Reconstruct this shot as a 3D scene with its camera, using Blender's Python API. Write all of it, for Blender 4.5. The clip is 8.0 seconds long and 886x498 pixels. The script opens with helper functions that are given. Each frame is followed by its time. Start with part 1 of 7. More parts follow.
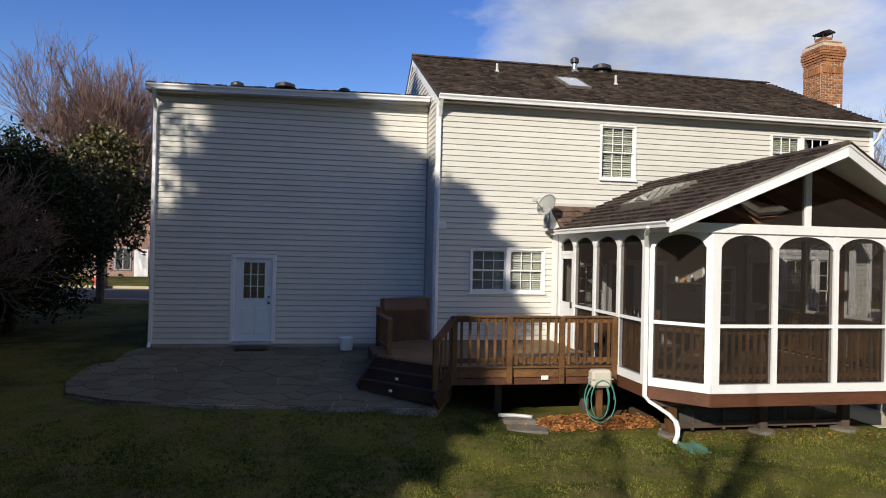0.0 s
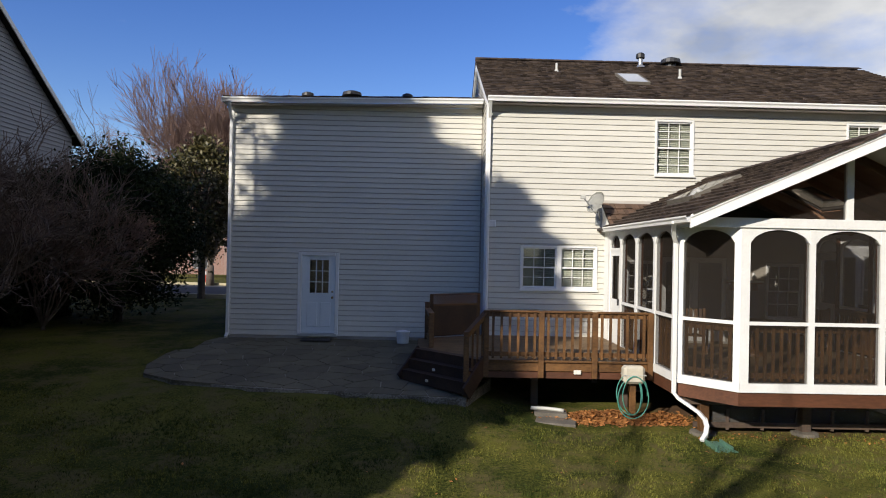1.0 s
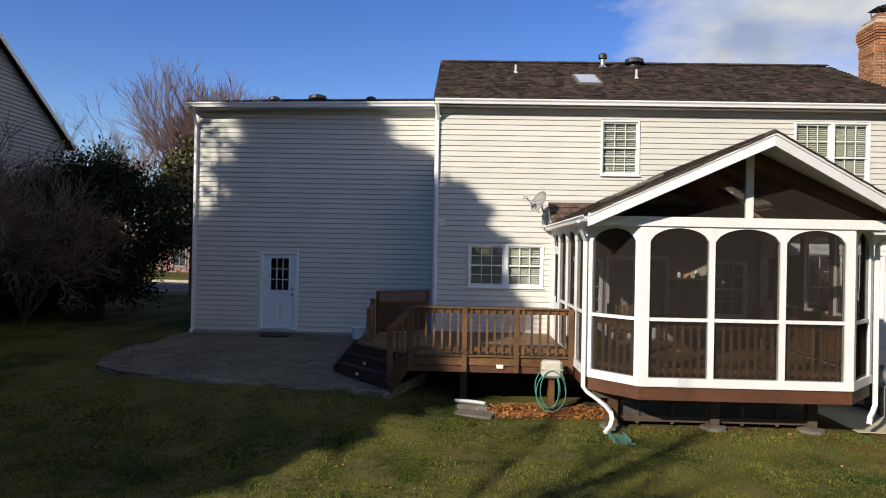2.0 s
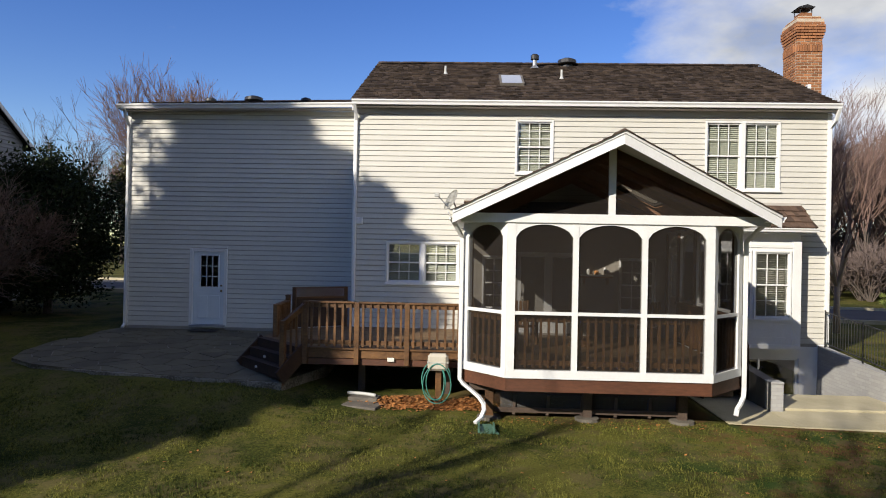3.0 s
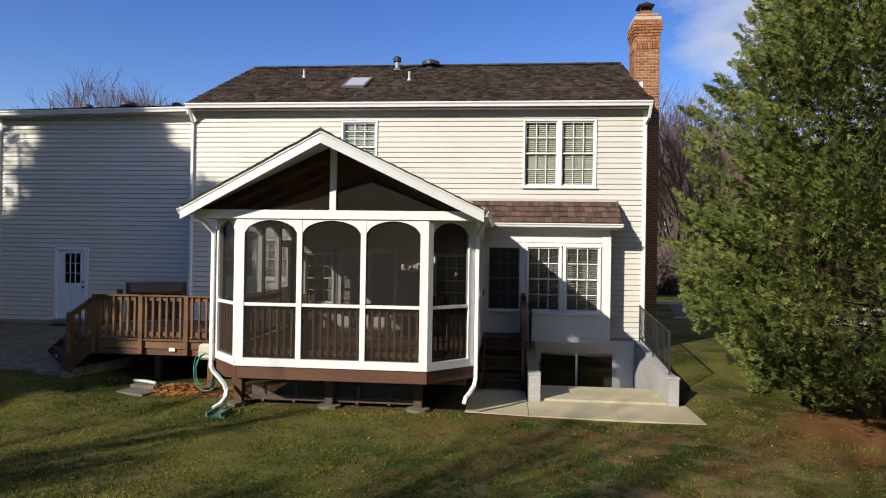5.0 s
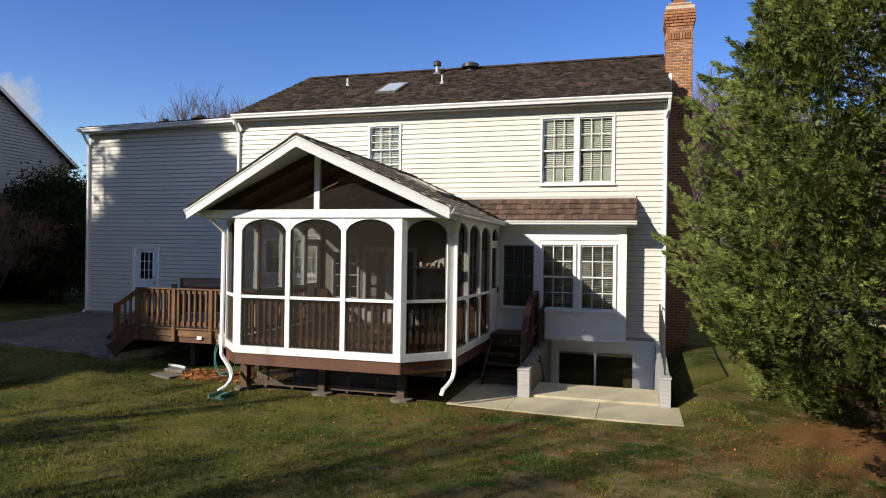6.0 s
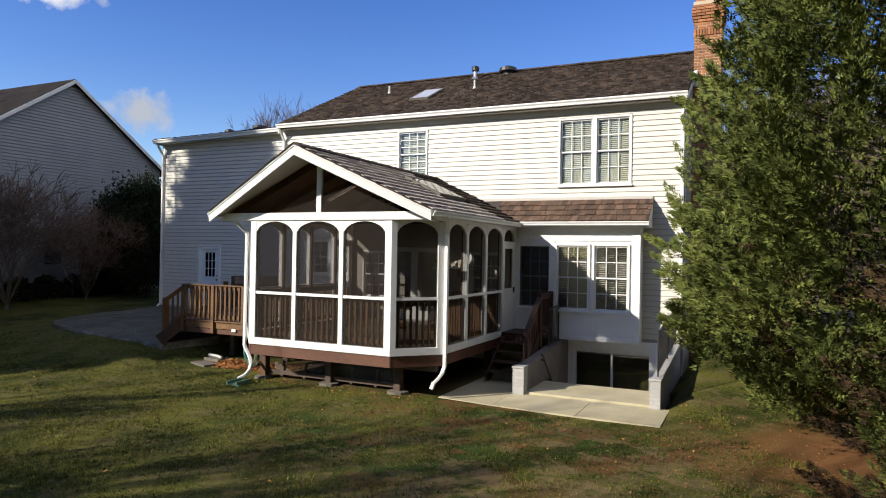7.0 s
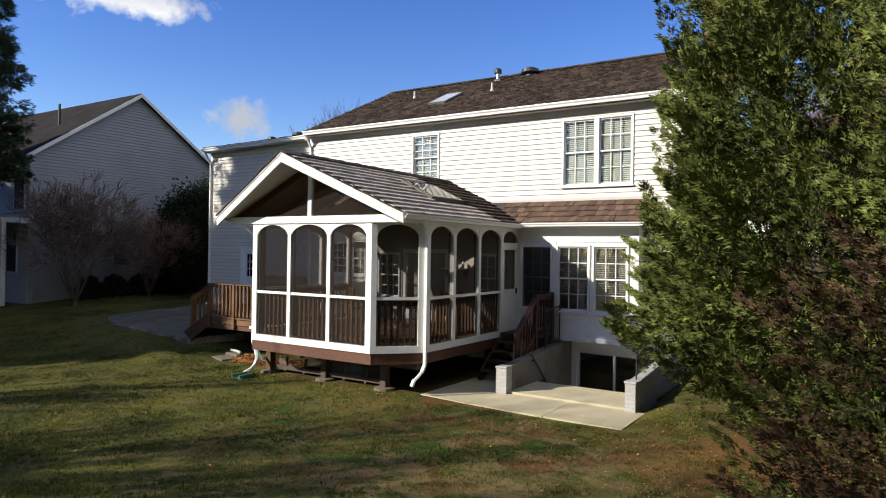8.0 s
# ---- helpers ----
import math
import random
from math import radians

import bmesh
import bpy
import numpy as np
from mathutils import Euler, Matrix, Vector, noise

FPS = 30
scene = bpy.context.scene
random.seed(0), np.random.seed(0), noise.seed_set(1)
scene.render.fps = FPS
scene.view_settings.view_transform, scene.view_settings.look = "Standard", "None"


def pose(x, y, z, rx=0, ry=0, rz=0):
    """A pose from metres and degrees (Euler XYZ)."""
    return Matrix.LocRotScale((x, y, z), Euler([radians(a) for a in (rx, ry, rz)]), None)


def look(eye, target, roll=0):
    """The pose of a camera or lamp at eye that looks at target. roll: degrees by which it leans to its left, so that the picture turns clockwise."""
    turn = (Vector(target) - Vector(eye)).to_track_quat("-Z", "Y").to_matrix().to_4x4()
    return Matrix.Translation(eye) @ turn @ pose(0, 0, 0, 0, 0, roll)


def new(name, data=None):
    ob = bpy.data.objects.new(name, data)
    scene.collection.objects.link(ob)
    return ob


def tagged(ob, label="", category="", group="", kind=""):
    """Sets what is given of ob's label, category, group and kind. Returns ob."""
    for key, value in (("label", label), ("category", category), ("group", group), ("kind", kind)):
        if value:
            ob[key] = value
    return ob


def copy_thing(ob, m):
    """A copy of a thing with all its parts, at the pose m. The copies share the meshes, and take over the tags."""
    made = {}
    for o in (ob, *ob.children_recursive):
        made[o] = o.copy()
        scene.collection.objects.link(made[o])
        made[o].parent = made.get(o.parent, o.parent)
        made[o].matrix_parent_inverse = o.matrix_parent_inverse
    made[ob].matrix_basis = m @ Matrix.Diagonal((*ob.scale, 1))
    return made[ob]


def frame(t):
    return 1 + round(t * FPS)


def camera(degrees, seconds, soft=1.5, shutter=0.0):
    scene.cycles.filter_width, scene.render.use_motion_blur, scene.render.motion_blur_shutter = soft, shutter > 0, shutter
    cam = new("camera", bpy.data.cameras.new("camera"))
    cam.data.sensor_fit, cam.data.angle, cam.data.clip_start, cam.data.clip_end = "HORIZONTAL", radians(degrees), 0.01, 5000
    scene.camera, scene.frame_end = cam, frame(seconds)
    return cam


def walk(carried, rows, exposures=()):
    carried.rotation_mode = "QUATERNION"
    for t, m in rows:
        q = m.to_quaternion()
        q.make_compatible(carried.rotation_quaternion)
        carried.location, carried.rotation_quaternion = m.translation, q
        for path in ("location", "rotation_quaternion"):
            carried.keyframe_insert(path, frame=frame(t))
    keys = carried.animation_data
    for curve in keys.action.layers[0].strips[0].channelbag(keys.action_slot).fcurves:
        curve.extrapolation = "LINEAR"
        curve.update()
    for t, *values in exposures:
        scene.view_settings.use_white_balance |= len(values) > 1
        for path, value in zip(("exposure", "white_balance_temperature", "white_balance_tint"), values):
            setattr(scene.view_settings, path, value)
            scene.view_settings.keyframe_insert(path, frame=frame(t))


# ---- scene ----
cam = camera(67.3, 8.0, soft=1.05)
PATH = [
    (0, (-0.773, 0.4, 3.251), (-0.399, 2.365, 3.265), 1.3),
    (0.5, (-0.172, 0.02, 3.216), (0.01, 2.012, 3.228), 1.2),
    (1, (0.623, -0.293, 3.198), (0.665, 1.707, 3.208), 1.2),
    (2.5, (3.841, -0.954, 3.232), (3.778, 1.045, 3.236), 1.1),
    (3, (5.063, -1.079, 3.187), (4.979, 0.919, 3.193), 1.1),
    (3.5, (6.312, -1.179, 3.144), (6.205, 0.818, 3.154), 1.1),
    (4, (7.618, -1.223, 3.142), (7.489, 0.773, 3.151), 1.1),
    (4.5, (9.097, -1.245, 3.144), (8.938, 0.748, 3.154), 1.0),
    (5, (10.604, -1.276, 3.146), (10.408, 0.715, 3.155), 0.9),
    (6.5, (14.535, -1.071, 3.038), (13.797, 0.787, 3.051), 0.9),
    (7, (15.633, -0.938, 3.081), (14.782, 0.872, 3.091), 1.0),
    (7.5, (16.762, -0.663, 3.156), (15.773, 1.075, 3.159), 1.1),
    (8, (17.722, -0.203, 3.138), (16.641, 1.48, 3.145), 0.9),
]
walk(cam, [(t, look(eye, target, roll)) for t, eye, target, roll in PATH],
     exposures=((0.0, 0.24), (2.5, 0.30), (5.0, 0.33), (6.5, 0.50), (8.0, 0.63)))

# ---- light ----
SUN = Vector((-0.80, -1.0, 0.64)).normalized()          # towards the sun
world = bpy.data.worlds.new("sky")
scene.world = world
world.use_nodes = True
wn, wl = world.node_tree.nodes, world.node_tree.links
wn.clear()


def node(tree, kind, **settings):
    n = tree.nodes.new(kind)
    for key, value in settings.items():
        if key in n.inputs:
            n.inputs[key].default_value = value
    return n


wt = world.node_tree
sky = wn.new("ShaderNodeTexSky")
sky.sky_type = "NISHITA"
sky.sun_disc = False
sky.sun_elevation = math.asin(SUN.z)
sky.sun_rotation = math.atan2(SUN.x, SUN.y)
sky.air_density, sky.dust_density, sky.ozone_density = 1.0, 0.0, 2.2
# drifting cumulus: noise on the sky's directions, thick to the north-east, thin elsewhere
coord = wn.new("ShaderNodeTexCoord")
stretch = wn.new("ShaderNodeMapping")
stretch.inputs["Scale"].default_value = (1.0, 1.0, 2.2)
stretch.inputs["Location"].default_value = (0.35, 0.1, 0.0)
wl.new(coord.outputs["Generated"], stretch.inputs["Vector"])
puffs = node(wt, "ShaderNodeTexNoise", Scale=2.6, Detail=9.0, Roughness=0.58)
wl.new(stretch.outputs["Vector"], puffs.inputs["Vector"])
split = wn.new("ShaderNodeSeparateXYZ")
wl.new(coord.outputs["Generated"], split.inputs["Vector"])
east = wn.new("ShaderNodeMapRange")
east.inputs["From Min"].default_value, east.inputs["From Max"].default_value = -0.02, 0.42
east.inputs["To Min"].default_value, east.inputs["To Max"].default_value = -0.16, 0.13
wl.new(split.outputs["X"], east.inputs["Value"])
more = wn.new("ShaderNodeMath")
more.operation = "ADD"
wl.new(puffs.outputs["Fac"], more.inputs[0]), wl.new(east.outputs["Result"], more.inputs[1])
south = wn.new("ShaderNodeMapRange")          # unseen clouds added to the south to make the sky's light less blue
south.inputs["From Min"].default_value, south.inputs["From Max"].default_value = 0.0, -0.5
south.inputs["To Min"].default_value, south.inputs["To Max"].default_value = 0.0, 0.10
wl.new(split.outputs["Y"], south.inputs["Value"])
bank = wn.new("ShaderNodeMath")
bank.operation = "ADD"
wl.new(more.outputs["Value"], bank.inputs[0]), wl.new(south.outputs["Result"], bank.inputs[1])
more = bank
ramp = wn.new("ShaderNodeValToRGB")
ramp.color_ramp.elements[0].position, ramp.color_ramp.elements[1].position = 0.48, 0.74
wl.new(more.outputs["Value"], ramp.inputs["Fac"])


def lone_cloud(where, size, flat):
    """Cover of one small cloud in a given direction of the sky."""
    gap = wn.new("ShaderNodeVectorMath")
    gap.operation = "SUBTRACT"
    gap.inputs[1].default_value = where
    wl.new(coord.outputs["Generated"], gap.inputs[0])
    wide = wn.new("ShaderNodeVectorMath")
    wide.operation = "MULTIPLY"
    wide.inputs[1].default_value = (1.0, 1.0, flat)
    wl.new(gap.outputs["Vector"], wide.inputs[0])
    far_ = wn.new("ShaderNodeVectorMath")
    far_.operation = "LENGTH"
    wl.new(wide.outputs["Vector"], far_.inputs[0])
    rag = node(wt, "ShaderNodeTexNoise", Scale=24.0, Detail=6.0, Roughness=0.6)
    wl.new(coord.outputs["Generated"], rag.inputs["Vector"])
    ragged = wn.new("ShaderNodeMath")
    ragged.operation = "MULTIPLY_ADD"
    wl.new(rag.outputs["Fac"], ragged.inputs[0])
    ragged.inputs[1].default_value = -2.4 * size
    wl.new(far_.outputs["Value"], ragged.inputs[2])
    cover = wn.new("ShaderNodeMapRange")
    cover.inputs["From Min"].default_value, cover.inputs["From Max"].default_value = -0.75 * size, -0.15 * size
    cover.inputs["To Min"].default_value, cover.inputs["To Max"].default_value = 0.95, 0.0
    wl.new(ragged.outputs["Value"], cover.inputs["Value"])
    return cover.outputs["Result"]


small_clouds = wn.new("ShaderNodeMath")
small_clouds.operation = "MAXIMUM"
wl.new(lone_cloud((-0.750, 0.636, 0.185), 0.043, 1.5), small_clouds.inputs[0])
wl.new(lone_cloud((-0.805, 0.490, 0.328), 0.10, 2.6), small_clouds.inputs[1])
clouds = wn.new("ShaderNodeMath")
clouds.operation = "MAXIMUM"
wl.new(ramp.outputs["Color"], clouds.inputs[0]), wl.new(small_clouds.outputs["Value"], clouds.inputs[1])
shade = node(wt, "ShaderNodeTexNoise", Scale=4.0, Detail=6.0)
wl.new(stretch.outputs["Vector"], shade.inputs["Vector"])
cloud = wn.new("ShaderNodeValToRGB")
cloud.color_ramp.elements[0].position, cloud.color_ramp.elements[0].color = 0.35, (4.3, 4.6, 5.2, 1)
cloud.color_ramp.elements[1].position, cloud.color_ramp.elements[1].color = 0.60, (8.8, 8.8, 8.8, 1)
wl.new(shade.outputs["Fac"], cloud.inputs["Fac"])
over = wn.new("ShaderNodeMixRGB")
wl.new(clouds.outputs["Value"], over.inputs["Fac"])
deep = node(wt, "ShaderNodeHueSaturation", Hue=0.523, Saturation=1.33, Value=1.47)
wl.new(sky.outputs["Color"], deep.inputs["Color"])
wl.new(deep.outputs["Color"], over.inputs["Color1"]), wl.new(cloud.outputs["Color"], over.inputs["Color2"])
back = node(wt, "ShaderNodeBackground", Strength=0.080)
wl.new(over.outputs["Color"], back.inputs["Color"])
wl.new(back.outputs["Background"], wn.new("ShaderNodeOutputWorld").inputs["Surface"])

sun_data = bpy.data.lights.new("sun", "SUN")
sun_data.energy, sun_data.angle, sun_data.color = 5.0, radians(0.6), (1.0, 0.92, 0.80)
sun = new("sun", sun_data)
sun.rotation_euler = SUN.to_track_quat("Z", "Y").to_euler()
sun.location = (-20, -25, 30)


# ---- materials ----
def surface(name, dark, light, scale=3.0, fine=40.0, rough=0.7, bump=0.15, metal=0.0, vary=0.0, island=0.0, stretch=(1, 1, 1), spec=0.5, gap=0.35):
    """Two colours mixed by a coarse and a fine noise at real size, with fine relief; vary / island: brightness from piece to piece."""
    m = bpy.data.materials.new(name)
    m.use_nodes = True
    t = m.node_tree
    t.nodes.clear()
    out = t.nodes.new("ShaderNodeOutputMaterial")
    bsdf = t.nodes.new("ShaderNodeBsdfPrincipled")
    t.links.new(bsdf.outputs["BSDF"], out.inputs["Surface"])
    geo = t.nodes.new("ShaderNodeNewGeometry")
    mapping = t.nodes.new("ShaderNodeMapping")
    mapping.inputs["Scale"].default_value = stretch
    t.links.new(geo.outputs["Position"], mapping.inputs["Vector"])
    a = node(t, "ShaderNodeTexNoise", Scale=scale, Detail=4.0, Roughness=0.6)
    b = node(t, "ShaderNodeTexNoise", Scale=fine, Detail=3.0, Roughness=0.6)
    for n in (a, b):
        t.links.new(mapping.outputs["Vector"], n.inputs["Vector"])
    both = t.nodes.new("ShaderNodeMix")
    both.inputs[0].default_value = 0.45
    t.links.new(a.outputs["Fac"], both.inputs[2]), t.links.new(b.outputs["Fac"], both.inputs[3])
    ramp = t.nodes.new("ShaderNodeValToRGB")
    e = ramp.color_ramp.elements
    e[0].position, e[1].position = gap, 1.0 - gap
    e[0].color, e[1].color = (*dark, 1), (*light, 1)
    t.links.new(both.outputs[0], ramp.inputs["Fac"])
    colour = ramp.outputs["Color"]
    if vary or island:
        if island:
            source = geo.outputs["Random Per Island"]
        else:
            source = t.nodes.new("ShaderNodeObjectInfo").outputs["Random"]
        amount = island or vary
        spread = t.nodes.new("ShaderNodeMapRange")
        spread.inputs["To Min"].default_value, spread.inputs["To Max"].default_value = 1 - amount, 1 + amount
        t.links.new(source, spread.inputs["Value"])
        hsv = t.nodes.new("ShaderNodeHueSaturation")
        t.links.new(spread.outputs["Result"], hsv.inputs["Value"])
        t.links.new(colour, hsv.inputs["Color"])
        colour = hsv.outputs["Color"]
    t.links.new(colour, bsdf.inputs["Base Color"])
    bsdf.inputs["Roughness"].default_value, bsdf.inputs["Metallic"].default_value = rough, metal
    bsdf.inputs["Specular IOR Level"].default_value = spec
    if bump:
        relief = node(t, "ShaderNodeBump", Strength=bump, Distance=0.01)
        t.links.new(both.outputs[0], relief.inputs["Height"])
        t.links.new(relief.outputs["Normal"], bsdf.inputs["Normal"])
    return m


def bricks(name, one, two, mortar, across, wide=0.21, high=0.075, joint=0.01, rough=0.85):
    """Brickwork laid in courses along the axis named by across; the third axis is z."""
    m = surface(name, one, two, 6.0, 60.0, rough, 0.3)
    t = m.node_tree
    bsdf = next(n for n in t.nodes if n.type == "BSDF_PRINCIPLED")
    geo = next(n for n in t.nodes if n.type == "NEW_GEOMETRY")
    parts = t.nodes.new("ShaderNodeSeparateXYZ")
    join = t.nodes.new("ShaderNodeCombineXYZ")
    total = t.nodes.new("ShaderNodeMath")
    t.links.new(geo.outputs["Position"], parts.inputs["Vector"])
    t.links.new(parts.outputs["X"], total.inputs[0]), t.links.new(parts.outputs["Y"], total.inputs[1])
    t.links.new(total.outputs["Value"] if across == "both" else parts.outputs[across], join.inputs["X"])
    t.links.new(parts.outputs["Z"], join.inputs["Y"])
    wall = node(t, "ShaderNodeTexBrick", Scale=1.0)
    wall.inputs["Color1"].default_value, wall.inputs["Color2"].default_value = (*one, 1), (*two, 1)
    wall.inputs["Mortar"].default_value = (*mortar, 1)
    wall.inputs["Mortar Size"].default_value = joint
    wall.inputs["Brick Width"].default_value, wall.inputs["Row Height"].default_value = wide, high
    t.links.new(join.outputs["Vector"], wall.inputs["Vector"])
    old = bsdf.inputs["Base Color"].links[0].from_socket
    mix = t.nodes.new("ShaderNodeMixRGB")
    mix.inputs["Fac"].default_value = 0.88
    t.links.new(old, mix.inputs["Color1"]), t.links.new(wall.outputs["Color"], mix.inputs["Color2"])
    t.links.new(mix.outputs["Color"], bsdf.inputs["Base Color"])
    relief = node(t, "ShaderNodeBump", Strength=0.6, Distance=0.01)
    relief.invert = True
    t.links.new(wall.outputs["Fac"], relief.inputs["Height"])
    t.links.new(relief.outputs["Normal"], bsdf.inputs["Normal"])
    return m


def clear(name, tint=(1, 1, 1), gloss=0.02):
    """A thin pane: clear, with a mirror's gloss by the angle."""
    m = bpy.data.materials.new(name)
    m.use_nodes = True
    t = m.node_tree
    t.nodes.clear()
    out = t.nodes.new("ShaderNodeOutputMaterial")
    mix = t.nodes.new("ShaderNodeMixShader")
    see = t.nodes.new("ShaderNodeBsdfTransparent")
    see.inputs["Color"].default_value = (*tint, 1)
    shine = node(t, "ShaderNodeBsdfGlossy", Roughness=gloss)
    angle = node(t, "ShaderNodeFresnel", IOR=1.55)
    t.links.new(angle.outputs["Fac"], mix.inputs["Fac"])
    t.links.new(see.outputs["BSDF"], mix.inputs[1]), t.links.new(shine.outputs["BSDF"], mix.inputs[2])
    t.links.new(mix.outputs["Shader"], out.inputs["Surface"])
    return m


def gauze(name, colour, cover):
    """Fine woven screen: part of it thread, the rest open."""
    m = bpy.data.materials.new(name)
    m.use_nodes = True
    t = m.node_tree
    t.nodes.clear()
    out = t.nodes.new("ShaderNodeOutputMaterial")
    mix = t.nodes.new("ShaderNodeMixShader")
    mix.inputs["Fac"].default_value = cover
    see = t.nodes.new("ShaderNodeBsdfTransparent")
    thread = node(t, "ShaderNodeBsdfDiffuse")
    thread.inputs["Color"].default_value = (*colour, 1)
    t.links.new(see.outputs["BSDF"], mix.inputs[1]), t.links.new(thread.outputs["BSDF"], mix.inputs[2])
    t.links.new(mix.outputs["Shader"], out.inputs["Surface"])
    return m


SIDING = surface("vinyl_siding", (0.53, 0.515, 0.455), (0.60, 0.582, 0.518), 0.9, 25, 0.55, 0.05, vary=0.03)
# neighbour's pale siding, darkened and blued for the shade it stands in
SIDING_SHADED = surface("neighbour_siding_shaded", (0.23, 0.24, 0.26), (0.285, 0.296, 0.315), 0.7, 25, 0.6, 0.05)
WHITE = surface("white_paint", (0.68, 0.68, 0.66), (0.77, 0.77, 0.75), 2.5, 30, 0.45, 0.04)
GUTTER = surface("white_aluminium", (0.72, 0.72, 0.70), (0.82, 0.82, 0.80), 1.5, 40, 0.35, 0.03)
SOFFIT = surface("beige_soffit", (0.42, 0.39, 0.34), (0.50, 0.47, 0.42), 2, 30, 0.6, 0.05)
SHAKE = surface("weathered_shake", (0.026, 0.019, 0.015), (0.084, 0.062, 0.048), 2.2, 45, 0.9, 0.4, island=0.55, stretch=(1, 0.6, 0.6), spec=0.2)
# east-slope shakes, far paler than SHAKE: grazing sun put into the colour
SHAKE_SUNLIT = surface("weathered_shake_sunlit", (0.30, 0.255, 0.21), (0.56, 0.49, 0.41), 2.2, 45, 0.9, 0.4, vary=0.16)
SHAKE_RED = surface("cedar_shake", (0.058, 0.034, 0.021), (0.138, 0.084, 0.054), 2.5, 45, 0.9, 0.4, vary=0.42)
SHINGLE = surface("brown_shingle", (0.012, 0.010, 0.009), (0.034, 0.030, 0.028), 1.5, 18, 0.95, 0.4, spec=0.08)
FELT = surface("roof_deck", (0.035, 0.03, 0.027), (0.06, 0.05, 0.045), 3, 40, 0.95, 0.2)
DECK = surface("stained_deck_wood", (0.060, 0.026, 0.008), (0.190, 0.090, 0.028), 2.2, 30, 0.6, 0.25, vary=0.22, stretch=(0.5, 1, 1))
DECK_RED = surface("redwood_rim", (0.058, 0.022, 0.010), (0.125, 0.047, 0.022), 2, 30, 0.6, 0.2, stretch=(0.3, 1, 1))
# red stain of the porch steps, darkened to stand for the porch's shade
STEPRED = surface("red_stain_shaded", (0.026, 0.010, 0.006), (0.062, 0.024, 0.013), 2, 30, 0.65, 0.2)
# deck wood darkened for the steps and privacy board, which lie in shade
DECK_SHADED = surface("deck_wood_shaded", (0.028, 0.013, 0.007), (0.068, 0.034, 0.017), 2.2, 30, 0.7, 0.25, vary=0.2)
FLOORBOARD = surface("weathered_floor_board", (0.10, 0.061, 0.027), (0.20, 0.126, 0.060), 3, 30, 0.7, 0.2, vary=0.18)
DARKWOOD = surface("dark_old_timber", (0.045, 0.03, 0.022), (0.10, 0.068, 0.048), 3, 30, 0.8, 0.25, vary=0.2)
CEILWOOD = surface("cedar_ceiling", (0.24, 0.12, 0.066), (0.39, 0.21, 0.12), 2, 30, 0.55, 0.15, stretch=(1, 0.25, 1))
BRICK = bricks("chimney_brick", (0.24, 0.080, 0.030), (0.42, 0.165, 0.062), (0.46, 0.38, 0.28), "both", joint=0.011)
CHIMNEY_BRICK = surface("orange_brick", (0.215, 0.080, 0.032), (0.37, 0.165, 0.068), 5.0, 50, 0.85, 0.3, vary=0.30)
CHIMNEY_MORTAR = surface("lime_mortar", (0.42, 0.34, 0.24), (0.56, 0.47, 0.36), 6, 60, 0.95, 0.3)
PALEBRICK = bricks("painted_brick", (0.33, 0.325, 0.315), (0.39, 0.385, 0.37), (0.315, 0.31, 0.30), "both", joint=0.006)
CONCRETE = surface("concrete", (0.37, 0.325, 0.20), (0.54, 0.48, 0.325), 1.3, 55, 0.9, 0.2)
FLAG = surface("flagstone", (0.092, 0.080, 0.048), (0.165, 0.146, 0.092), 1.2, 35, 0.85, 0.25, vary=0.2)
MORTAR = surface("flagstone_mortar", (0.105, 0.09, 0.064), (0.32, 0.29, 0.23), 1.6, 30, 0.95, 0.3, gap=0.43)
# masonry of the left retaining wall, darker than its PALEBRICK pier
DARK_MASONRY = surface("dark_masonry", (0.10, 0.09, 0.078), (0.20, 0.18, 0.155), 1.6, 40, 0.9, 0.3)
# slab grey dimmed for shade on slabs and footings; skylight kerbs share it
SLAB_DIMMED = surface("slab_grey_dimmed", (0.085, 0.075, 0.06), (0.17, 0.15, 0.12), 3, 50, 0.9, 0.25)
DARKBARK = surface("dark_bark", (0.05, 0.035, 0.026), (0.11, 0.08, 0.06), 4, 40, 0.95, 0.5)
GLASS = clear("window_glass")
SCREEN = gauze("insect_screen", (0.036, 0.031, 0.027), 0.31)
# back wall of the porch, darker than the WHITE bay wall beside it
PORCHWALL = surface("darker_tan_porch_wall", (0.30, 0.27, 0.225), (0.40, 0.365, 0.31), 2.0, 30, 0.6, 0.06)
WIRE = gauze("hardware_cloth", (0.16, 0.15, 0.14), 0.30)
BLIND = surface("blind_slat", (0.34, 0.36, 0.29), (0.42, 0.44, 0.36), 3, 30, 0.5, 0.02)
ROOM = surface("dim_room_wall", (0.30, 0.28, 0.25), (0.38, 0.36, 0.32), 1, 20, 0.9, 0.05)
DOORPAINT = surface("pale_blue_white_door", (0.60, 0.66, 0.70), (0.68, 0.73, 0.76), 2, 30, 0.45, 0.03)
BLACK = surface("black_iron", (0.012, 0.012, 0.013), (0.03, 0.03, 0.03), 6, 60, 0.5, 0.1)
STEEL = surface("galvanised_steel", (0.34, 0.35, 0.36), (0.48, 0.49, 0.50), 4, 60, 0.4, 0.1, metal=0.7)
BRASS = surface("dull_brass", (0.20, 0.15, 0.07), (0.34, 0.26, 0.12), 5, 60, 0.35, 0.05, metal=0.9)
GREYPLASTIC = surface("grey_plastic", (0.42, 0.42, 0.39), (0.52, 0.52, 0.48), 4, 60, 0.5, 0.05)
BEIGEPLASTIC = surface("beige_plastic", (0.48, 0.44, 0.35), (0.58, 0.54, 0.44), 4, 60, 0.5, 0.05)
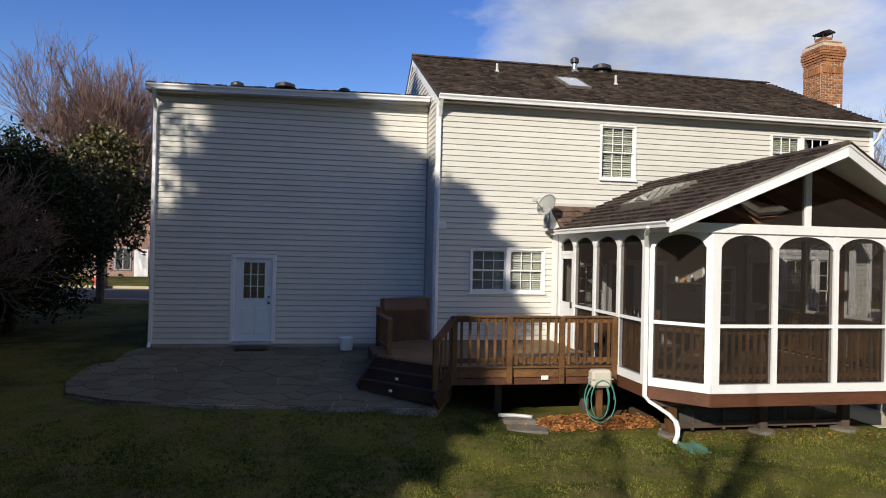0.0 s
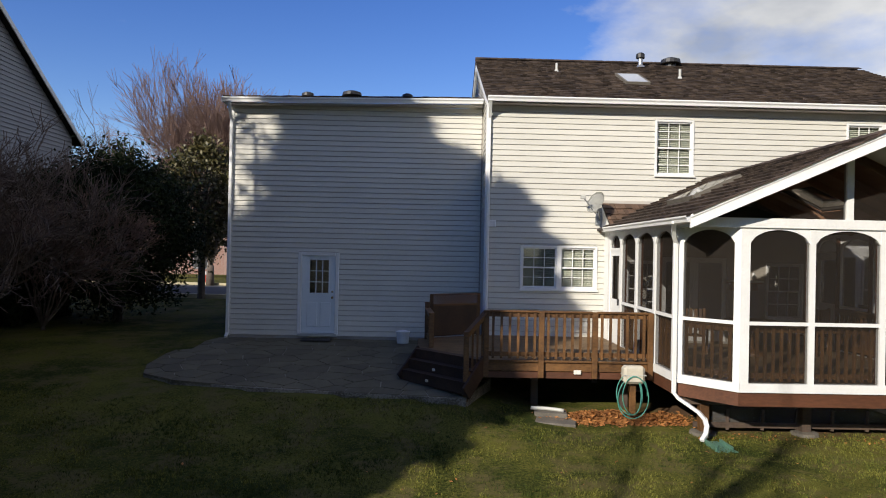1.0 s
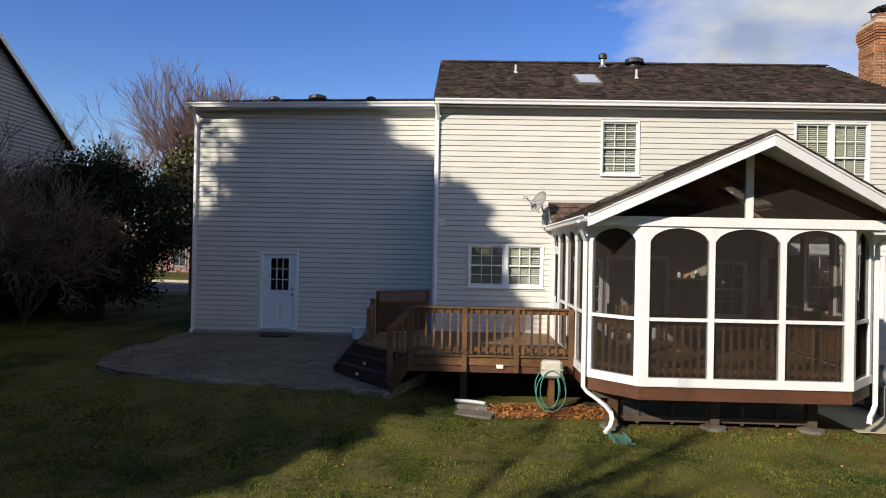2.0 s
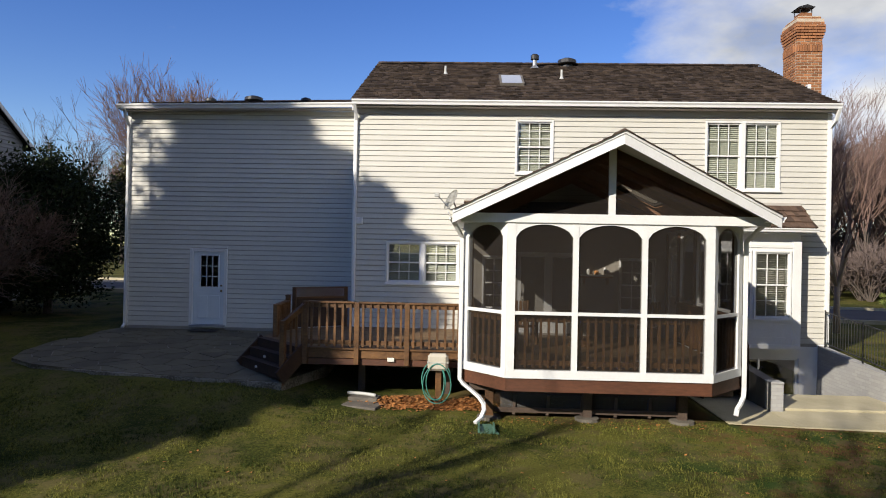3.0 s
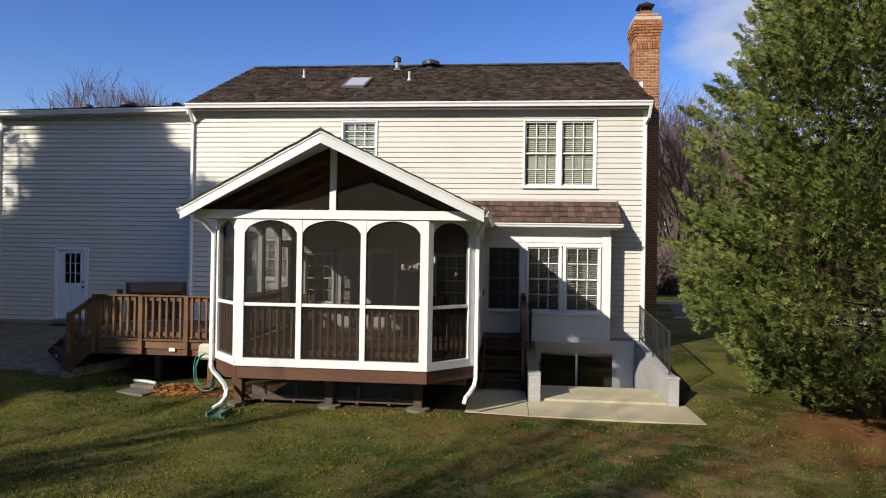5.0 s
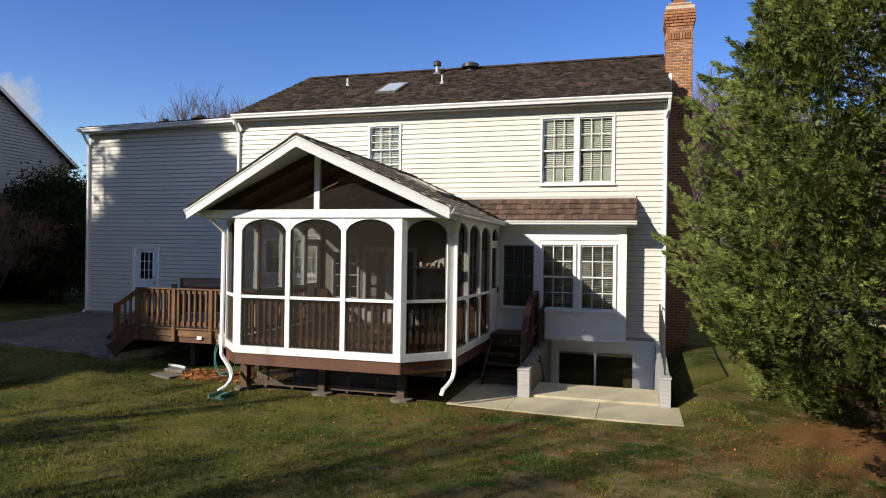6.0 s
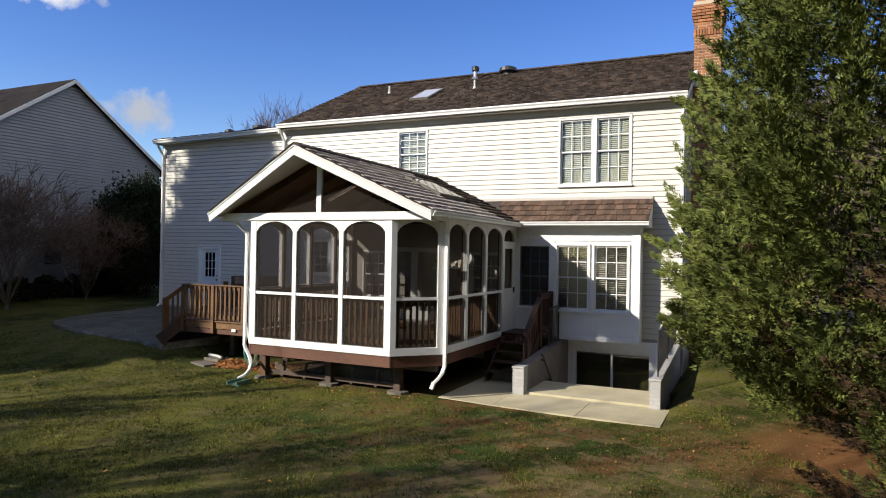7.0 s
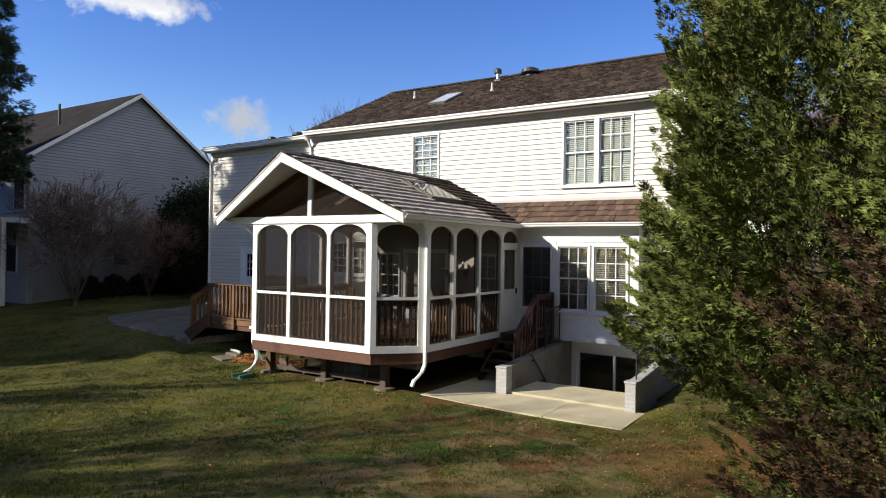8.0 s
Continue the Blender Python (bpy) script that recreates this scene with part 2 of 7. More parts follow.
HOSE = surface("green_hose", (0.05, 0.22, 0.17), (0.09, 0.32, 0.25), 8, 60, 0.4, 0.03)
GREENPLASTIC = surface("green_plastic", (0.07, 0.16, 0.11), (0.12, 0.24, 0.17), 5, 50, 0.5, 0.05)
RUBBER = surface("dark_mat", (0.02, 0.018, 0.016), (0.045, 0.04, 0.036), 8, 80, 0.95, 0.3)
BARK = surface("grey_bark", (0.07, 0.055, 0.044), (0.15, 0.12, 0.098), 4, 40, 0.95, 0.5)
TWIG = surface("reddish_twigs", (0.13, 0.080, 0.064), (0.24, 0.155, 0.125), 1.2, 20, 0.95, 0.0)
TWIG_GREY = surface("grey_brown_twigs", (0.085, 0.062, 0.050), (0.16, 0.118, 0.095), 0.4, 10, 0.95, 0.0)
CYPRESS = surface("cypress_foliage", (0.030, 0.050, 0.011), (0.182, 0.204, 0.048), 1.1, 7, 0.75, 0.0, island=0.45, spec=0.2)
FIR = surface("fir_foliage", (0.018, 0.032, 0.016), (0.045, 0.07, 0.03), 1.4, 9, 0.8, 0.0, island=0.4, spec=0.2)
HOLLY = surface("holly_foliage", (0.010, 0.017, 0.007), (0.030, 0.042, 0.014), 1.4, 9, 0.7, 0.0, island=0.35, spec=0.15)
MAGNOLIA = surface("magnolia_foliage", (0.035, 0.045, 0.014), (0.13, 0.10, 0.035), 1.0, 9, 0.5, 0.0, island=0.4, spec=0.4)
DEADLEAF = surface("fallen_leaf", (0.20, 0.070, 0.018), (0.50, 0.22, 0.060), 3, 30, 0.8, 0.1, island=0.4)
BLADE = surface("grass_blade", (0.032, 0.048, 0.007), (0.162, 0.156, 0.030), 0.9, 13, 0.75, 0.0, island=0.65, spec=0.2, gap=0.42)
ASPHALT = surface("asphalt", (0.058, 0.056, 0.053), (0.088, 0.086, 0.082), 0.6, 30, 0.9, 0.1)
PAINTRED = surface("hydrant_red", (0.42, 0.05, 0.03), (0.52, 0.08, 0.05), 5, 40, 0.5, 0.05)
REDBRICK = bricks("far_red_brick", (0.22, 0.10, 0.07), (0.30, 0.15, 0.11), (0.34, 0.30, 0.27), "both")
ACRYLIC = surface("skylight_acrylic", (0.42, 0.44, 0.46), (0.52, 0.54, 0.56), 1.0, 20, 0.22, 0.02)
TWIG_DARK = surface("dark_twigs", (0.085, 0.062, 0.052), (0.175, 0.130, 0.110), 1.2, 20, 0.95, 0.0)
TANBARK = surface("tan_bark", (0.30, 0.23, 0.17), (0.48, 0.38, 0.28), 4, 40, 0.95, 0.5)
DEADNEEDLE = surface("dead_needles", (0.044, 0.028, 0.015), (0.098, 0.064, 0.035), 2, 12, 0.9, 0.0, island=0.4, spec=0.1)
LITE = surface("lamp_lens", (0.70, 0.68, 0.60), (0.8, 0.78, 0.7), 5, 40, 0.3, 0.0)


def lawn_material():
    """Winter turf: green, with straw-coloured and red-brown bare patches, mulch under the cypress."""
    m = surface("winter_lawn", (0.026, 0.036, 0.006), (0.116, 0.110, 0.022), 0.55, 26, 0.95, 1.0, spec=0.1, gap=0.43)
    t = m.node_tree
    bsdf = next(n for n in t.nodes if n.type == "BSDF_PRINCIPLED")
    geo = next(n for n in t.nodes if n.type == "NEW_GEOMETRY")
    colour = bsdf.inputs["Base Color"].links[0].from_socket

    def blend(colour, over, fac):
        mix = t.nodes.new("ShaderNodeMixRGB")
        t.links.new(colour, mix.inputs["Color1"])
        mix.inputs["Color2"].default_value = (*over, 1)
        t.links.new(fac, mix.inputs["Fac"])
        return mix.outputs["Color"]

    def spots(scale, low, high, top):
        n = node(t, "ShaderNodeTexNoise", Scale=scale, Detail=5.0, Roughness=0.65)
        t.links.new(geo.outputs["Position"], n.inputs["Vector"])
        r = t.nodes.new("ShaderNodeMapRange")
        r.inputs["From Min"].default_value, r.inputs["From Max"].default_value = low, high
        r.inputs["To Max"].default_value = top
        t.links.new(n.outputs["Fac"], r.inputs["Value"])
        return r.outputs["Result"]

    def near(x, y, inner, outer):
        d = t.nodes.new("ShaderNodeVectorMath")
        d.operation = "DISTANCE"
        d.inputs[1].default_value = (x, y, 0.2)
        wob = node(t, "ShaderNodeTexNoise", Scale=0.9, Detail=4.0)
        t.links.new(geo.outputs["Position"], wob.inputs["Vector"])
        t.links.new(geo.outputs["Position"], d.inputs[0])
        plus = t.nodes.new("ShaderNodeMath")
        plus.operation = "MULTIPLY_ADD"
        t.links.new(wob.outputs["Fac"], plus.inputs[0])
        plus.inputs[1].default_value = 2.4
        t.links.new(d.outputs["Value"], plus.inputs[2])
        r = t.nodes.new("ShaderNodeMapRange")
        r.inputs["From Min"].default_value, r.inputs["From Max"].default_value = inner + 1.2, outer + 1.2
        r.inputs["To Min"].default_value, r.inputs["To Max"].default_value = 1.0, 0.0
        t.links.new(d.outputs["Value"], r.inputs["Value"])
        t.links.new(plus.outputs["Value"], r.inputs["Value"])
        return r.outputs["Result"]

    colour = blend(colour, (0.125, 0.098, 0.042), spots(1.7, 0.49, 0.60, 0.62))
    green = t.nodes.new("ShaderNodeMath")
    green.operation = "MULTIPLY"
    t.links.new(near(11.5, 9.0, 1.8, 4.8), green.inputs[0]), t.links.new(spots(1.3, 0.50, 0.58, 0.85), green.inputs[1])
    colour = blend(colour, (0.030, 0.062, 0.012), green.outputs["Value"])
    soil = t.nodes.new("ShaderNodeMath")
    soil.operation = "MULTIPLY"
    t.links.new(near(12.2, 9.6, 1.8, 4.8), soil.inputs[0]), t.links.new(spots(1.05, 0.51, 0.57, 0.9), soil.inputs[1])
    colour = blend(colour, (0.135, 0.062, 0.028), soil.outputs["Value"])
    bare = t.nodes.new("ShaderNodeMath")
    bare.operation = "MULTIPLY"
    t.links.new(near(13.5, 7.5, 1.5, 5.5), bare.inputs[0]), t.links.new(spots(2.0, 0.49, 0.57, 0.8), bare.inputs[1])
    colour = blend(colour, (0.185, 0.132, 0.062), bare.outputs["Value"])
    colour = blend(colour, (0.19, 0.092, 0.038), near(17.5, 10.0, 1.3, 2.8))
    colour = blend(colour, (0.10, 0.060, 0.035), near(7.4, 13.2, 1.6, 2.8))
    t.links.new(colour, bsdf.inputs["Base Color"])
    return m


LAWN = lawn_material()


# ---- mesh helpers ----
BASE = {}


def thing(name, at, label, category, group="", kind=""):
    """An Empty at the base of a thing; its parts are given in world metres."""
    ob = new(name)
    ob.location = at
    ob.empty_display_size = 0.2
    BASE[ob] = Vector(at)
    return tagged(ob, label, category, group, kind)


def part(name, bm, material, parent=None, label="", kind="", smooth=False):
    """Links a bmesh, given in world metres, as one mesh object, under a thing or under a part."""
    me = bpy.data.meshes.new(name)
    if parent:
        bmesh.ops.translate(bm, verts=bm.verts, vec=-BASE[parent])
    bmesh.ops.recalc_face_normals(bm, faces=bm.faces)
    bm.to_mesh(me)
    bm.free()
    me.materials.append(material)
    if smooth:
        me.shade_smooth()
    return placed(name, me, parent, label, kind)


def placed(name, me, parent=None, label="", kind=""):
    ob = new(name, me)
    if parent:
        ob.parent = parent
        BASE[ob] = BASE[parent]
    else:
        BASE[ob] = Vector((0, 0, 0))
    return tagged(ob, label, "", "", kind)


def raw(name, verts, faces, material, parent=None, label="", kind="", smooth=False):
    """The same from lists that the code has worked out."""
    me = bpy.data.meshes.new(name)
    v = np.asarray(verts, float)
    if parent:
        v = v - np.array(BASE[parent])
    me.from_pydata(v.tolist(), [], faces if isinstance(faces, list) else faces.tolist())
    me.materials.append(material)
    if smooth:
        me.shade_smooth()
    return placed(name, me, parent, label, kind)


def box(bm, x0, x1, y0, y1, z0, z1, bevel=0.0):
    made = bmesh.ops.create_cube(bm, size=1.0)["verts"]
    bmesh.ops.scale(bm, vec=(x1 - x0, y1 - y0, z1 - z0), verts=made)
    bmesh.ops.translate(bm, vec=((x0 + x1) / 2, (y0 + y1) / 2, (z0 + z1) / 2), verts=made)
    if bevel:
        edges = list({e for v in made for e in v.link_edges})
        bmesh.ops.bevel(bm, geom=edges, offset=bevel, segments=1, affect="EDGES")
    return bm


def boxes(*rows, bevel=0.0):
    bm = bmesh.new()
    for row in rows:
        box(bm, *row, bevel=bevel)
    return bm


def beam(bm, p, q, wide, high, up=(0, 0, 1), bevel=0.0):
    """A square timber from p to q."""
    p, q = Vector(p), Vector(q)
    along = (q - p).normalized()
    side = along.cross(Vector(up))
    side = side.normalized() if side.length > 1e-6 else Vector((1, 0, 0))
    top = side.cross(along)
    m = Matrix((side, along, top)).transposed().to_4x4()
    m.translation = (p + q) / 2
    made = bmesh.ops.create_cube(bm, size=1.0)["verts"]
    bmesh.ops.scale(bm, vec=(wide, (q - p).length, high), verts=made)
    if bevel:
        edges = list({e for v in made for e in v.link_edges})
        grown = bmesh.ops.bevel(bm, geom=edges, offset=bevel, segments=1, affect="EDGES")
        made = list({v for f in grown["faces"] for v in f.verts} | {v for v in made if v.is_valid})
    bmesh.ops.transform(bm, matrix=m, verts=made)
    return bm


def tube(bm, points, radius, sides=8, caps=True):
    """A round pipe through the points; radius: one number or one a point."""
    pts = [Vector(p) for p in points]
    rad = radius if isinstance(radius, (list, tuple)) else [radius] * len(pts)
    rings, ref = [], None
    for k, p in enumerate(pts):
        d = (pts[min(k + 1, len(pts) - 1)] - pts[max(k - 1, 0)]).normalized()
        if ref is None:
            ref = d.orthogonal().normalized()
        a = (ref - d * ref.dot(d)).normalized()
        b = d.cross(a)
        ref = a
        rings.append([bm.verts.new(p + rad[k] * (math.cos(2 * math.pi * s / sides) * a + math.sin(2 * math.pi * s / sides) * b)) for s in range(sides)])
    for r0, r1 in zip(rings, rings[1:]):
        for s in range(sides):
            bm.faces.new((r0[s], r0[(s + 1) % sides], r1[(s + 1) % sides], r1[s]))
    if caps:
        bm.faces.new(rings[0][::-1]), bm.faces.new(rings[-1])
    return bm


def extrude(bm, outline, shift):
    """A prism: the outline (points in one plane) pushed along shift."""
    a = [bm.verts.new(Vector(p)) for p in outline]
    b = [bm.verts.new(Vector(p) + Vector(shift)) for p in outline]
    bm.faces.new(a), bm.faces.new(b[::-1])
    for k in range(len(a)):
        n = (k + 1) % len(a)
        bm.faces.new((a[k], b[k], b[n], a[n]))
    return bm


def smooth_curve(points, steps=6):
    """A Catmull-Rom line through the points."""
    p = [Vector(q) for q in points]
    p = [2 * p[0] - p[1]] + p + [2 * p[-1] - p[-2]]
    out = []
    for i in range(1, len(p) - 2):
        for s in range(steps):
            u = s / steps
            out.append(0.5 * ((2 * p[i]) + (p[i + 1] - p[i - 1]) * u + (2 * p[i - 1] - 5 * p[i] + 4 * p[i + 1] - p[i + 2]) * u * u + (3 * p[i] - p[i - 1] - 3 * p[i + 1] + p[i + 2]) * u ** 3))
    return out + [p[-2]]


def step01(a, b, v):
    t = min(1.0, max(0.0, (v - a) / (b - a)))
    return t * t * (3 - 2 * t)


# ---- ground ----
WELL = (11.17, 13.93, 13.90, 16.2)            # the stair well of the basement door


def ground_z(x, y):
    """Height of the lawn: almost level in front, rising to the house on both outer sides and on towards the street."""
    left = 0.74 * step01(8.2, 17.8, y) * (1 - step01(0.9, 3.3, x))
    right = 0.60 * step01(10.6, 17.5, y) * step01(14.0, 14.6, x)
    middle = 0.06 * step01(9.5, 14.0, y) * step01(1.6, 4.6, x) * (1 - step01(9.0, 9.8, x))
    behind = (0.35 * (1 - step01(0, 8, x)) + 0.0) * step01(19, 30, y)
    z = 0.12 + left + right + middle + behind + 0.06 * step01(14, 20, x) * (1 - step01(13, 16, y))
    z += 0.035 * noise.noise(Vector((x * 0.35, y * 0.35, 0.0))) * (1 - step01(13, 17, y)) + 0.4 * noise.noise(Vector((x * 0.02, y * 0.02, 4.0))) * step01(40, 90, abs(y) + abs(x) * 0.5)
    edge = 12.85 - (x + 4.3) * 0.17               # the lawn climbs to the patio's front edge
    if -5.4 < x < 1.9 and 0 < edge - y < 1.7:
        z += max(0.0, 0.56 + (edge - 12.6) * 0.062 - 0.05 - z) * (1 - step01(0, 1.7, edge - y)) * (1 - step01(0.9, 1.9, x)) * step01(-5.4, -4.6, x)
    if -5.0 < x < 1.9 and y > 12.7:
        z = min(z, 0.49 + (y - 12.6) * 0.062)
    if 9.86 < x < 14.15 and 11.32 < y < 13.9:
        z = 0.0
    if WELL[0] < x < WELL[1] and WELL[2] < y < WELL[3]:
        z = -1.75
    return z


def ground():
    near_x = np.arange(-14, 24.01, 0.3)
    near_y = np.arange(-6, 22.01, 0.3)
    far = [30, 38, 50, 70, 100, 150, 250, 400, 700]
    xs = np.unique(np.round(np.r_[[-14 - f + 24 for f in far], near_x, far, WELL[0] - 0.01, WELL[0] + 0.01, WELL[1] - 0.01, WELL[1] + 0.01, 9.85, 9.87, 14.14, 14.16], 3))
    ys = np.unique(np.round(np.r_[[-f + 20 for f in far], near_y, [f - 4 for f in far], WELL[2] - 0.01, WELL[2] + 0.01, WELL[3] + 0.01, 11.31, 11.33], 3))
    verts = [(x, y, ground_z(x, y)) for y in ys for x in xs]
    w = len(xs)
    faces = [(j * w + i, j * w + i + 1, (j + 1) * w + i + 1, (j + 1) * w + i) for j in range(len(ys) - 1) for i in range(w - 1)]
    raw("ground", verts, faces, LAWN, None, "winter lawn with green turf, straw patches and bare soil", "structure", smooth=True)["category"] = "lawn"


ground()

# ---- street ----


def strip(bm, centre, half, thick, lift=0.03):
    """A band of even width that follows the ground."""
    pts = [Vector((x, y, 0)) for x, y in centre]
    rows = []
    for k, p in enumerate(pts):
        d = (pts[min(k + 1, len(pts) - 1)] - pts[max(k - 1, 0)]).normalized()
        n = Vector((-d.y, d.x, 0))
        rows.append([bm.verts.new((q.x, q.y, ground_z(q.x, q.y) + lift + dz)) for q, dz in ((p - n * half, 0), (p + n * half, 0), (p + n * half, -thick), (p - n * half, -thick))])
    for a, b in zip(rows, rows[1:]):
        for s in range(4):
            bm.faces.new((a[s], a[(s + 1) % 4], b[(s + 1) % 4], b[s]))
    return bm


STREET = [(x, 30.5 + 0.0035 * (x - 2) ** 2 * (1 if x < 2 else -1.6)) for x in range(-70, 46, 4)]
tagged(part("road", strip(bmesh.new(), STREET, 3.6, 0.2, 0.02), ASPHALT, None, "grey asphalt street behind the houses", "structure"), category="road")
for off, label in ((3.75, "pale concrete kerb along the far side of the street"), (-3.75, "pale concrete kerb along the near side of the street")):
    tagged(part("kerb", strip(bmesh.new(), [(x, y + off) for x, y in STREET], 0.12, 0.3, 0.14), CONCRETE, None, label, "structure"), category="kerb")


# ---- house: walls and siding ----
YM, YA = 16.05, 17.276                     # faces of the main wall and of the set-back wing
house = thing("house", (6, 20, 0.8), "two-storey house with cream vinyl siding and a dark shake roof", "house")


def wall_panel(name, x0, x1, y, z0, z1, holes, parent, material=ROOM, thick=0.18):
    """A wall facing south with openings through it."""
    bm = bmesh.new()
    holes = [(max(h[0], x0), min(h[1], x1), max(h[2], z0), min(h[3], z1)) for h in holes]
    xs = sorted({x0, x1, *[h[0] for h in holes], *[h[1] for h in holes]})
    zs = sorted({z0, z1, *[h[2] for h in holes], *[h[3] for h in holes]})
    front = {(i, j): bm.verts.new((a, y, c)) for i, a in enumerate(xs) for j, c in enumerate(zs)}
    rear = {(i, j): bm.verts.new((a, y + thick, c)) for i, a in enumerate(xs) for j, c in enumerate(zs)}
    solid = {(i, j) for i in range(len(xs) - 1) for j in range(len(zs) - 1) if not any(h[0] < (xs[i] + xs[i + 1]) / 2 < h[1] and h[2] < (zs[j] + zs[j + 1]) / 2 < h[3] for h in holes)}
    for i, j in solid:
        ring = [(i, j), (i + 1, j), (i + 1, j + 1), (i, j + 1)]
        bm.faces.new([front[k] for k in ring]), bm.faces.new([rear[k] for k in ring[::-1]])
        for (p, q), beside in zip(zip(ring, ring[1:] + ring[:1]), ((i, j - 1), (i + 1, j), (i, j + 1), (i - 1, j))):
            if beside not in solid:
                bm.faces.new((front[p], rear[p], rear[q], front[q]))
    bmesh.ops.delete(bm, geom=[v for v in bm.verts if not v.link_faces], context="VERTS")
    return part(name, bm, material, parent)


def board_mesh(length, z0, high, lip=0.024, top=0.003):
    me = bpy.data.meshes.new("siding_board")
    g = min(0.013, high * 0.3)
    prof = [(0.0, g), (-lip, g), (-lip, g + 0.012), (-top, high), (0.0, high)]
    v = [(x, y, z) for x in (0.0, length) for y, z in prof]
    n = len(prof)
    f = [tuple(range(n - 1, -1, -1)), tuple(range(n, 2 * n))] + [(k, (k + 1) % n, n + (k + 1) % n, n + k) for k in range(n)]
    me.from_pydata(v, [], f)
    me.materials.append(SIDING)
    return me


BOARDS = {}


def board(parent, x0, x1, y, z0, high):
    if x1 - x0 < 0.02 or high < 0.015:
        return
    key = (round(x1 - x0, 3), round(high, 3))
    if key not in BOARDS:
        BOARDS[key] = board_mesh(x1 - x0, z0, high)
    ob = placed("siding_board", BOARDS[key], parent)
    ob.location = Vector((x0, y - 0.002, z0)) - BASE[parent]


def siding(parent, x0, x1, y, z0, z1, holes, expose=0.135):
    """Lapped boards, course by course, cut round the openings."""
    z = z0
    while z < z1 - 0.01:
        top = min(z + expose, z1)
        hit = sorted(h for h in holes if h[2] < top - 0.005 and h[3] > z + 0.005)
        left = x0
        for a, b, c, d in hit:
            board(parent, left, a, y, z, top - z)
            if c > z:
                board(parent, a, b, y, z, c - z)
            if d < top:
                board(parent, a, b, y, d, top - d)
            left = b
        board(parent, left, x1, y, z, top - z)
        z = top


W1 = (2.87, 4.77, 2.33, 3.42)
W3 = (6.15, 7.12, 5.20, 6.59)
W2 = (10.94, 12.81, 4.85, 6.61)
DOOR = (-2.80, -1.73, 0.98, 3.13)
BUMP = (4.95, 13.11, 0.96, 4.45)            # projecting ground-floor part behind and beside the porch
main_wall = wall_panel("wall", 2.0, 14.05, YM, 0.5, 6.84, [W1, W3, W2, (11.42, 13.35, -1.4, 0.66)], house)
siding(main_wall, 2.07, 13.97, YM, 1.02, 6.83, [W1, W3, W2, (4.95, 13.11, 0.9, 4.05)])
wing_wall = wall_panel("wall", -4.64, 2.0, YA, 0.4, 7.0, [DOOR], house)
siding(wing_wall, -4.57, 1.95, YA, 0.93, 7.02, [DOOR])

# the other walls close the house
for row in ((2.0, 2.18, 16.23, 24.0, 0.3, 6.9), (13.87, 14.05, 16.23, 24.0, -1.6, 6.9), (-4.64, -4.46, YA + 0.18, 24.0, 0.3, 7.0), (-4.46, 1.99, 23.8, 24.0, 0.3, 7.6),
            (2.18, 13.87, 23.8, 24.0, 0.3, 6.9), (2.18, 13.87, YM + 0.2, 23.8, 3.95, 4.15), (2.18, 13.87, 19.0, 19.12, 0.9, 6.8), (2.18, 13.87, YM + 0.19, 23.8, 0.75, 0.95), (-4.4, 1.95, 20.0, 20.1, 0.9, 6.8)):
    part("inner_wall", boxes(row), ROOM, house)
foot = boxes((-4.62, 1.99, YA + 0.004, YA + 0.2, 0.2, 0.93), (2.0, 11.0, YM + 0.004, YM + 0.18, 0.0, 1.01))
part("foundation", foot, CONCRETE, house)

# corner posts and the return of the main block
part("corner_trim", boxes((2.0, 2.09, YM - 0.024, YM, 0.95, 6.83), (1.974, 2.0, YM - 0.024, YM + 0.09, 0.95, 6.83)), WHITE, house)
part("corner_trim", boxes((13.96, 14.05, YM - 0.024, YM, 0.95, 6.83), (14.05, 14.074, YM - 0.024, YM + 0.09, 0.95, 6.83)), WHITE, house)
part("corner_trim", boxes((-4.66, -4.55, YA - 0.024, YA, 0.93, 6.98), (-4.664, -4.64, YA - 0.024, YA + 0.09, 0.93, 6.98)), WHITE, house)
ret = bmesh.new()
z = 0.95
while z < 6.8:
    extrude(ret, [(2.0, YM + 0.09, z), (1.98, YM + 0.09, z), (1.996, YM + 0.09, z + 0.135), (2.0, YM + 0.09, z + 0.135)], (0, YA - YM - 0.1, 0))
    z += 0.135
part("return_siding", ret, SIDING, house)

# ---- roofs ----
EAVE_Y, EAVE_Z, RIDGE_Y, RIDGE_Z = 15.76, 7.01, 20.45, 9.24
SLOPE = (RIDGE_Z - EAVE_Z) / (RIDGE_Y - EAVE_Y)


def roof_slab(bm, p, q, r, s, thick):
    """A slab under the four corners."""
    low = [Vector(c) - Vector((0, 0, thick)) for c in (p, q, r, s)]
    a = [bm.verts.new(Vector(c)) for c in (p, q, r, s)]
    b = [bm.verts.new(c) for c in low]
    bm.faces.new(a), bm.faces.new(b[::-1])
    for k in range(4):
        n = (k + 1) % 4
        bm.faces.new((a[k], b[k], b[n], a[n]))


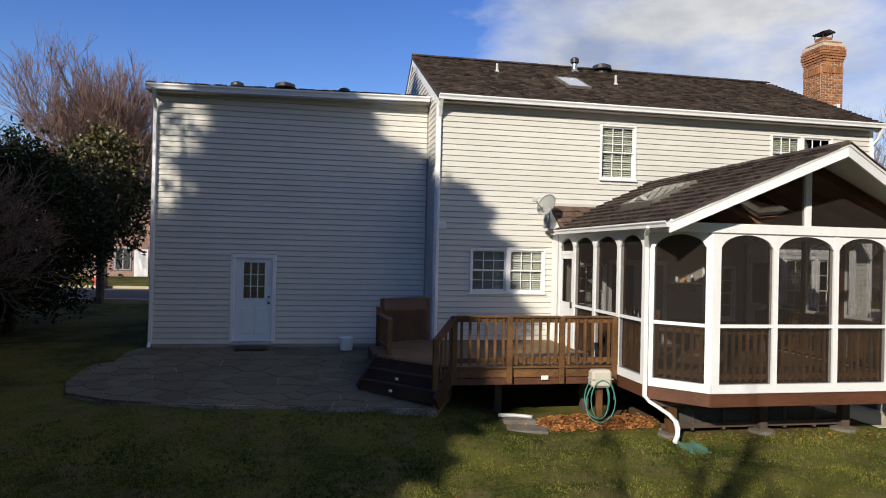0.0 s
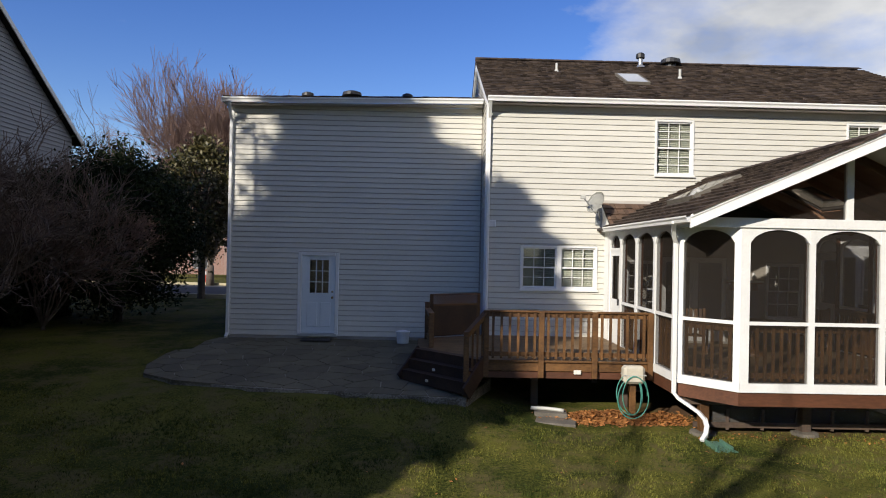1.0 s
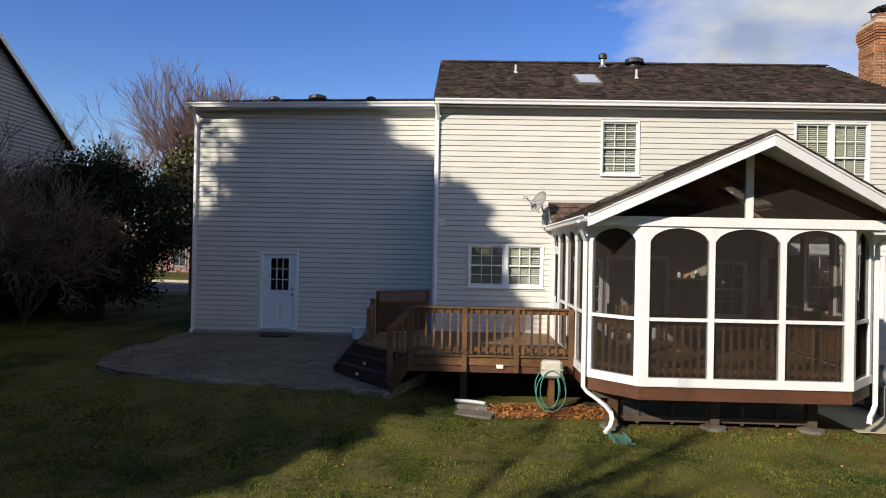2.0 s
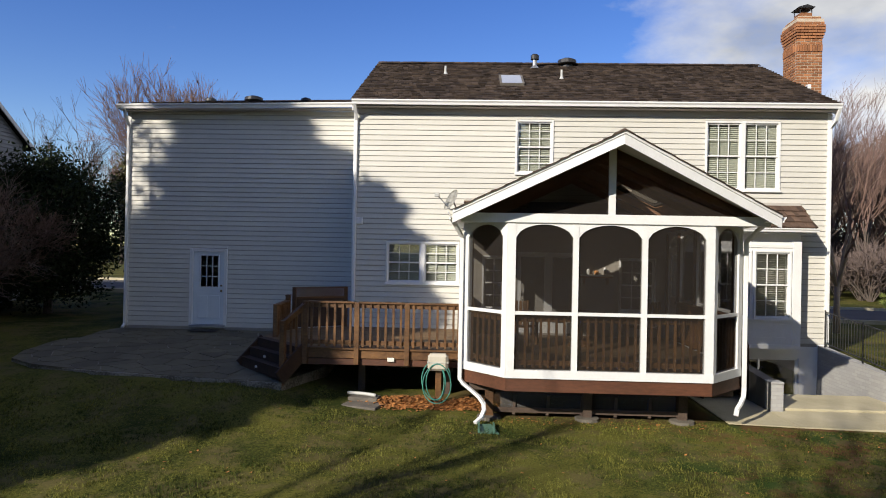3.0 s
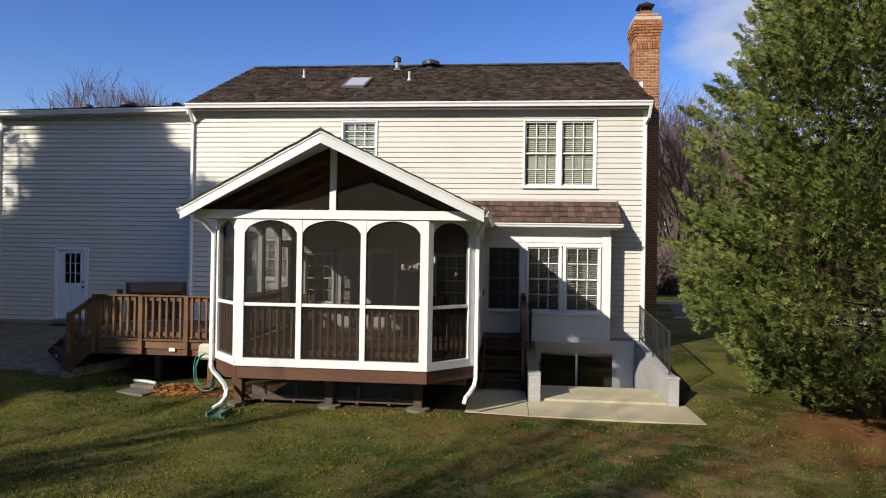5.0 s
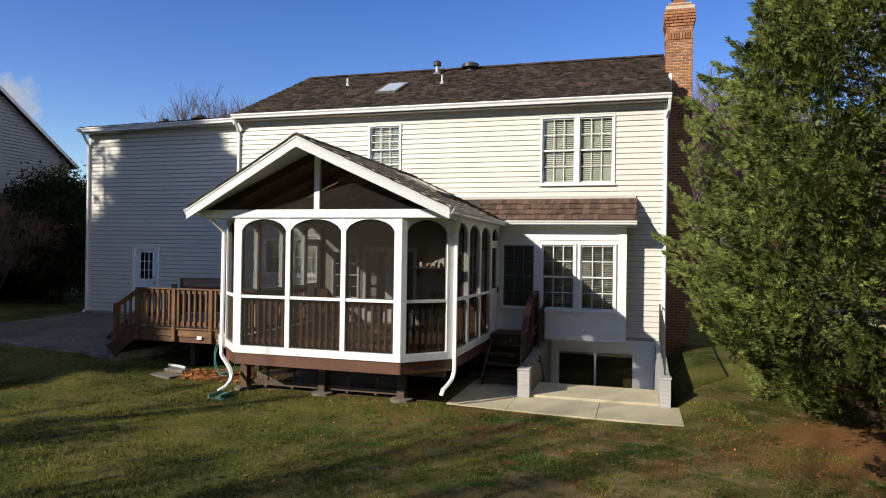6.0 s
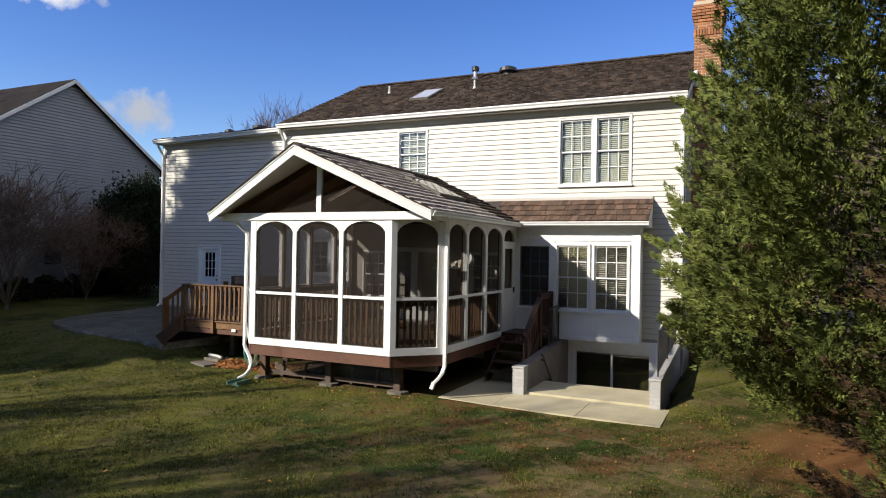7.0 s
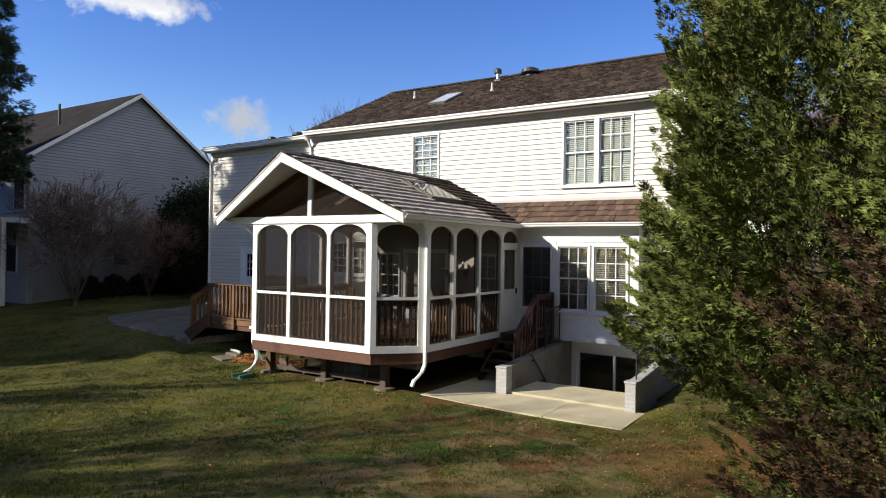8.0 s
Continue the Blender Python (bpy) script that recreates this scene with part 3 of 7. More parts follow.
def shake_rows(origin, along, up, normal, length, height, course, wide, keep=None, rnd=None, first=None, last=None, butt=1.0, calm=1.0):
    """Corners of overlapping shakes on a sloping plane; keep(u, v): whether one lies there."""
    o, a, u, n = (np.array(Vector(w)) for w in (origin, along, up, normal))
    out = []
    rows = int(height / course)
    for k in range(rows):
        v0 = k * course
        x = -rnd.random() * wide
        while x < length:
            w = wide * rnd.uniform(0.55, 1.25)
            x0, x1 = max(first(v0) if first else 0.0, x + 0.004 * calm), min(last(v0) if last else length, x + w - 0.004 * calm)
            x += w
            if x1 - x0 < 0.02 or (keep and not keep((x0 + x1) / 2, v0)):
                continue
            d = rnd.uniform(-0.016, 0.012) * calm
            t = (0.038 + rnd.uniform(-0.012, 0.012) * calm) * butt
            top = min(height, v0 + course * 1.12)
            c = [o + a * x0 + u * (v0 + d) + n * t, o + a * x1 + u * (v0 + d) + n * t, o + a * x1 + u * top + n * 0.004, o + a * x0 + u * top + n * 0.004]
            b = [o + a * x0 + u * (v0 + d) - n * 0.004, o + a * x1 + u * (v0 + d) - n * 0.004]
            out.append(c + b)
    return out


SHAKE_FACES = [(0, 1, 2, 3), (4, 5, 1, 0), (0, 3, 4), (5, 2, 1)]


def shake_stuff(name, pieces, material, parent, label):
    verts, faces = [], []
    for c in pieces:
        n = len(verts)
        verts += c
        faces += [tuple(n + i for i in f) for f in SHAKE_FACES]
    return raw(name, verts, faces, material, parent, label, "stuff")


rng = random.Random(7)
main_roof = bmesh.new()
roof_slab(main_roof, (1.95, EAVE_Y, EAVE_Z), (14.10, EAVE_Y, EAVE_Z), (14.10, RIDGE_Y, RIDGE_Z), (1.95, RIDGE_Y, RIDGE_Z), 0.10)
roof_slab(main_roof, (1.95, RIDGE_Y, RIDGE_Z), (14.10, RIDGE_Y, RIDGE_Z), (14.10, 24.4, 7.1), (1.95, 24.4, 7.1), 0.10)
roof = part("roof", main_roof, FELT, house, "weathered dark brown wooden shake roof")
run = math.hypot(RIDGE_Y - EAVE_Y, RIDGE_Z - EAVE_Z)
up = Vector((0, RIDGE_Y - EAVE_Y, RIDGE_Z - EAVE_Z)) / run
pieces = shake_rows((1.93, EAVE_Y - 0.02, EAVE_Z), (1, 0, 0), up, up.cross(Vector((-1, 0, 0))), 12.19, run, 0.205, 0.17, rnd=rng)
shake_stuff("shake_field", pieces, SHAKE, roof, "weathered brown wooden shakes")
caps = bmesh.new()
x = 1.95
while x < 14.0:
    for side in (-1, 1):
        beam(caps, (x, RIDGE_Y + side * 0.07, RIDGE_Z + 0.02 + rng.uniform(0, 0.012)), (x + 0.26, RIDGE_Y + side * 0.07, RIDGE_Z + 0.035), 0.17, 0.02, (0, side * 0.5, 1))
    x += 0.22
part("ridge_capping", caps, SHAKE, roof, kind="stuff")
for xr in (1.965, 14.06):
    rake = bmesh.new()
    extrude(rake, [(xr, EAVE_Y + 0.02, EAVE_Z - 0.28), (xr, EAVE_Y + 0.02, EAVE_Z - 0.11), (xr, RIDGE_Y, RIDGE_Z - 0.11), (xr, 24.3, 7.0), (xr, 24.3, 6.82), (xr, RIDGE_Y, RIDGE_Z - 0.30)], (0.03, 0, 0))
    part("rake_board", rake, WHITE, house)
# siding of the west gable above the wing's roof
gab = bmesh.new()
z = 6.9
while z < 8.75:
    y0 = EAVE_Y + (z - 6.9 + 0.14) / SLOPE + 0.25
    y1 = 2 * RIDGE_Y - y0
    extrude(gab, [(2.0, y0, z), (1.975, y0, z), (1.996, y0 + 0.13, z + 0.135), (2.0, y0 + 0.13, z + 0.135)], (0, max(0.1, y1 - y0 - 0.13), 0))
    z += 0.135
part("gable_siding", gab, SIDING, house)
gw = bmesh.new()
for xg in (2.0, 13.95):
    extrude(gw, [(xg, YM + 0.2, 6.8), (xg, 23.8, 6.8), (xg, 23.8, 6.95), (xg, RIDGE_Y, RIDGE_Z - 0.14), (xg, YM + 0.2, EAVE_Z + 0.10)], (0.1, 0, 0))
part("gable_wall", gw, ROOM, house)

# wing roof: low pitch, its eave climbing a little towards the main block
WL, WR = 7.08, 7.19
wing_roof = bmesh.new()
roof_slab(wing_roof, (-4.74, 16.95, WL), (1.95, 16.95, WR), (1.95, 24.2, WR + 1.75), (-4.74, 24.2, WL + 1.75), 0.12)
wr = part("roof", wing_roof, SHAKE, house, "low dark shake roof of the wing")
pieces = shake_rows((-4.76, 16.92, WL), (6.70, 0, WR - WL + 0.0), (0, 0.973, 0.232), (0, -0.23, 0.973), 1.0, 2.2, 0.25, 0.028, rnd=rng)
shake_stuff("shake_field", pieces, SHAKE, wr, "weathered brown wooden shakes")


def gutter(parent, p, q, wide=0.11, high=0.12, out=(0, -1, 0)):
    """A K-shaped eave gutter with its lip, open on top, from p to q along its back top edge."""
    o, up_ = Vector(out) * wide, Vector((0, 0, high))
    p, q = Vector(p), Vector(q)
    prof = [p, p - up_, p - up_ + o * 0.6, p - up_ * 0.55 + o * 0.72, p - up_ * 0.25 + o, p + o, p + o * 0.86 - up_ * 0.04, p + o * 0.9 - up_ * 0.24, p + o * 0.62 - up_ * 0.52, p + o * 0.52 - up_ * 0.93, p + o * 0.06 - up_ * 0.93, p + o * 0.06]
    bm = extrude(bmesh.new(), prof, q - p)
    return part("gutter", bm, GUTTER, parent, "white aluminium gutter")


def downspout(parent, points, wide=0.075, deep=0.055):
    bm = bmesh.new()
    pts = [Vector(p) for p in points]
    for a, b in zip(pts, pts[1:]):
        d = (b - a).normalized()
        upv = Vector((0, -1, 0)) if abs(d.z) > 0.8 else Vector((0, 0, 1))
        beam(bm, a - d * 0.02, b + d * 0.02, wide, deep, upv, bevel=0.008)
    return part("downspout", bm, GUTTER, parent, "white aluminium downspout")


gutter(house, (1.97, EAVE_Y - 0.01, EAVE_Z - 0.01), (14.13, EAVE_Y - 0.01, EAVE_Z - 0.01))
gutter(house, (-4.77, 16.94, WL - 0.01), (1.95, 16.94, WR - 0.01))
part("frieze", boxes((2.09, 13.96, YM - 0.03, YM - 0.002, 6.70, 6.85), bevel=0.003), SOFFIT, house, "beige frieze board under the eave")
part("soffit", boxes((1.97, 14.10, EAVE_Y, YM, EAVE_Z - 0.16, EAVE_Z - 0.12), (1.97, 14.10, EAVE_Y, EAVE_Y + 0.025, EAVE_Z - 0.16, EAVE_Z - 0.02)), SOFFIT, house, "shaded beige soffit")
sof = bmesh.new()
roof_slab(sof, (-4.74, 16.96, WL - 0.13), (1.95, 16.96, WR - 0.13), (1.95, YA, WR - 0.13), (-4.74, YA, WL - 0.13), 0.03)
part("soffit", sof, SOFFIT, house)
downspout(house, [(-4.58, 16.88, 6.98), (-4.60, 17.05, 6.74), (-4.60, 17.20, 6.55), (-4.60, 17.20, 0.98), (-4.60, 17.08, 0.90)])
downspout(house, [(2.045, 15.70, 6.90), (2.045, 15.88, 6.68), (2.045, 15.985, 6.52), (2.045, 15.985, 1.2)])
downspout(house, [(14.09, 15.70, 6.90), (14.07, 15.85, 6.62), (14.01, 15.985, 6.45), (14.01, 15.985, 1.1)])


# ---- windows and doors of the house ----
def sash_window(parent, name, x0, x1, y, z0, z1, units=1, trim=0.05, cols=3, rows=2, blinds=True, casing=WHITE, label="", tilt=0.3, pitch=0.056):
    """Double-hung windows side by side in one casing: frame, sill, and in each sash its rails, bars and pane."""
    bm = boxes((x0, x0 + trim, y - 0.045, y + 0.10, z0, z1), (x1 - trim, x1, y - 0.045, y + 0.10, z0, z1), (x0 + trim, x1 - trim, y - 0.045, y + 0.10, z1 - trim, z1), (x0 + trim, x1 - trim, y - 0.045, y + 0.10, z0, z0 + trim), bevel=0.004)
    wide = (x1 - x0 - 2 * trim) / units
    mull = 0.11 if units > 1 else 0.0
    for k in range(1, units):
        box(bm, x0 + trim + k * wide - mull / 2, x0 + trim + k * wide + mull / 2, y - 0.042, y + 0.10, z0 + trim, z1 - trim)
    win = part(name, bm, casing, parent, label or "white double-hung window with muntins")
    part("sill", boxes((x0 - 0.02, x1 + 0.02, y - 0.075, y - 0.045, z0 - 0.03, z0 + 0.015), bevel=0.004), casing, win)
    for k in range(units):
        a = x0 + trim + k * wide + (mull / 2 if k else 0)
        b = x0 + trim + (k + 1) * wide - (mull / 2 if k < units - 1 else 0)
        c, d = z0 + trim, z1 - trim
        m = (c + d) / 2
        for lo, hi, depth in ((c, m + 0.015, 0.03), (m - 0.015, d, 0.0)):
            yy = y + depth
            s = 0.035
            bm = boxes((a, a + s, yy, yy + 0.03, lo, hi), (b - s, b, yy, yy + 0.03, lo, hi), (a + s, b - s, yy, yy + 0.03, hi - s, hi), (a + s, b - s, yy, yy + 0.03, lo, lo + s))
            part("sash", bm, casing, win)
            bars = bmesh.new()
            for i in range(1, cols):
                xx = a + s + (b - a - 2 * s) * i / cols
                box(bars, xx - 0.009, xx + 0.009, yy + 0.006, yy + 0.024, lo + s, hi - s)
            for i in range(1, rows):
                zz = lo + s + (hi - lo - 2 * s) * i / rows
                box(bars, a + s, b - s, yy + 0.007, yy + 0.023, zz - 0.009, zz + 0.009)
            part("muntin", bars, casing, win)
            pane = part("pane", boxes((a + s, b - s, yy + 0.013, yy + 0.017, lo + s, hi - s)), GLASS, win, "clear window pane")
            pane.visible_shadow = False
        if blinds:
            bm = bmesh.new()
            zz = c + 0.02
            while zz < d - 0.02:
                beam(bm, (a + 0.01, y + 0.085, zz), (b - 0.01, y + 0.085, zz), 0.054, 0.003, (0, -tilt, 1))
                zz += pitch
            part("blind", bm, BLIND, win, "cream horizontal slat blind, lowered")
    return win


sash_window(house, "window", *W1[:2], YM, *W1[2:], units=2, cols=3, rows=2, label="white double-hung twin window, half in shade", tilt=1.3, pitch=0.05)
sash_window(house, "window", *W3[:2], YM, *W3[2:], units=1, cols=3, rows=3, label="white double-hung window of the upper storey", tilt=1.25, pitch=0.05)
sash_window(house, "window", *W2[:2], YM, *W2[2:], units=2, cols=3, rows=2, label="white twin window with lowered blinds", tilt=1.25, pitch=0.05)

# garden door of the wing
x0, x1, z0, z1 = DOOR
frame_bm = boxes((x0, x0 + 0.09, YA - 0.035, YA + 0.12, z0, z1), (x1 - 0.09, x1, YA - 0.035, YA + 0.12, z0, z1), (x0 + 0.09, x1 - 0.09, YA - 0.035, YA + 0.12, z1 - 0.09, z1), bevel=0.005)
door = part("door", frame_bm, WHITE, house, "pale painted door with nine glass lights")
lx0, lx1, lz0, lz1 = -2.50, -2.00, 2.06, 2.93
leaf = boxes((x0 + 0.09, lx0, YA + 0.02, YA + 0.06, z0 + 0.03, z1 - 0.09), (lx1, x1 - 0.09, YA + 0.02, YA + 0.06, z0 + 0.03, z1 - 0.09), (lx0, lx1, YA + 0.02, YA + 0.06, z0 + 0.03, lz0), (lx0, lx1, YA + 0.02, YA + 0.06, lz1, z1 - 0.09))
for px in (-2.56, -2.21):
    box(leaf, px, px + 0.27, YA + 0.008, YA + 0.02, 1.18, 1.82, bevel=0.006)
part("leaf", leaf, DOORPAINT, door)
grid = boxes((lx0 - 0.03, lx0, YA + 0.005, YA + 0.02, lz0 - 0.03, lz1 + 0.03), (lx1, lx1 + 0.03, YA + 0.005, YA + 0.02, lz0 - 0.03, lz1 + 0.03), (lx0, lx1, YA + 0.005, YA + 0.02, lz0 - 0.03, lz0), (lx0, lx1, YA + 0.005, YA + 0.02, lz1, lz1 + 0.03))
for i in (1, 2):
    xx, zz = lx0 + (lx1 - lx0) * i / 3, lz0 + (lz1 - lz0) * i / 3
    box(grid, xx - 0.011, xx + 0.011, YA + 0.022, YA + 0.036, lz0, lz1)
    box(grid, lx0, lx1, YA + 0.023, YA + 0.035, zz - 0.011, zz + 0.011)
part("glazing_grid", grid, DOORPAINT, door)
part("pane", boxes((lx0, lx1, YA + 0.040, YA + 0.046, lz0, lz1)), GLASS, door).visible_shadow = False
part("threshold", boxes((x0 + 0.03, x1 - 0.03, YA - 0.10, YA + 0.1, z0 - 0.05, z0 + 0.02), bevel=0.006), STEEL, door)
knob = bmesh.new()
for kz, kr in ((1.95, 0.034), (2.10, 0.028)):
    bmesh.ops.create_uvsphere(knob, u_segments=12, v_segments=8, radius=kr, matrix=Matrix.Translation((x1 - 0.16, YA - 0.03, kz)))
    tube(knob, [(x1 - 0.16, YA + 0.02, kz), (x1 - 0.16, YA - 0.02, kz)], 0.014)
part("door_knob", knob, BRASS, door, "dull brass knob and lock")

# ---- bump-out with the shed roof ----
BY = 15.53
B0, B1, B2 = (10.07, 10.93, 1.70, 3.33), (11.04, 11.93, 1.67, 3.35), (11.99, 12.89, 1.67, 3.35)
PW1, PW2, PD = (5.35, 6.15, 1.75, 3.1), (8.72, 9.62, 1.75, 3.1), (6.22, 7.78, 1.2, 3.2)
wall_panel("bay_wall", 9.98, 13.11, BY, 0.96, 3.90, [B0, B1, B2], house, WHITE, 0.12)
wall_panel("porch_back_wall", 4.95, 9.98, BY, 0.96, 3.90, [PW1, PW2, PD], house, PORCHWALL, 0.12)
part("bay_side", boxes((12.99, 13.11, BY + 0.12, YM, 0.96, 3.9), (4.95, 5.07, BY + 0.12, YM, 0.96, 3.9), (5.07, 12.99, BY + 0.12, YM, 0.96, 1.06), bevel=0.0), WHITE, house)
for w, lab in ((B0, "white bay window in the shade of the porch"), (B1, "white bay window crossed by the porch's shadow"), (B2, "white bay window lit by the sun"), (PW1, "white window inside the porch"), (PW2, "white window inside the porch")):
    sash_window(house, "window", w[0], w[1], BY, w[2], w[3], units=1, cols=3, rows=2, trim=0.045, blinds=w in (B1, B2), label=lab, tilt=0.10 if w == B2 else 0.05)
part("window_screen", boxes((B0[0] + 0.05, B0[1] - 0.05, BY - 0.03, BY - 0.026, B0[2] + 0.05, B0[3] - 0.05)), gauze("window_mesh", (0.055, 0.058, 0.062), 0.45), house, "dark window insect screen")
panel = bmesh.new()
for a, b in ((11.12, 11.85), (11.98, 12.82)):
    for row in ((a, b, BY - 0.012, BY, 1.52, 1.55), (a, b, BY - 0.012, BY, 1.20, 1.23), (a, a + 0.03, BY - 0.012, BY, 1.23, 1.52), (b - 0.03, b, BY - 0.012, BY, 1.23, 1.52)):
        box(panel, *row)
part("panel_moulding", panel, WHITE, house)
part("bay_trim", boxes((10.95, 11.03, BY - 0.02, BY, 1.6, 3.42), (12.93, 13.13, BY - 0.022, BY, 0.95, 3.6), (10.0, 13.13, BY - 0.02, BY, 3.42, 3.50), (10.9, 13.13, BY - 0.03, BY, 1.60, 1.66), (10.2, 13.13, BY - 0.03, BY, 0.95, 1.05), bevel=0.003), WHITE, house)
# French doors at the back of the porch
fd = bmesh.new()
for a, b in ((6.22, 7.0), (7.0, 7.78)):
    for row in ((a, a + 0.10, BY + 0.02, BY + 0.06, 1.2, 3.2), (b - 0.10, b, BY + 0.02, BY + 0.06, 1.2, 3.2), (a + 0.1, b - 0.1, BY + 0.02, BY + 0.06, 1.2, 1.45), (a + 0.1, b - 0.1, BY + 0.02, BY + 0.06, 3.08, 3.2)):
        box(fd, *row)
fdo = part("patio_door", fd, WHITE, house, "white glazed double door inside the porch")
part("pane", boxes((6.32, 6.90, BY + 0.035, BY + 0.042, 1.45, 3.08), (7.10, 7.68, BY + 0.035, BY + 0.042, 1.45, 3.08)), GLASS, fdo).visible_shadow = False
shed = bmesh.new()
roof_slab(shed, (4.86, 15.22, 3.90), (13.33, 15.22, 3.90), (13.33, YM, 4.50), (4.86, YM, 4.50), 0.05)
shed_roof = part("shed_roof", shed, FELT, house, "small lean-to roof with red-brown cedar shakes")
srun = math.hypot(YM - 15.22, 0.60)
sup = Vector((0, YM - 15.22, 0.60)) / srun


def shake_parts(pieces, material, parent, limit, name):
    """Shakes as pieces of their own."""
    for c in pieces[:limit]:
        me = bpy.data.meshes.new(name)
        v = np.asarray(c) - np.array(BASE[parent])
        me.from_pydata(v.tolist(), [], SHAKE_FACES)
        me.materials.append(material)
        placed(name, me, parent)


right_pieces = shake_rows((4.86, 15.20, 3.90), (1, 0, 0), sup, sup.cross(Vector((-1, 0, 0))), 8.49, srun, 0.245, 0.16, keep=lambda u, v: u > 4.6 or u < 1.6, rnd=rng)
shake_parts(right_pieces, SHAKE_RED, shed_roof, 300, "shake")
part("flashing", boxes((4.9, 13.33, YM - 0.05, YM - 0.022, 4.49, 4.56)), SOFFIT, house)
gutter(house, (10.22, 15.21, 3.89), (13.36, 15.21, 3.89), 0.09, 0.09)
part("soffit", boxes((10.0, 13.33, 15.22, BY, 3.76, 3.80), (13.11, 13.33, BY, YM, 3.76, 3.80)), WHITE, house)
for xe in (4.86, 13.31):
    shed_end = bmesh.new()
    extrude(shed_end, [(xe, 15.22, 3.78), (xe, YM - 0.03, 3.78), (xe, YM - 0.03, 4.44), (xe, 15.22, 3.86)], (0.02, 0, 0))
    part("shed_end", shed_end, WHITE, house)

# ---- basement door in its well ----
part("basement_wall", boxes((11.0, 11.42, YM - 0.02, YM + 0.2, -1.7, 0.95), (13.35, 13.80, YM - 0.02, YM + 0.2, -1.7, 0.95), (11.42, 13.35, YM - 0.02, YM + 0.2, 0.66, 0.95), (13.80, 14.05, YM - 0.005, YM + 0.2, 0.2, 1.02)), WHITE, house, "white painted basement wall")
sl = boxes((11.42, 13.35, YM + 0.02, YM + 0.10, 0.60, 0.66), (11.42, 11.48, YM + 0.02, YM + 0.10, -1.38, 0.60), (13.29, 13.35, YM + 0.02, YM + 0.10, -1.38, 0.60), (12.36, 12.41, YM + 0.02, YM + 0.08, -1.38, 0.60), (11.42, 13.35, YM + 0.02, YM + 0.10, -1.44, -1.38))
slider = part("sliding_door", sl, WHITE, house, "dark glazed sliding basement door")
part("pane", boxes((11.48, 12.36, YM + 0.05, YM + 0.056, -1.38, 0.60), (12.41, 13.29, YM + 0.065, YM + 0.071, -1.38, 0.60)), GLASS, slider).visible_shadow = False
part("inner_wall", boxes((10.9, 13.86, 19.0, 19.1, -1.7, 0.75), (10.8, 10.9, YM + 0.2, 19.1, -1.7, 0.75), (10.9, 13.86, YM + 0.2, 19.0, -1.75, -1.45)), ROOM, house)

# ---- chimney ----
CX0, CX1, CY0, CY1 = 14.06, 14.76, 17.90, 18.74
chimney = part("chimney", boxes((CX0, CX1, CY0, CY1, 0.3, 6.8)), BRICK, house, "orange-red brick chimney with a corbelled top")
part("core", boxes((CX0 + 0.012, CX1 - 0.012, CY0 + 0.012, CY1 - 0.012, 6.8, 9.48)), CHIMNEY_MORTAR, chimney, "pale mortar between the bricks")
BRICKS = {}


def chimney_brick(x0, x1, y0, y1, z0, z1):
    """One brick of the stack, with its arrises taken off; alike ones share a mesh."""
    size = (round(x1 - x0, 3), round(y1 - y0, 3), round(z1 - z0, 3))
    if size not in BRICKS:
        bm = boxes((-size[0] / 2, size[0] / 2, -size[1] / 2, size[1] / 2, -size[2] / 2, size[2] / 2), bevel=0.004)
        me = bpy.data.meshes.new("brick")
        bm.to_mesh(me)
        bm.free()
        me.materials.append(CHIMNEY_BRICK)
        BRICKS[size] = me
    ob = placed("brick", BRICKS[size], chimney)
    ob.location = Vector(((x0 + x1) / 2, (y0 + y1) / 2, (z0 + z1) / 2)) - BASE[chimney]


def brick_course(z, high, grow, first):
    """The south, west and east faces of one course, stretchers with a half brick at every other end."""
    x0, x1, y0, y1 = CX0 - grow, CX1 + grow, CY0 - grow, CY1 + grow
    for lo, hi, face in ((x0, x1, "south"), (y0 + 0.105, y1, "west"), (y0 + 0.105, y1, "east")):
        long = (hi - lo) / 3.5
        cuts = [lo] + [lo + long * (k + (0.5 if first else 1.0)) for k in range(4 if first else 3)] + [hi]
        for a_, b_ in zip(cuts, cuts[1:]):
            if b_ - a_ < 0.03:
                continue
            if face == "south":
                chimney_brick(a_ + 0.008, b_ - 0.008, y0, y0 + 0.10, z + 0.008, z + high - 0.008)
            elif face == "west" and z > 7.7:
                chimney_brick(x0, x0 + 0.10, a_ + 0.008, b_ - 0.008, z + 0.008, z + high - 0.008)
            elif face == "east" and z > 9.0:
                chimney_brick(x1 - 0.10, x1, a_ + 0.008, b_ - 0.008, z + 0.008, z + high - 0.008)


for k in range(28):
    brick_course(6.8 + 0.0768 * k, 0.0768, 0.0, k % 2 == 0)
for k in range(10):                          # soldier course, bricks on end
    a_ = CX0 + (CX1 - CX0) * k / 10
    chimney_brick(a_ + 0.008, a_ + 0.062, CY0 - 0.018, CY0 + 0.08, 8.956, 9.150)
    b_ = CY0 + 0.09 + (CY1 - CY0 - 0.09) * k / 10
    chimney_brick(CX0 - 0.018, CX0 + 0.08, b_ + 0.008, b_ + 0.062, 8.956, 9.150)
for k, grow in enumerate((0.0, 0.0, 0.02, 0.04, 0.06, 0.06, 0.06, 0.035, 0.005, -0.03)):
    brick_course(9.155 + 0.079 * k, 0.079, grow, k % 2 == 0)
part("crown", boxes((CX0 - 0.02, CX1 + 0.02, CY0 - 0.02, CY1 + 0.02, 9.49, 9.87), (CX0 + 0.05, CX1 - 0.05, CY0 + 0.05, CY1 - 0.05, 9.87, 9.965)), CHIMNEY_MORTAR, chimney, "mortar crown of the chimney")
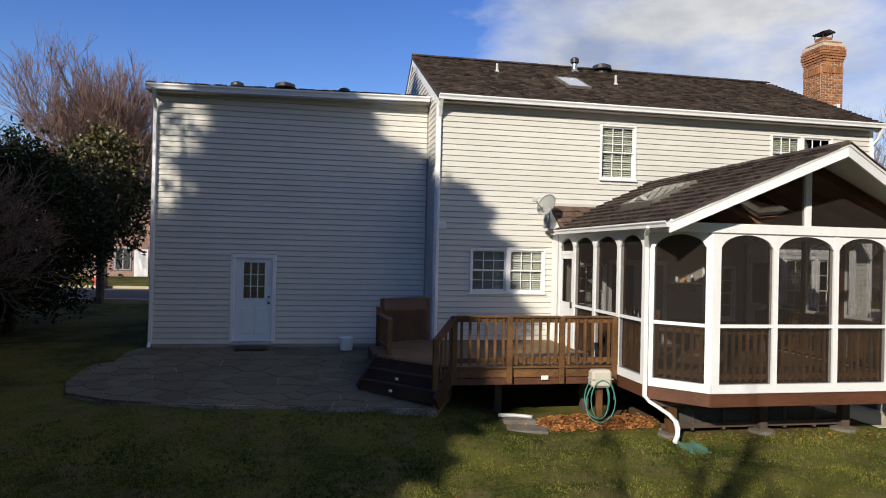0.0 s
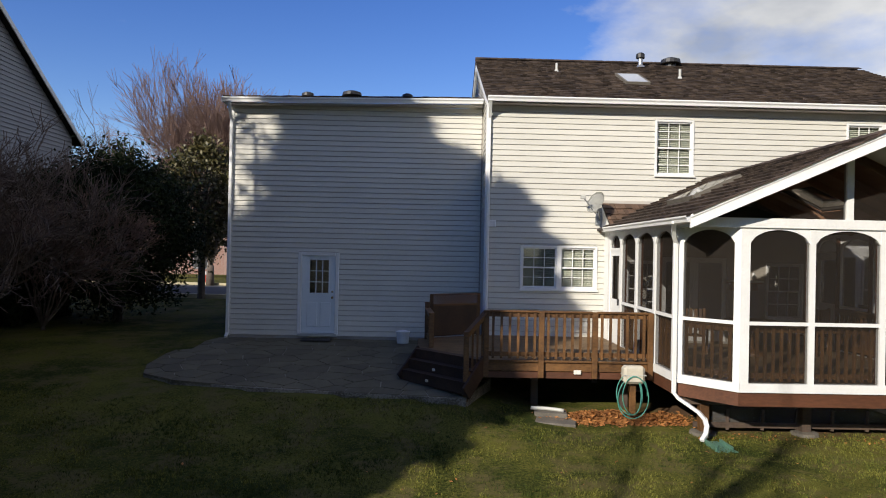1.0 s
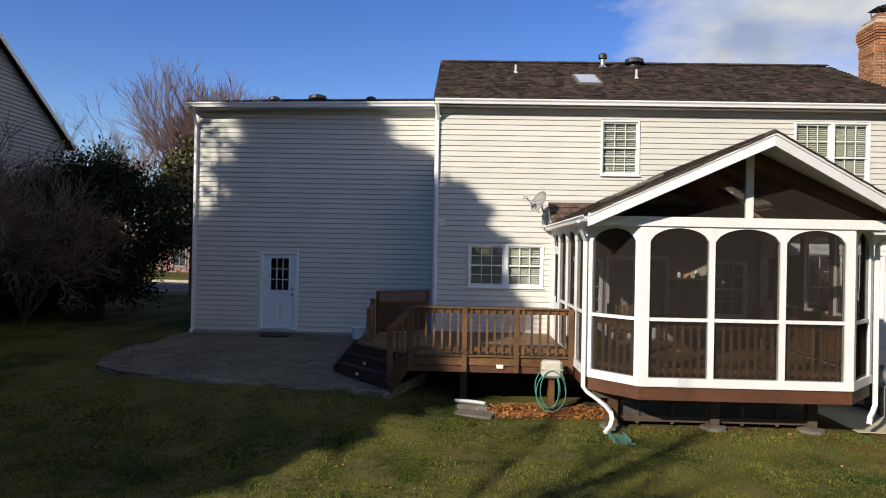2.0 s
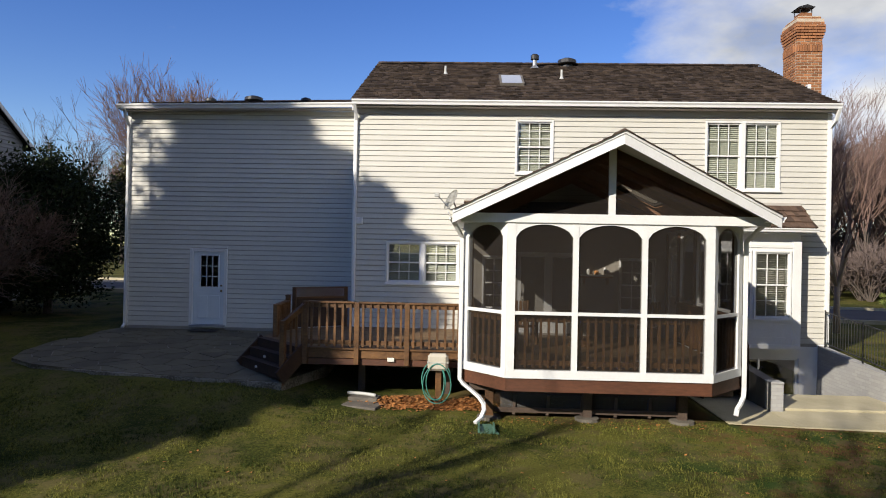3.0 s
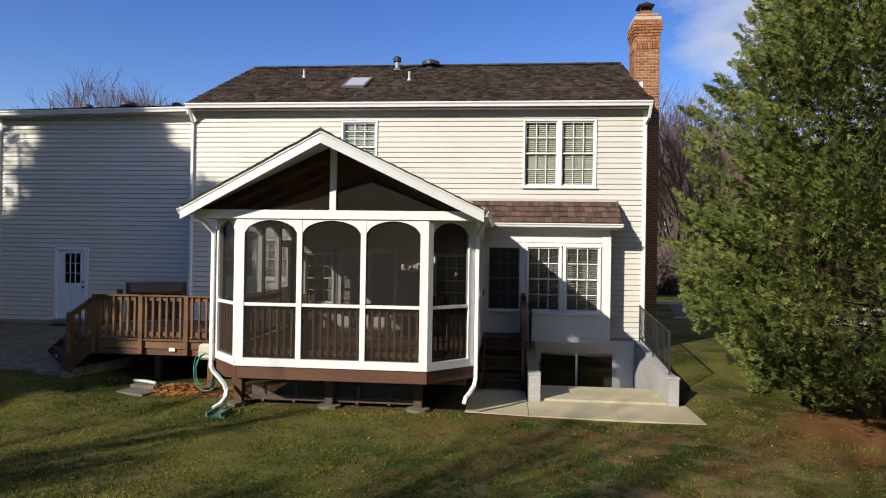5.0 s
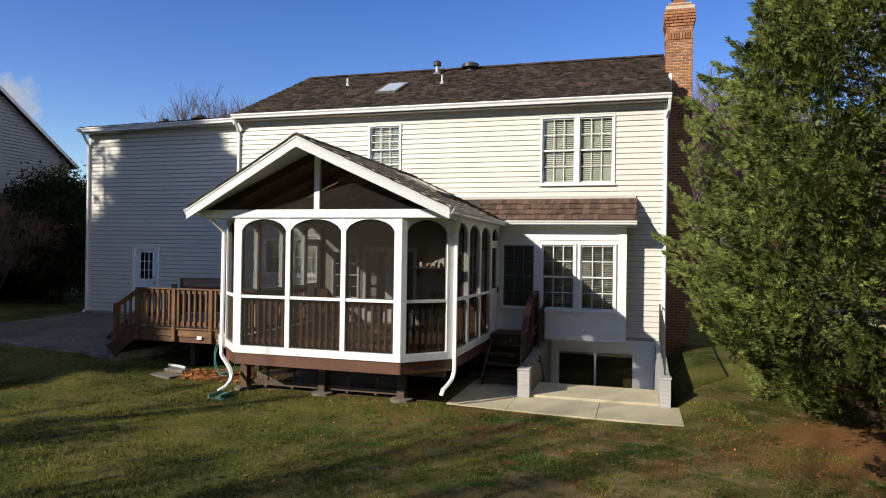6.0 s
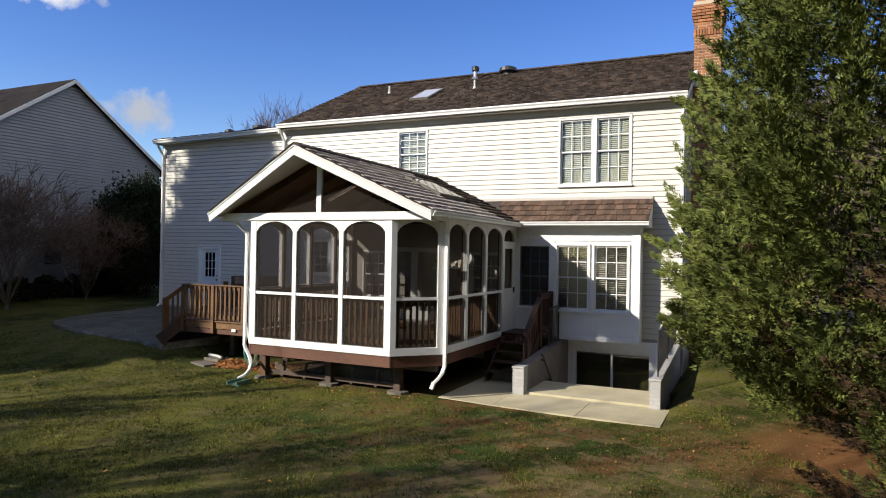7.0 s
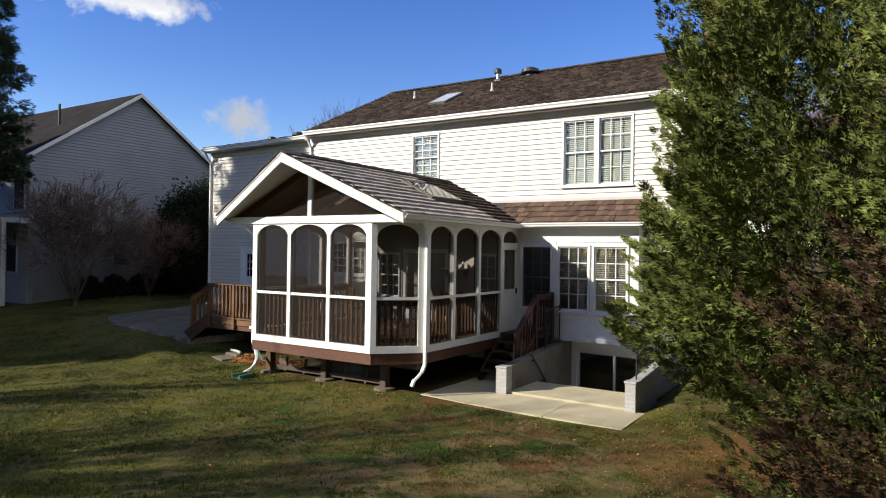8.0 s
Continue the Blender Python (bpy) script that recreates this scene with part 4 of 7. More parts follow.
FX, FY = (CX0 + CX1) / 2, (CY0 + CY1) / 2
part("flue", boxes((FX - 0.17, FX + 0.17, FY - 0.18, FY + 0.18, 9.96, 10.13), bevel=0.01), CHIMNEY_BRICK, chimney, "clay flue")
cap = boxes((FX - 0.21, FX + 0.21, FY - 0.22, FY + 0.22, 10.25, 10.275))
for dx in (-0.16, 0.16):
    for dy in (-0.17, 0.17):
        box(cap, FX + dx - 0.01, FX + dx + 0.01, FY + dy - 0.01, FY + dy + 0.01, 10.12, 10.25)
extrude(cap, [(FX - 0.235, FY - 0.24, 10.275), (FX + 0.235, FY - 0.24, 10.275), (FX, FY - 0.24, 10.35)], (0, 0.48, 0))
part("cap", cap, BLACK, chimney, "black metal rain cap")


# ---- things on the roofs ----
def roof_z(y):
    return EAVE_Z + (y - EAVE_Y) * SLOPE


def pipe_vent(name, x, y, high, r, material, hood=0.0, z=None, label=""):
    base = z if z is not None else roof_z(y)
    ob = thing(name, (x, y, base), label, "roof vent")
    part("pipe", tube(bmesh.new(), [(x, y, base - 0.15), (x, y, base + high)], r, 12), material, ob)
    bm = bmesh.new()
    bmesh.ops.create_cone(bm, cap_ends=True, segments=12, radius1=r * 2.4, radius2=r * 1.1, depth=0.10, matrix=Matrix.Translation((x, y, base + 0.03)))
    part("boot", bm, material, ob)
    if hood:
        bm = bmesh.new()
        tube(bm, [(x, y, base + high - 0.02), (x, y, base + high + 0.10), (x, y, base + high + 0.14)], [hood, hood, hood * 0.6], 12)
        part("hood", bm, BLACK, ob, "dark metal hood")
    return ob


pipe_vent("vent_pipe", 4.2, 18.85, 0.26, 0.035, GREYPLASTIC, label="thin pale plumbing vent pipe on the roof")
pipe_vent("vent_pipe", 7.59, 18.3, 0.28, 0.035, GREYPLASTIC, label="thin pale plumbing vent pipe on the roof")
pipe_vent("flue_vent", 6.95, 19.87, 0.30, 0.07, STEEL, 0.13, label="galvanised flue vent with a dark hood")
part("flashing_board", boxes((14.115, 14.20, 17.36, 17.52, 7.50, 7.90), bevel=0.006), WHITE, house, "white painted board at the roof's edge beside the chimney")


def low_vent(x, y, z, wide, high, label):
    ob = thing("roof_vent", (x, y, z), label, "roof vent")
    bm = bmesh.new()
    tube(bm, [(x, y, z), (x, y, z + high * 0.35)], wide * 0.3, 12)
    part("neck", bm, BLACK, ob)
    bm = bmesh.new()
    tube(bm, [(x, y, z + high * 0.35), (x, y, z + high * 0.42), (x, y, z + high * 0.8), (x, y, z + high)], [wide * 0.46, wide * 0.5, wide * 0.46, wide * 0.22], 16)
    part("lid", bm, BLACK, ob, "flat dark lid")
    return ob


low_vent(8.0, 20.21, roof_z(20.21) - 0.05, 0.62, 0.30, "low dark mushroom vent near the ridge")
wing_z = lambda x, y: WL + (x + 4.8) / 6.78 * (WR - WL) + (y - 16.95) * 1.75 / 7.25
low_vent(-2.95, 18.9, wing_z(-2.95, 18.9) - 0.06, 0.36, 0.20, "small dark roof vent on the wing")
low_vent(-1.72, 19.2, wing_z(-1.72, 19.2) - 0.06, 0.58, 0.24, "wide dark roof vent on the wing")
low_vent(-0.10, 19.2, wing_z(-0.1, 19.2) - 0.06, 0.32, 0.18, "small dark roof vent on the wing")


def skylight(corner, along, up_, normal, wide, long, label, clear_=False):
    """A skylight proud of its roof: kerb and pane."""
    o, a, u, n = (Vector(w) for w in (corner, along, up_, normal))
    ob = thing("skylight", tuple(o), label, "skylight")
    bm = bmesh.new()
    for p, q in ((o, o + a * wide), (o + u * long, o + u * long + a * wide), (o, o + u * long), (o + a * wide, o + u * long + a * wide)):
        beam(bm, p + n * 0.04, q + n * 0.04, 0.06, 0.10, n)
    part("kerb", bm, SLAB_DIMMED, ob)
    bm = bmesh.new()
    quad = [o + n * 0.075, o + a * wide + n * 0.075, o + a * wide + u * long + n * 0.075, o + u * long + n * 0.075]
    extrude(bm, quad, n * 0.012)
    part("pane", bm, GLASS if clear_ else ACRYLIC, ob, "skylight pane").visible_shadow = not clear_
    return ob


nrm = up.cross(Vector((-1, 0, 0)))
skylight((5.81, 17.38, roof_z(17.38)), (1, 0, 0), up, nrm, 0.62, 1.20, "grey skylight in the main shake roof")


# ---- screened porch ----
PX, PF, PB = 7.46, 10.39, BY               # middle, front face, back wall
PL, PR = 4.93, 9.99                         # side faces
CH = 0.82                                   # run of the chamfered corners
FL, FR = 5.69, 9.20
PEAK, EAVE, OVER, PROW = 5.12, 3.86, 10.11, 9.53   # the eave ends at OVER, the ridge runs out to PROW
porch = thing("screened_porch", (PX, 13.0, 0.2), "white screened porch with arched bays, gable roof and brown rim", "porch")


def at_line(p, q, s, z, out=0.0):
    """A point s metres along the wall line p to q, out metres in front of it."""
    p, q = Vector((*p, 0)), Vector((*q, 0))
    d = (q - p).normalized()
    n = Vector((d.y, -d.x, 0))
    v = p + d * s + n * out
    return Vector((v.x, v.y, z))


def line_box(bm, p, q, s0, s1, z0, z1, out0, out1):
    """A block along a wall line."""
    extrude(bm, [at_line(p, q, s0, z0, out0), at_line(p, q, s1, z0, out0), at_line(p, q, s1, z0, out1), at_line(p, q, s0, z0, out1)], (0, 0, z1 - z0))


def arch_board(bm, p, q, s0, s1, spring, crown, top, out0, out1):
    """A header with an arch cut out of its lower edge."""
    mid, half = (s0 + s1) / 2, (s1 - s0) / 2
    n = 14
    low = [(s0 + (s1 - s0) * k / n) for k in range(n + 1)]
    arc = [(s, spring + (crown - spring) * max(0.0, 1 - ((s - mid) / half) ** 2) ** 0.62) for s in low]
    edge = [at_line(p, q, s, z, out0) for s, z in arc] + [at_line(p, q, s, top, out0) for s in low[::-1]]
    shift = at_line(p, q, 0, 0, out1) - at_line(p, q, 0, 0, out0)
    a, b = [bm.verts.new(v) for v in edge], [bm.verts.new(v + shift) for v in edge]
    m = len(edge)
    for k in range(n):
        bm.faces.new((a[k], a[k + 1], a[m - 2 - k], a[m - 1 - k])), bm.faces.new((b[m - 1 - k], b[m - 2 - k], b[k + 1], b[k]))
    for k in range(m):
        bm.faces.new((a[k], b[k], b[(k + 1) % m], a[(k + 1) % m]))


SILL0, SILL1, MID0, MID1, SPRING, CROWN, BEAM0, BEAM1 = 1.03, 1.175, 2.12, 2.178, 3.45, 3.675, 3.70, 3.86


def screen_wall(p, q, posts, door=None):
    """Posts, sill, middle rail, arched header and screens between the posts. posts: (centre, width) along the line."""
    length = math.dist(p, q)
    for c, w in posts:
        bm = bmesh.new()
        line_box(bm, p, q, max(0.0, c - w / 2), min(length, c + w / 2), SILL0 + 0.02, SPRING + 0.24, -0.09, 0.006)
        part("post", bm, WHITE, porch)
        bm = bmesh.new()
        line_box(bm, p, q, max(0.02, c - w / 2 + 0.01), min(length - 0.02, c + w / 2 - 0.01), SILL1, BEAM0, -0.135, -0.0905)
        part("inner_post", bm, DECK_RED, porch, "red-brown stained inner post")
    bm = bmesh.new()
    line_box(bm, p, q, 0, length, SILL0, SILL1, -0.10, 0.012)
    part("sill", bm, WHITE, porch)
    for (c0, w0), (c1, w1) in zip(posts, posts[1:]):
        a, b = c0 + w0 / 2, c1 - w1 / 2
        is_door = door is not None and a < door < b
        bm = bmesh.new()
        arch_board(bm, p, q, a, b, SPRING, CROWN, BEAM0 + 0.01, -0.07, 0.0)
        part("arch", bm, WHITE, porch)
        if is_door:
            d = bmesh.new()
            for row in ((a, a + 0.10, 1.19, 3.30), (b - 0.10, b, 1.19, 3.30), (a + 0.1, b - 0.1, 1.19, 2.20), (a + 0.1, b - 0.1, 3.20, 3.30)):
                line_box(d, p, q, row[0], row[1], row[2], row[3], -0.05, -0.01)
            dd = part("screen_door", d, WHITE, porch, "white screen door with a tall upper light")
            pane = bmesh.new()
            line_box(pane, p, q, a + 0.10, b - 0.10, 2.20, 3.20, -0.034, -0.03)
            part("screen", pane, SCREEN, dd)
            hd = bmesh.new()
            line_box(hd, p, q, b - 0.08, b - 0.05, 2.08, 2.22, -0.01, 0.03)
            part("handle", hd, BLACK, dd)
            bm = bmesh.new()
            line_box(bm, p, q, a, b, 3.30, 3.38, -0.08, 0.0)
            part("transom", bm, WHITE, porch)
        else:
            bm = bmesh.new()
            line_box(bm, p, q, a, b, MID0, MID1, -0.06, -0.005)
            part("rail", bm, WHITE, porch)
            low = bmesh.new()
            line_box(low, p, q, a, b, SILL1, MID0, -0.034, -0.030)
            part("screen", low, SCREEN, porch, "dark fine insect screen")
        high = bmesh.new()
        line_box(high, p, q, a, b, MID1 if not is_door else 3.38, CROWN + 0.01, -0.034, -0.030)
        part("screen", high, SCREEN, porch, "dark fine insect screen")


cl, cr = (FL, PF), (FR, PF)
span = FR - FL
screen_wall(cl, cr, [(0.0, 0.29), (span / 3, 0.098), (span * 2 / 3, 0.098), (span, 0.29)])
left_a, right_a = (PL, PF + CH), (PR, PF + CH)
clen = math.dist(left_a, cl)
screen_wall(left_a, cl, [(0.0, 0.28), (clen, 0.22)])
screen_wall(cr, right_a, [(0.0, 0.22), (clen, 0.28)])
side = PB - PF - CH
bays = [0.0, 1.12, 2.24, 3.36, side - 0.02]
screen_wall(right_a, (PR, PB), [(s, 0.30 if s == 0.0 else 0.16 if s == bays[-1] else 0.10) for s in bays], door=3.8)
screen_wall((PL, PB), left_a, [(side - s, 0.30 if s == 0.0 else 0.16 if s == bays[-1] else 0.10) for s in bays[::-1]], door=side - 3.8)

# straight front beam, gable screen and king post
part("front_beam", boxes((PL - 0.05, PR + 0.12, PF - 0.035, PF + 0.06, BEAM0, BEAM1), bevel=0.005), WHITE, porch)
for xa, xb in ((PL - 0.005, PL + 0.09), (PR - 0.09, PR + 0.005)):
    part("side_beam", boxes((xa, xb, PF + 0.06, PB, BEAM0, BEAM1 - 0.10)), WHITE, porch)
for xa, xb in ((PL, FL), (FR, PR)):
    part("corner_soffit", boxes((xa, xb, PF + 0.061, PF + CH + 0.02, BEAM0 + 0.01, BEAM0 + 0.03)), WHITE, porch)
part("king_post", boxes((PX - 0.06, PX + 0.06, PF - 0.01, PF + 0.08, BEAM1, PEAK - 0.10), bevel=0.005), WHITE, porch)
gs = extrude(bmesh.new(), [(PL + 0.10, PF + 0.03, BEAM1), (PR - 0.10, PF + 0.03, BEAM1), (PX, PF + 0.03, PEAK - 0.09)], (0, 0.004, 0))
part("screen", gs, SCREEN, porch, "triangular gable screen")

# gable roof
PS = (PEAK - EAVE) / (PX - 4.76)
XL, XR = 4.76, 2 * PX - 4.76
SKY_L, SKY_R = (12.55, 13.95), (12.65, 14.0)
prun = math.hypot(PX - XL, PEAK - EAVE)
HOLE = (1.14 / prun, 2.10 / prun)            # the skylights' stretch of the slope, from eave 0 to ridge 1


def on_slope(sgn, f, y, drop=0.0):
    """A point of the porch roof: f 0 at the eave, 1 at the ridge."""
    return Vector((PX + sgn * (PX - XL) * (1 - f), y, EAVE + (PEAK - EAVE) * f - drop))


def front_y(f):
    return OVER + (PROW - OVER) * f


pr = bmesh.new()
for sgn, gap in ((1, SKY_R), (-1, (12.57, 12.98))):
    for f0, f1, cuts in ((0.0, HOLE[0], ()), (HOLE[0], HOLE[1], gap), (HOLE[1], 1.0, ())):
        spans = [(None, cuts[0]), (cuts[1], YM)] if cuts else [(None, YM)]
        for y0, y1 in spans:
            roof_slab(pr, on_slope(sgn, f0, front_y(f0) + 0.03 if y0 is None else y0), on_slope(sgn, f1, front_y(f1) + 0.03 if y0 is None else y0), on_slope(sgn, f1, y1), on_slope(sgn, f0, y1), 0.06)
porch_roof = part("roof", pr, FELT, porch, "porch roof of weathered wooden shakes")
cw = bmesh.new()
for sgn, gap in ((1, SKY_R), (-1, (12.57, 12.98))):
    for k in range(17):                      # cedar boards under the roof
        f0, f1 = 0.03 + 0.97 * k / 17, 0.03 + 0.97 * (k + 0.96) / 17
        hole = gap and HOLE[0] - 0.03 < (f0 + f1) / 2 < HOLE[1] + 0.03
        for y0, y1 in ((None, gap[0]), (gap[1], YM - 0.02)) if hole else ((None, YM - 0.02),):
            quad = [on_slope(sgn, f0, front_y(f0) + 0.06 if y0 is None else y0, 0.075), on_slope(sgn, f1, front_y(f1) + 0.06 if y0 is None else y0, 0.075), on_slope(sgn, f1, y1, 0.075), on_slope(sgn, f0, y1, 0.075)]
            extrude(cw, quad, (0, 0, -0.015))
part("ceiling_boards", cw, CEILWOOD, porch, "reddish cedar boards under the porch roof", kind="stuff")
for sgn in (-1, 1):                          # pale boards under the part that juts out in front of the screen
    bm = extrude(bmesh.new(), [on_slope(sgn, 0.04, front_y(0.04) + 0.06, 0.094), on_slope(sgn, 0.985, front_y(0.985) + 0.06, 0.094), on_slope(sgn, 0.985, PF - 0.01, 0.094), on_slope(sgn, 0.04, PF - 0.01, 0.094)], (0, 0, -0.012))
    part("prow_soffit", bm, SOFFIT, porch, "pale soffit under the jutting gable")
raf = bmesh.new()
for yy in (10.5, 11.5, 12.4, 14.15, 15.1):
    for sgn in (-1, 1):
        beam(raf, (PX, yy, PEAK - 0.17), (PX + sgn * 2.5, yy, PEAK - 0.17 - 2.5 * PS), 0.05, 0.13)
part("rafters", raf, CEILWOOD, porch, kind="stuff")
for sgn in (-1, 1):
    bargeb = bmesh.new()
    e = 2.72
    y_e = PROW + (OVER - PROW) * e / (PX - XL)
    extrude(bargeb, [(PX, PROW, PEAK + 0.015), (PX, PROW, PEAK - 0.185), (PX + sgn * e, y_e, PEAK - 0.185 - e * PS), (PX + sgn * e, y_e, PEAK + 0.015 - e * PS)], (0, 0.04, 0))
    part("bargeboard", bargeb, WHITE, porch, "white bargeboard along the gable")
    bargeb = bmesh.new()
    extrude(bargeb, [(PX, PROW - 0.02, PEAK + 0.03), (PX, PROW - 0.02, PEAK - 0.02), (PX + sgn * e, y_e - 0.02, PEAK - 0.02 - e * PS), (PX + sgn * e, y_e - 0.02, PEAK + 0.03 - e * PS)], (0, 0.018, 0))
    part("drip_edge", bargeb, WHITE, porch)
    verge = bmesh.new()                      # last shakes, laid along the slanting front edge over the board
    for k in range(16):
        f0, f1 = k / 16, (k + 0.985) / 16
        t0 = rng.uniform(0.020, 0.032)
        quad = [on_slope(sgn, f0, front_y(f0) - 0.05, 0) + Vector((0, 0, t0)), on_slope(sgn, f1, front_y(f1) - 0.05, 0) + Vector((0, 0, t0 - 0.004)), on_slope(sgn, f1, front_y(f1) + 0.22, 0) + Vector((0, 0, t0 - 0.004)), on_slope(sgn, f0, front_y(f0) + 0.22, 0) + Vector((0, 0, t0))]
        extrude(verge, quad, (0, 0, 0.018))
    part("verge_course", verge, SHAKE, porch_roof, kind="stuff")
for x_in, x_out in ((PR, XR), (XL, PL)):      # level soffit strip under each eave
    part("soffit", boxes((x_in, x_out, OVER + 0.06, PB, EAVE - 0.10, EAVE - 0.07)), WHITE, porch)
gutter(porch, (XR, OVER + 0.02, EAVE), (XR, 15.20, EAVE), 0.10, 0.10, (1, 0, 0))
gutter(porch, (XL, OVER + 0.02, EAVE), (XL, 15.20, EAVE), 0.10, 0.10, (-1, 0, 0))
for sgn, xe, gap in ((1, XR, SKY_R), (-1, XL, SKY_L)):
    u_ = Vector((-sgn * (PX - XL), 0, PEAK - EAVE)) / prun
    along = Vector((0, 1, 0)) if sgn > 0 else Vector((0, -1, 0))
    n_ = along.cross(u_)
    n_ = n_ if n_.z > 0 else -n_
    start = (xe + sgn * 0.02, PROW if sgn > 0 else YM, EAVE)

    def open_roof(s, v, sgn=sgn, gap=gap):
        y = PROW + s if sgn > 0 else YM - s
        return not (gap[0] - 0.05 < y < gap[1] + 0.05 and 0.95 < v < 2.1) and not (v < 0.12 and y > 15.3)

    pieces = shake_rows(start, along, u_, n_, YM - PROW, prun, 0.245, 0.17, keep=open_roof, rnd=rng, butt=1.2, calm=0.35,
                        first=(lambda v: front_y(v / prun) - PROW + 0.03) if sgn > 0 else None, last=None if sgn > 0 else (lambda v: YM - front_y(v / prun) - 0.03))
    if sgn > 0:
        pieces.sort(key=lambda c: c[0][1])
        shake_parts(pieces, SHAKE_SUNLIT, porch_roof, 290, "shake")
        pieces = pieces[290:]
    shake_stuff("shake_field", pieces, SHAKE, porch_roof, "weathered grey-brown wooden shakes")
    y0 = gap[0] if sgn > 0 else gap[1]
    skylight(Vector((xe, y0, EAVE)) + u_ * 1.12, along, u_, n_, gap[1] - gap[0], 1.0, "grey skylight in the porch roof", True)
rc = bmesh.new()
yy = PROW
while yy < YM - 0.1:
    for sgn in (-1, 1):
        beam(rc, (PX + sgn * 0.07, yy, PEAK + 0.012 + rng.uniform(0, 0.012)), (PX + sgn * 0.07, yy + 0.26, PEAK + 0.028), 0.17, 0.02, (sgn * 0.5, 0, 1))
    yy += 0.21
part("ridge_capping", rc, SHAKE, porch_roof, kind="stuff")

# floor, rim, inner railing, posts below
outline = [(PL + 0.1, PB - 0.02), (PL + 0.1, PF + CH), (FL, PF + 0.11), (FR, PF + 0.11), (PR - 0.1, PF + CH), (PR - 0.1, PB - 0.02)]
for k, yy in enumerate(np.arange(PF + 0.12, PB - 0.1, 0.14)):
    inset = max(0.0, PF + CH - yy)
    if yy + 0.135 < PB:
        box_ = boxes((PL + 0.11 + inset, PR - 0.11 - inset, yy, yy + 0.134, 1.13, 1.165))
        part("floor_board", box_, FLOORBOARD, porch)
rim = bmesh.new()
for p, q in ((cl, cr), (left_a, cl), (cr, right_a), (right_a, (PR, PB)), ((PL, PB), left_a)):
    line_box(rim, p, q, 0.0, math.dist(p, q), 0.80, SILL0, -0.10, -0.02)
part("rim_joist", rim, DECK_RED, porch, "dark red-brown stained rim board")
jo = bmesh.new()
for xx in np.arange(PL + 0.3, PR - 0.2, 0.41):
    box(jo, xx, xx + 0.04, PF + CH + 0.2, PB, 0.9, 1.12)
for yy in (11.15, 14.6):
    box(jo, PL + 0.15, PR - 0.15, yy, yy + 0.12, 0.66, 0.90)
part("joists", jo, DARKWOOD, porch, kind="stuff")
for xx, yy in ((5.45, 11.15), (7.24, 11.15), (8.95, 11.15), (5.3, 14.6), (9.6, 14.6)):
    g = ground_z(xx, yy)
    # posts past x 6 get darker timber: shade put into the colour
    part("support_post", boxes((xx - 0.08, xx + 0.08, yy - 0.02, yy + 0.14, g - 0.05, 0.66), bevel=0.008), DECK if xx < 6 else DARKWOOD, porch, "square timber support post")
    ft = bmesh.new()
    tube(ft, [(xx, yy + 0.05, g - 0.05), (xx, yy + 0.05, g + 0.05), (xx, yy + 0.05, g + 0.065)], [0.24, 0.22, 0.12], 12)
    part("footing", ft, SLAB_DIMMED, porch)
lowrail = bmesh.new()
box(lowrail, 5.3, 9.05, 11.24, 11.28, 0.24, 0.33)
for xx in np.arange(5.9, 9.0, 0.62):
    beam(lowrail, (xx, 11.26, 0.2), (xx + 0.03, 11.3, 0.55), 0.05, 0.04, (0, 1, 0))
part("skirt_timber", lowrail, DARKWOOD, porch)
part("wire_mesh", boxes((5.5, 9.0, 11.30, 11.304, 0.22, 0.82)), WIRE, porch, "galvanised wire mesh skirt")


def railing(parent, p, q, z_low, z_top, material, gap=0.13, size=0.042, z_low2=None, z_top2=None, out=0.0):
    """A wooden railing from p to q: cap, two rails and single balusters. The ends may differ in height."""
    zl2, zt2 = z_low if z_low2 is None else z_low2, z_top if z_top2 is None else z_top2
    length = math.dist(p, q)
    a, b = at_line(p, q, 0, 0, out), at_line(p, q, length, 0, out)
    bm = beam(bmesh.new(), (a.x, a.y, z_top - 0.02), (b.x, b.y, zt2 - 0.02), 0.13, 0.035, bevel=0.005)
    part("rail_cap", bm, material, parent)
    bm = beam(bmesh.new(), (a.x, a.y, z_top - 0.085), (b.x, b.y, zt2 - 0.085), 0.038, 0.085)
    part("rail", bm, material, parent)
    bm = beam(bmesh.new(), (a.x, a.y, z_low + 0.08), (b.x, b.y, zl2 + 0.08), 0.038, 0.085)
    part("rail", bm, material, parent)
    n = max(2, int(length / gap))
    cache = None
    for k in range(n):
        f = (k + 0.5) / n
        c = at_line(p, q, length * f, 0, out + 0.04)
        lo, hi = z_low + (zl2 - z_low) * f, z_top + (zt2 - z_top) * f
        bm = bmesh.new()
        beam(bm, (c.x, c.y, lo), (c.x, c.y, hi - 0.05), size, size, (0, 1, 0))
        part("baluster", bm, material, parent)


inner = 0.16
for p, q in (((FL, PF + inner), (FR, PF + inner)), ((PL + inner, PF + CH), (FL, PF + inner)), ((FR, PF + inner), (PR - inner, PF + CH)), ((PR - inner, PF + CH), (PR - inner, 14.45)), ((PL + inner, 14.45), (PL + inner, PF + CH))):
    railing(porch, p, q, 1.20, 2.12, DECK)
downspout(porch, [(XL - 0.05, 10.75, EAVE - 0.09), (XL + 0.02, 10.95, 3.66), (PL - 0.03, PF + CH - 0.06, 3.45), (PL - 0.03, PF + CH - 0.08, 0.86), (4.97, 11.10, 0.77), (5.12, 11.02, 0.67), (5.26, 10.93, 0.57), (5.34, 10.86, 0.47), (5.35, 10.80, 0.36), (5.30, 10.72, 0.26), (5.20, 10.62, 0.19)])
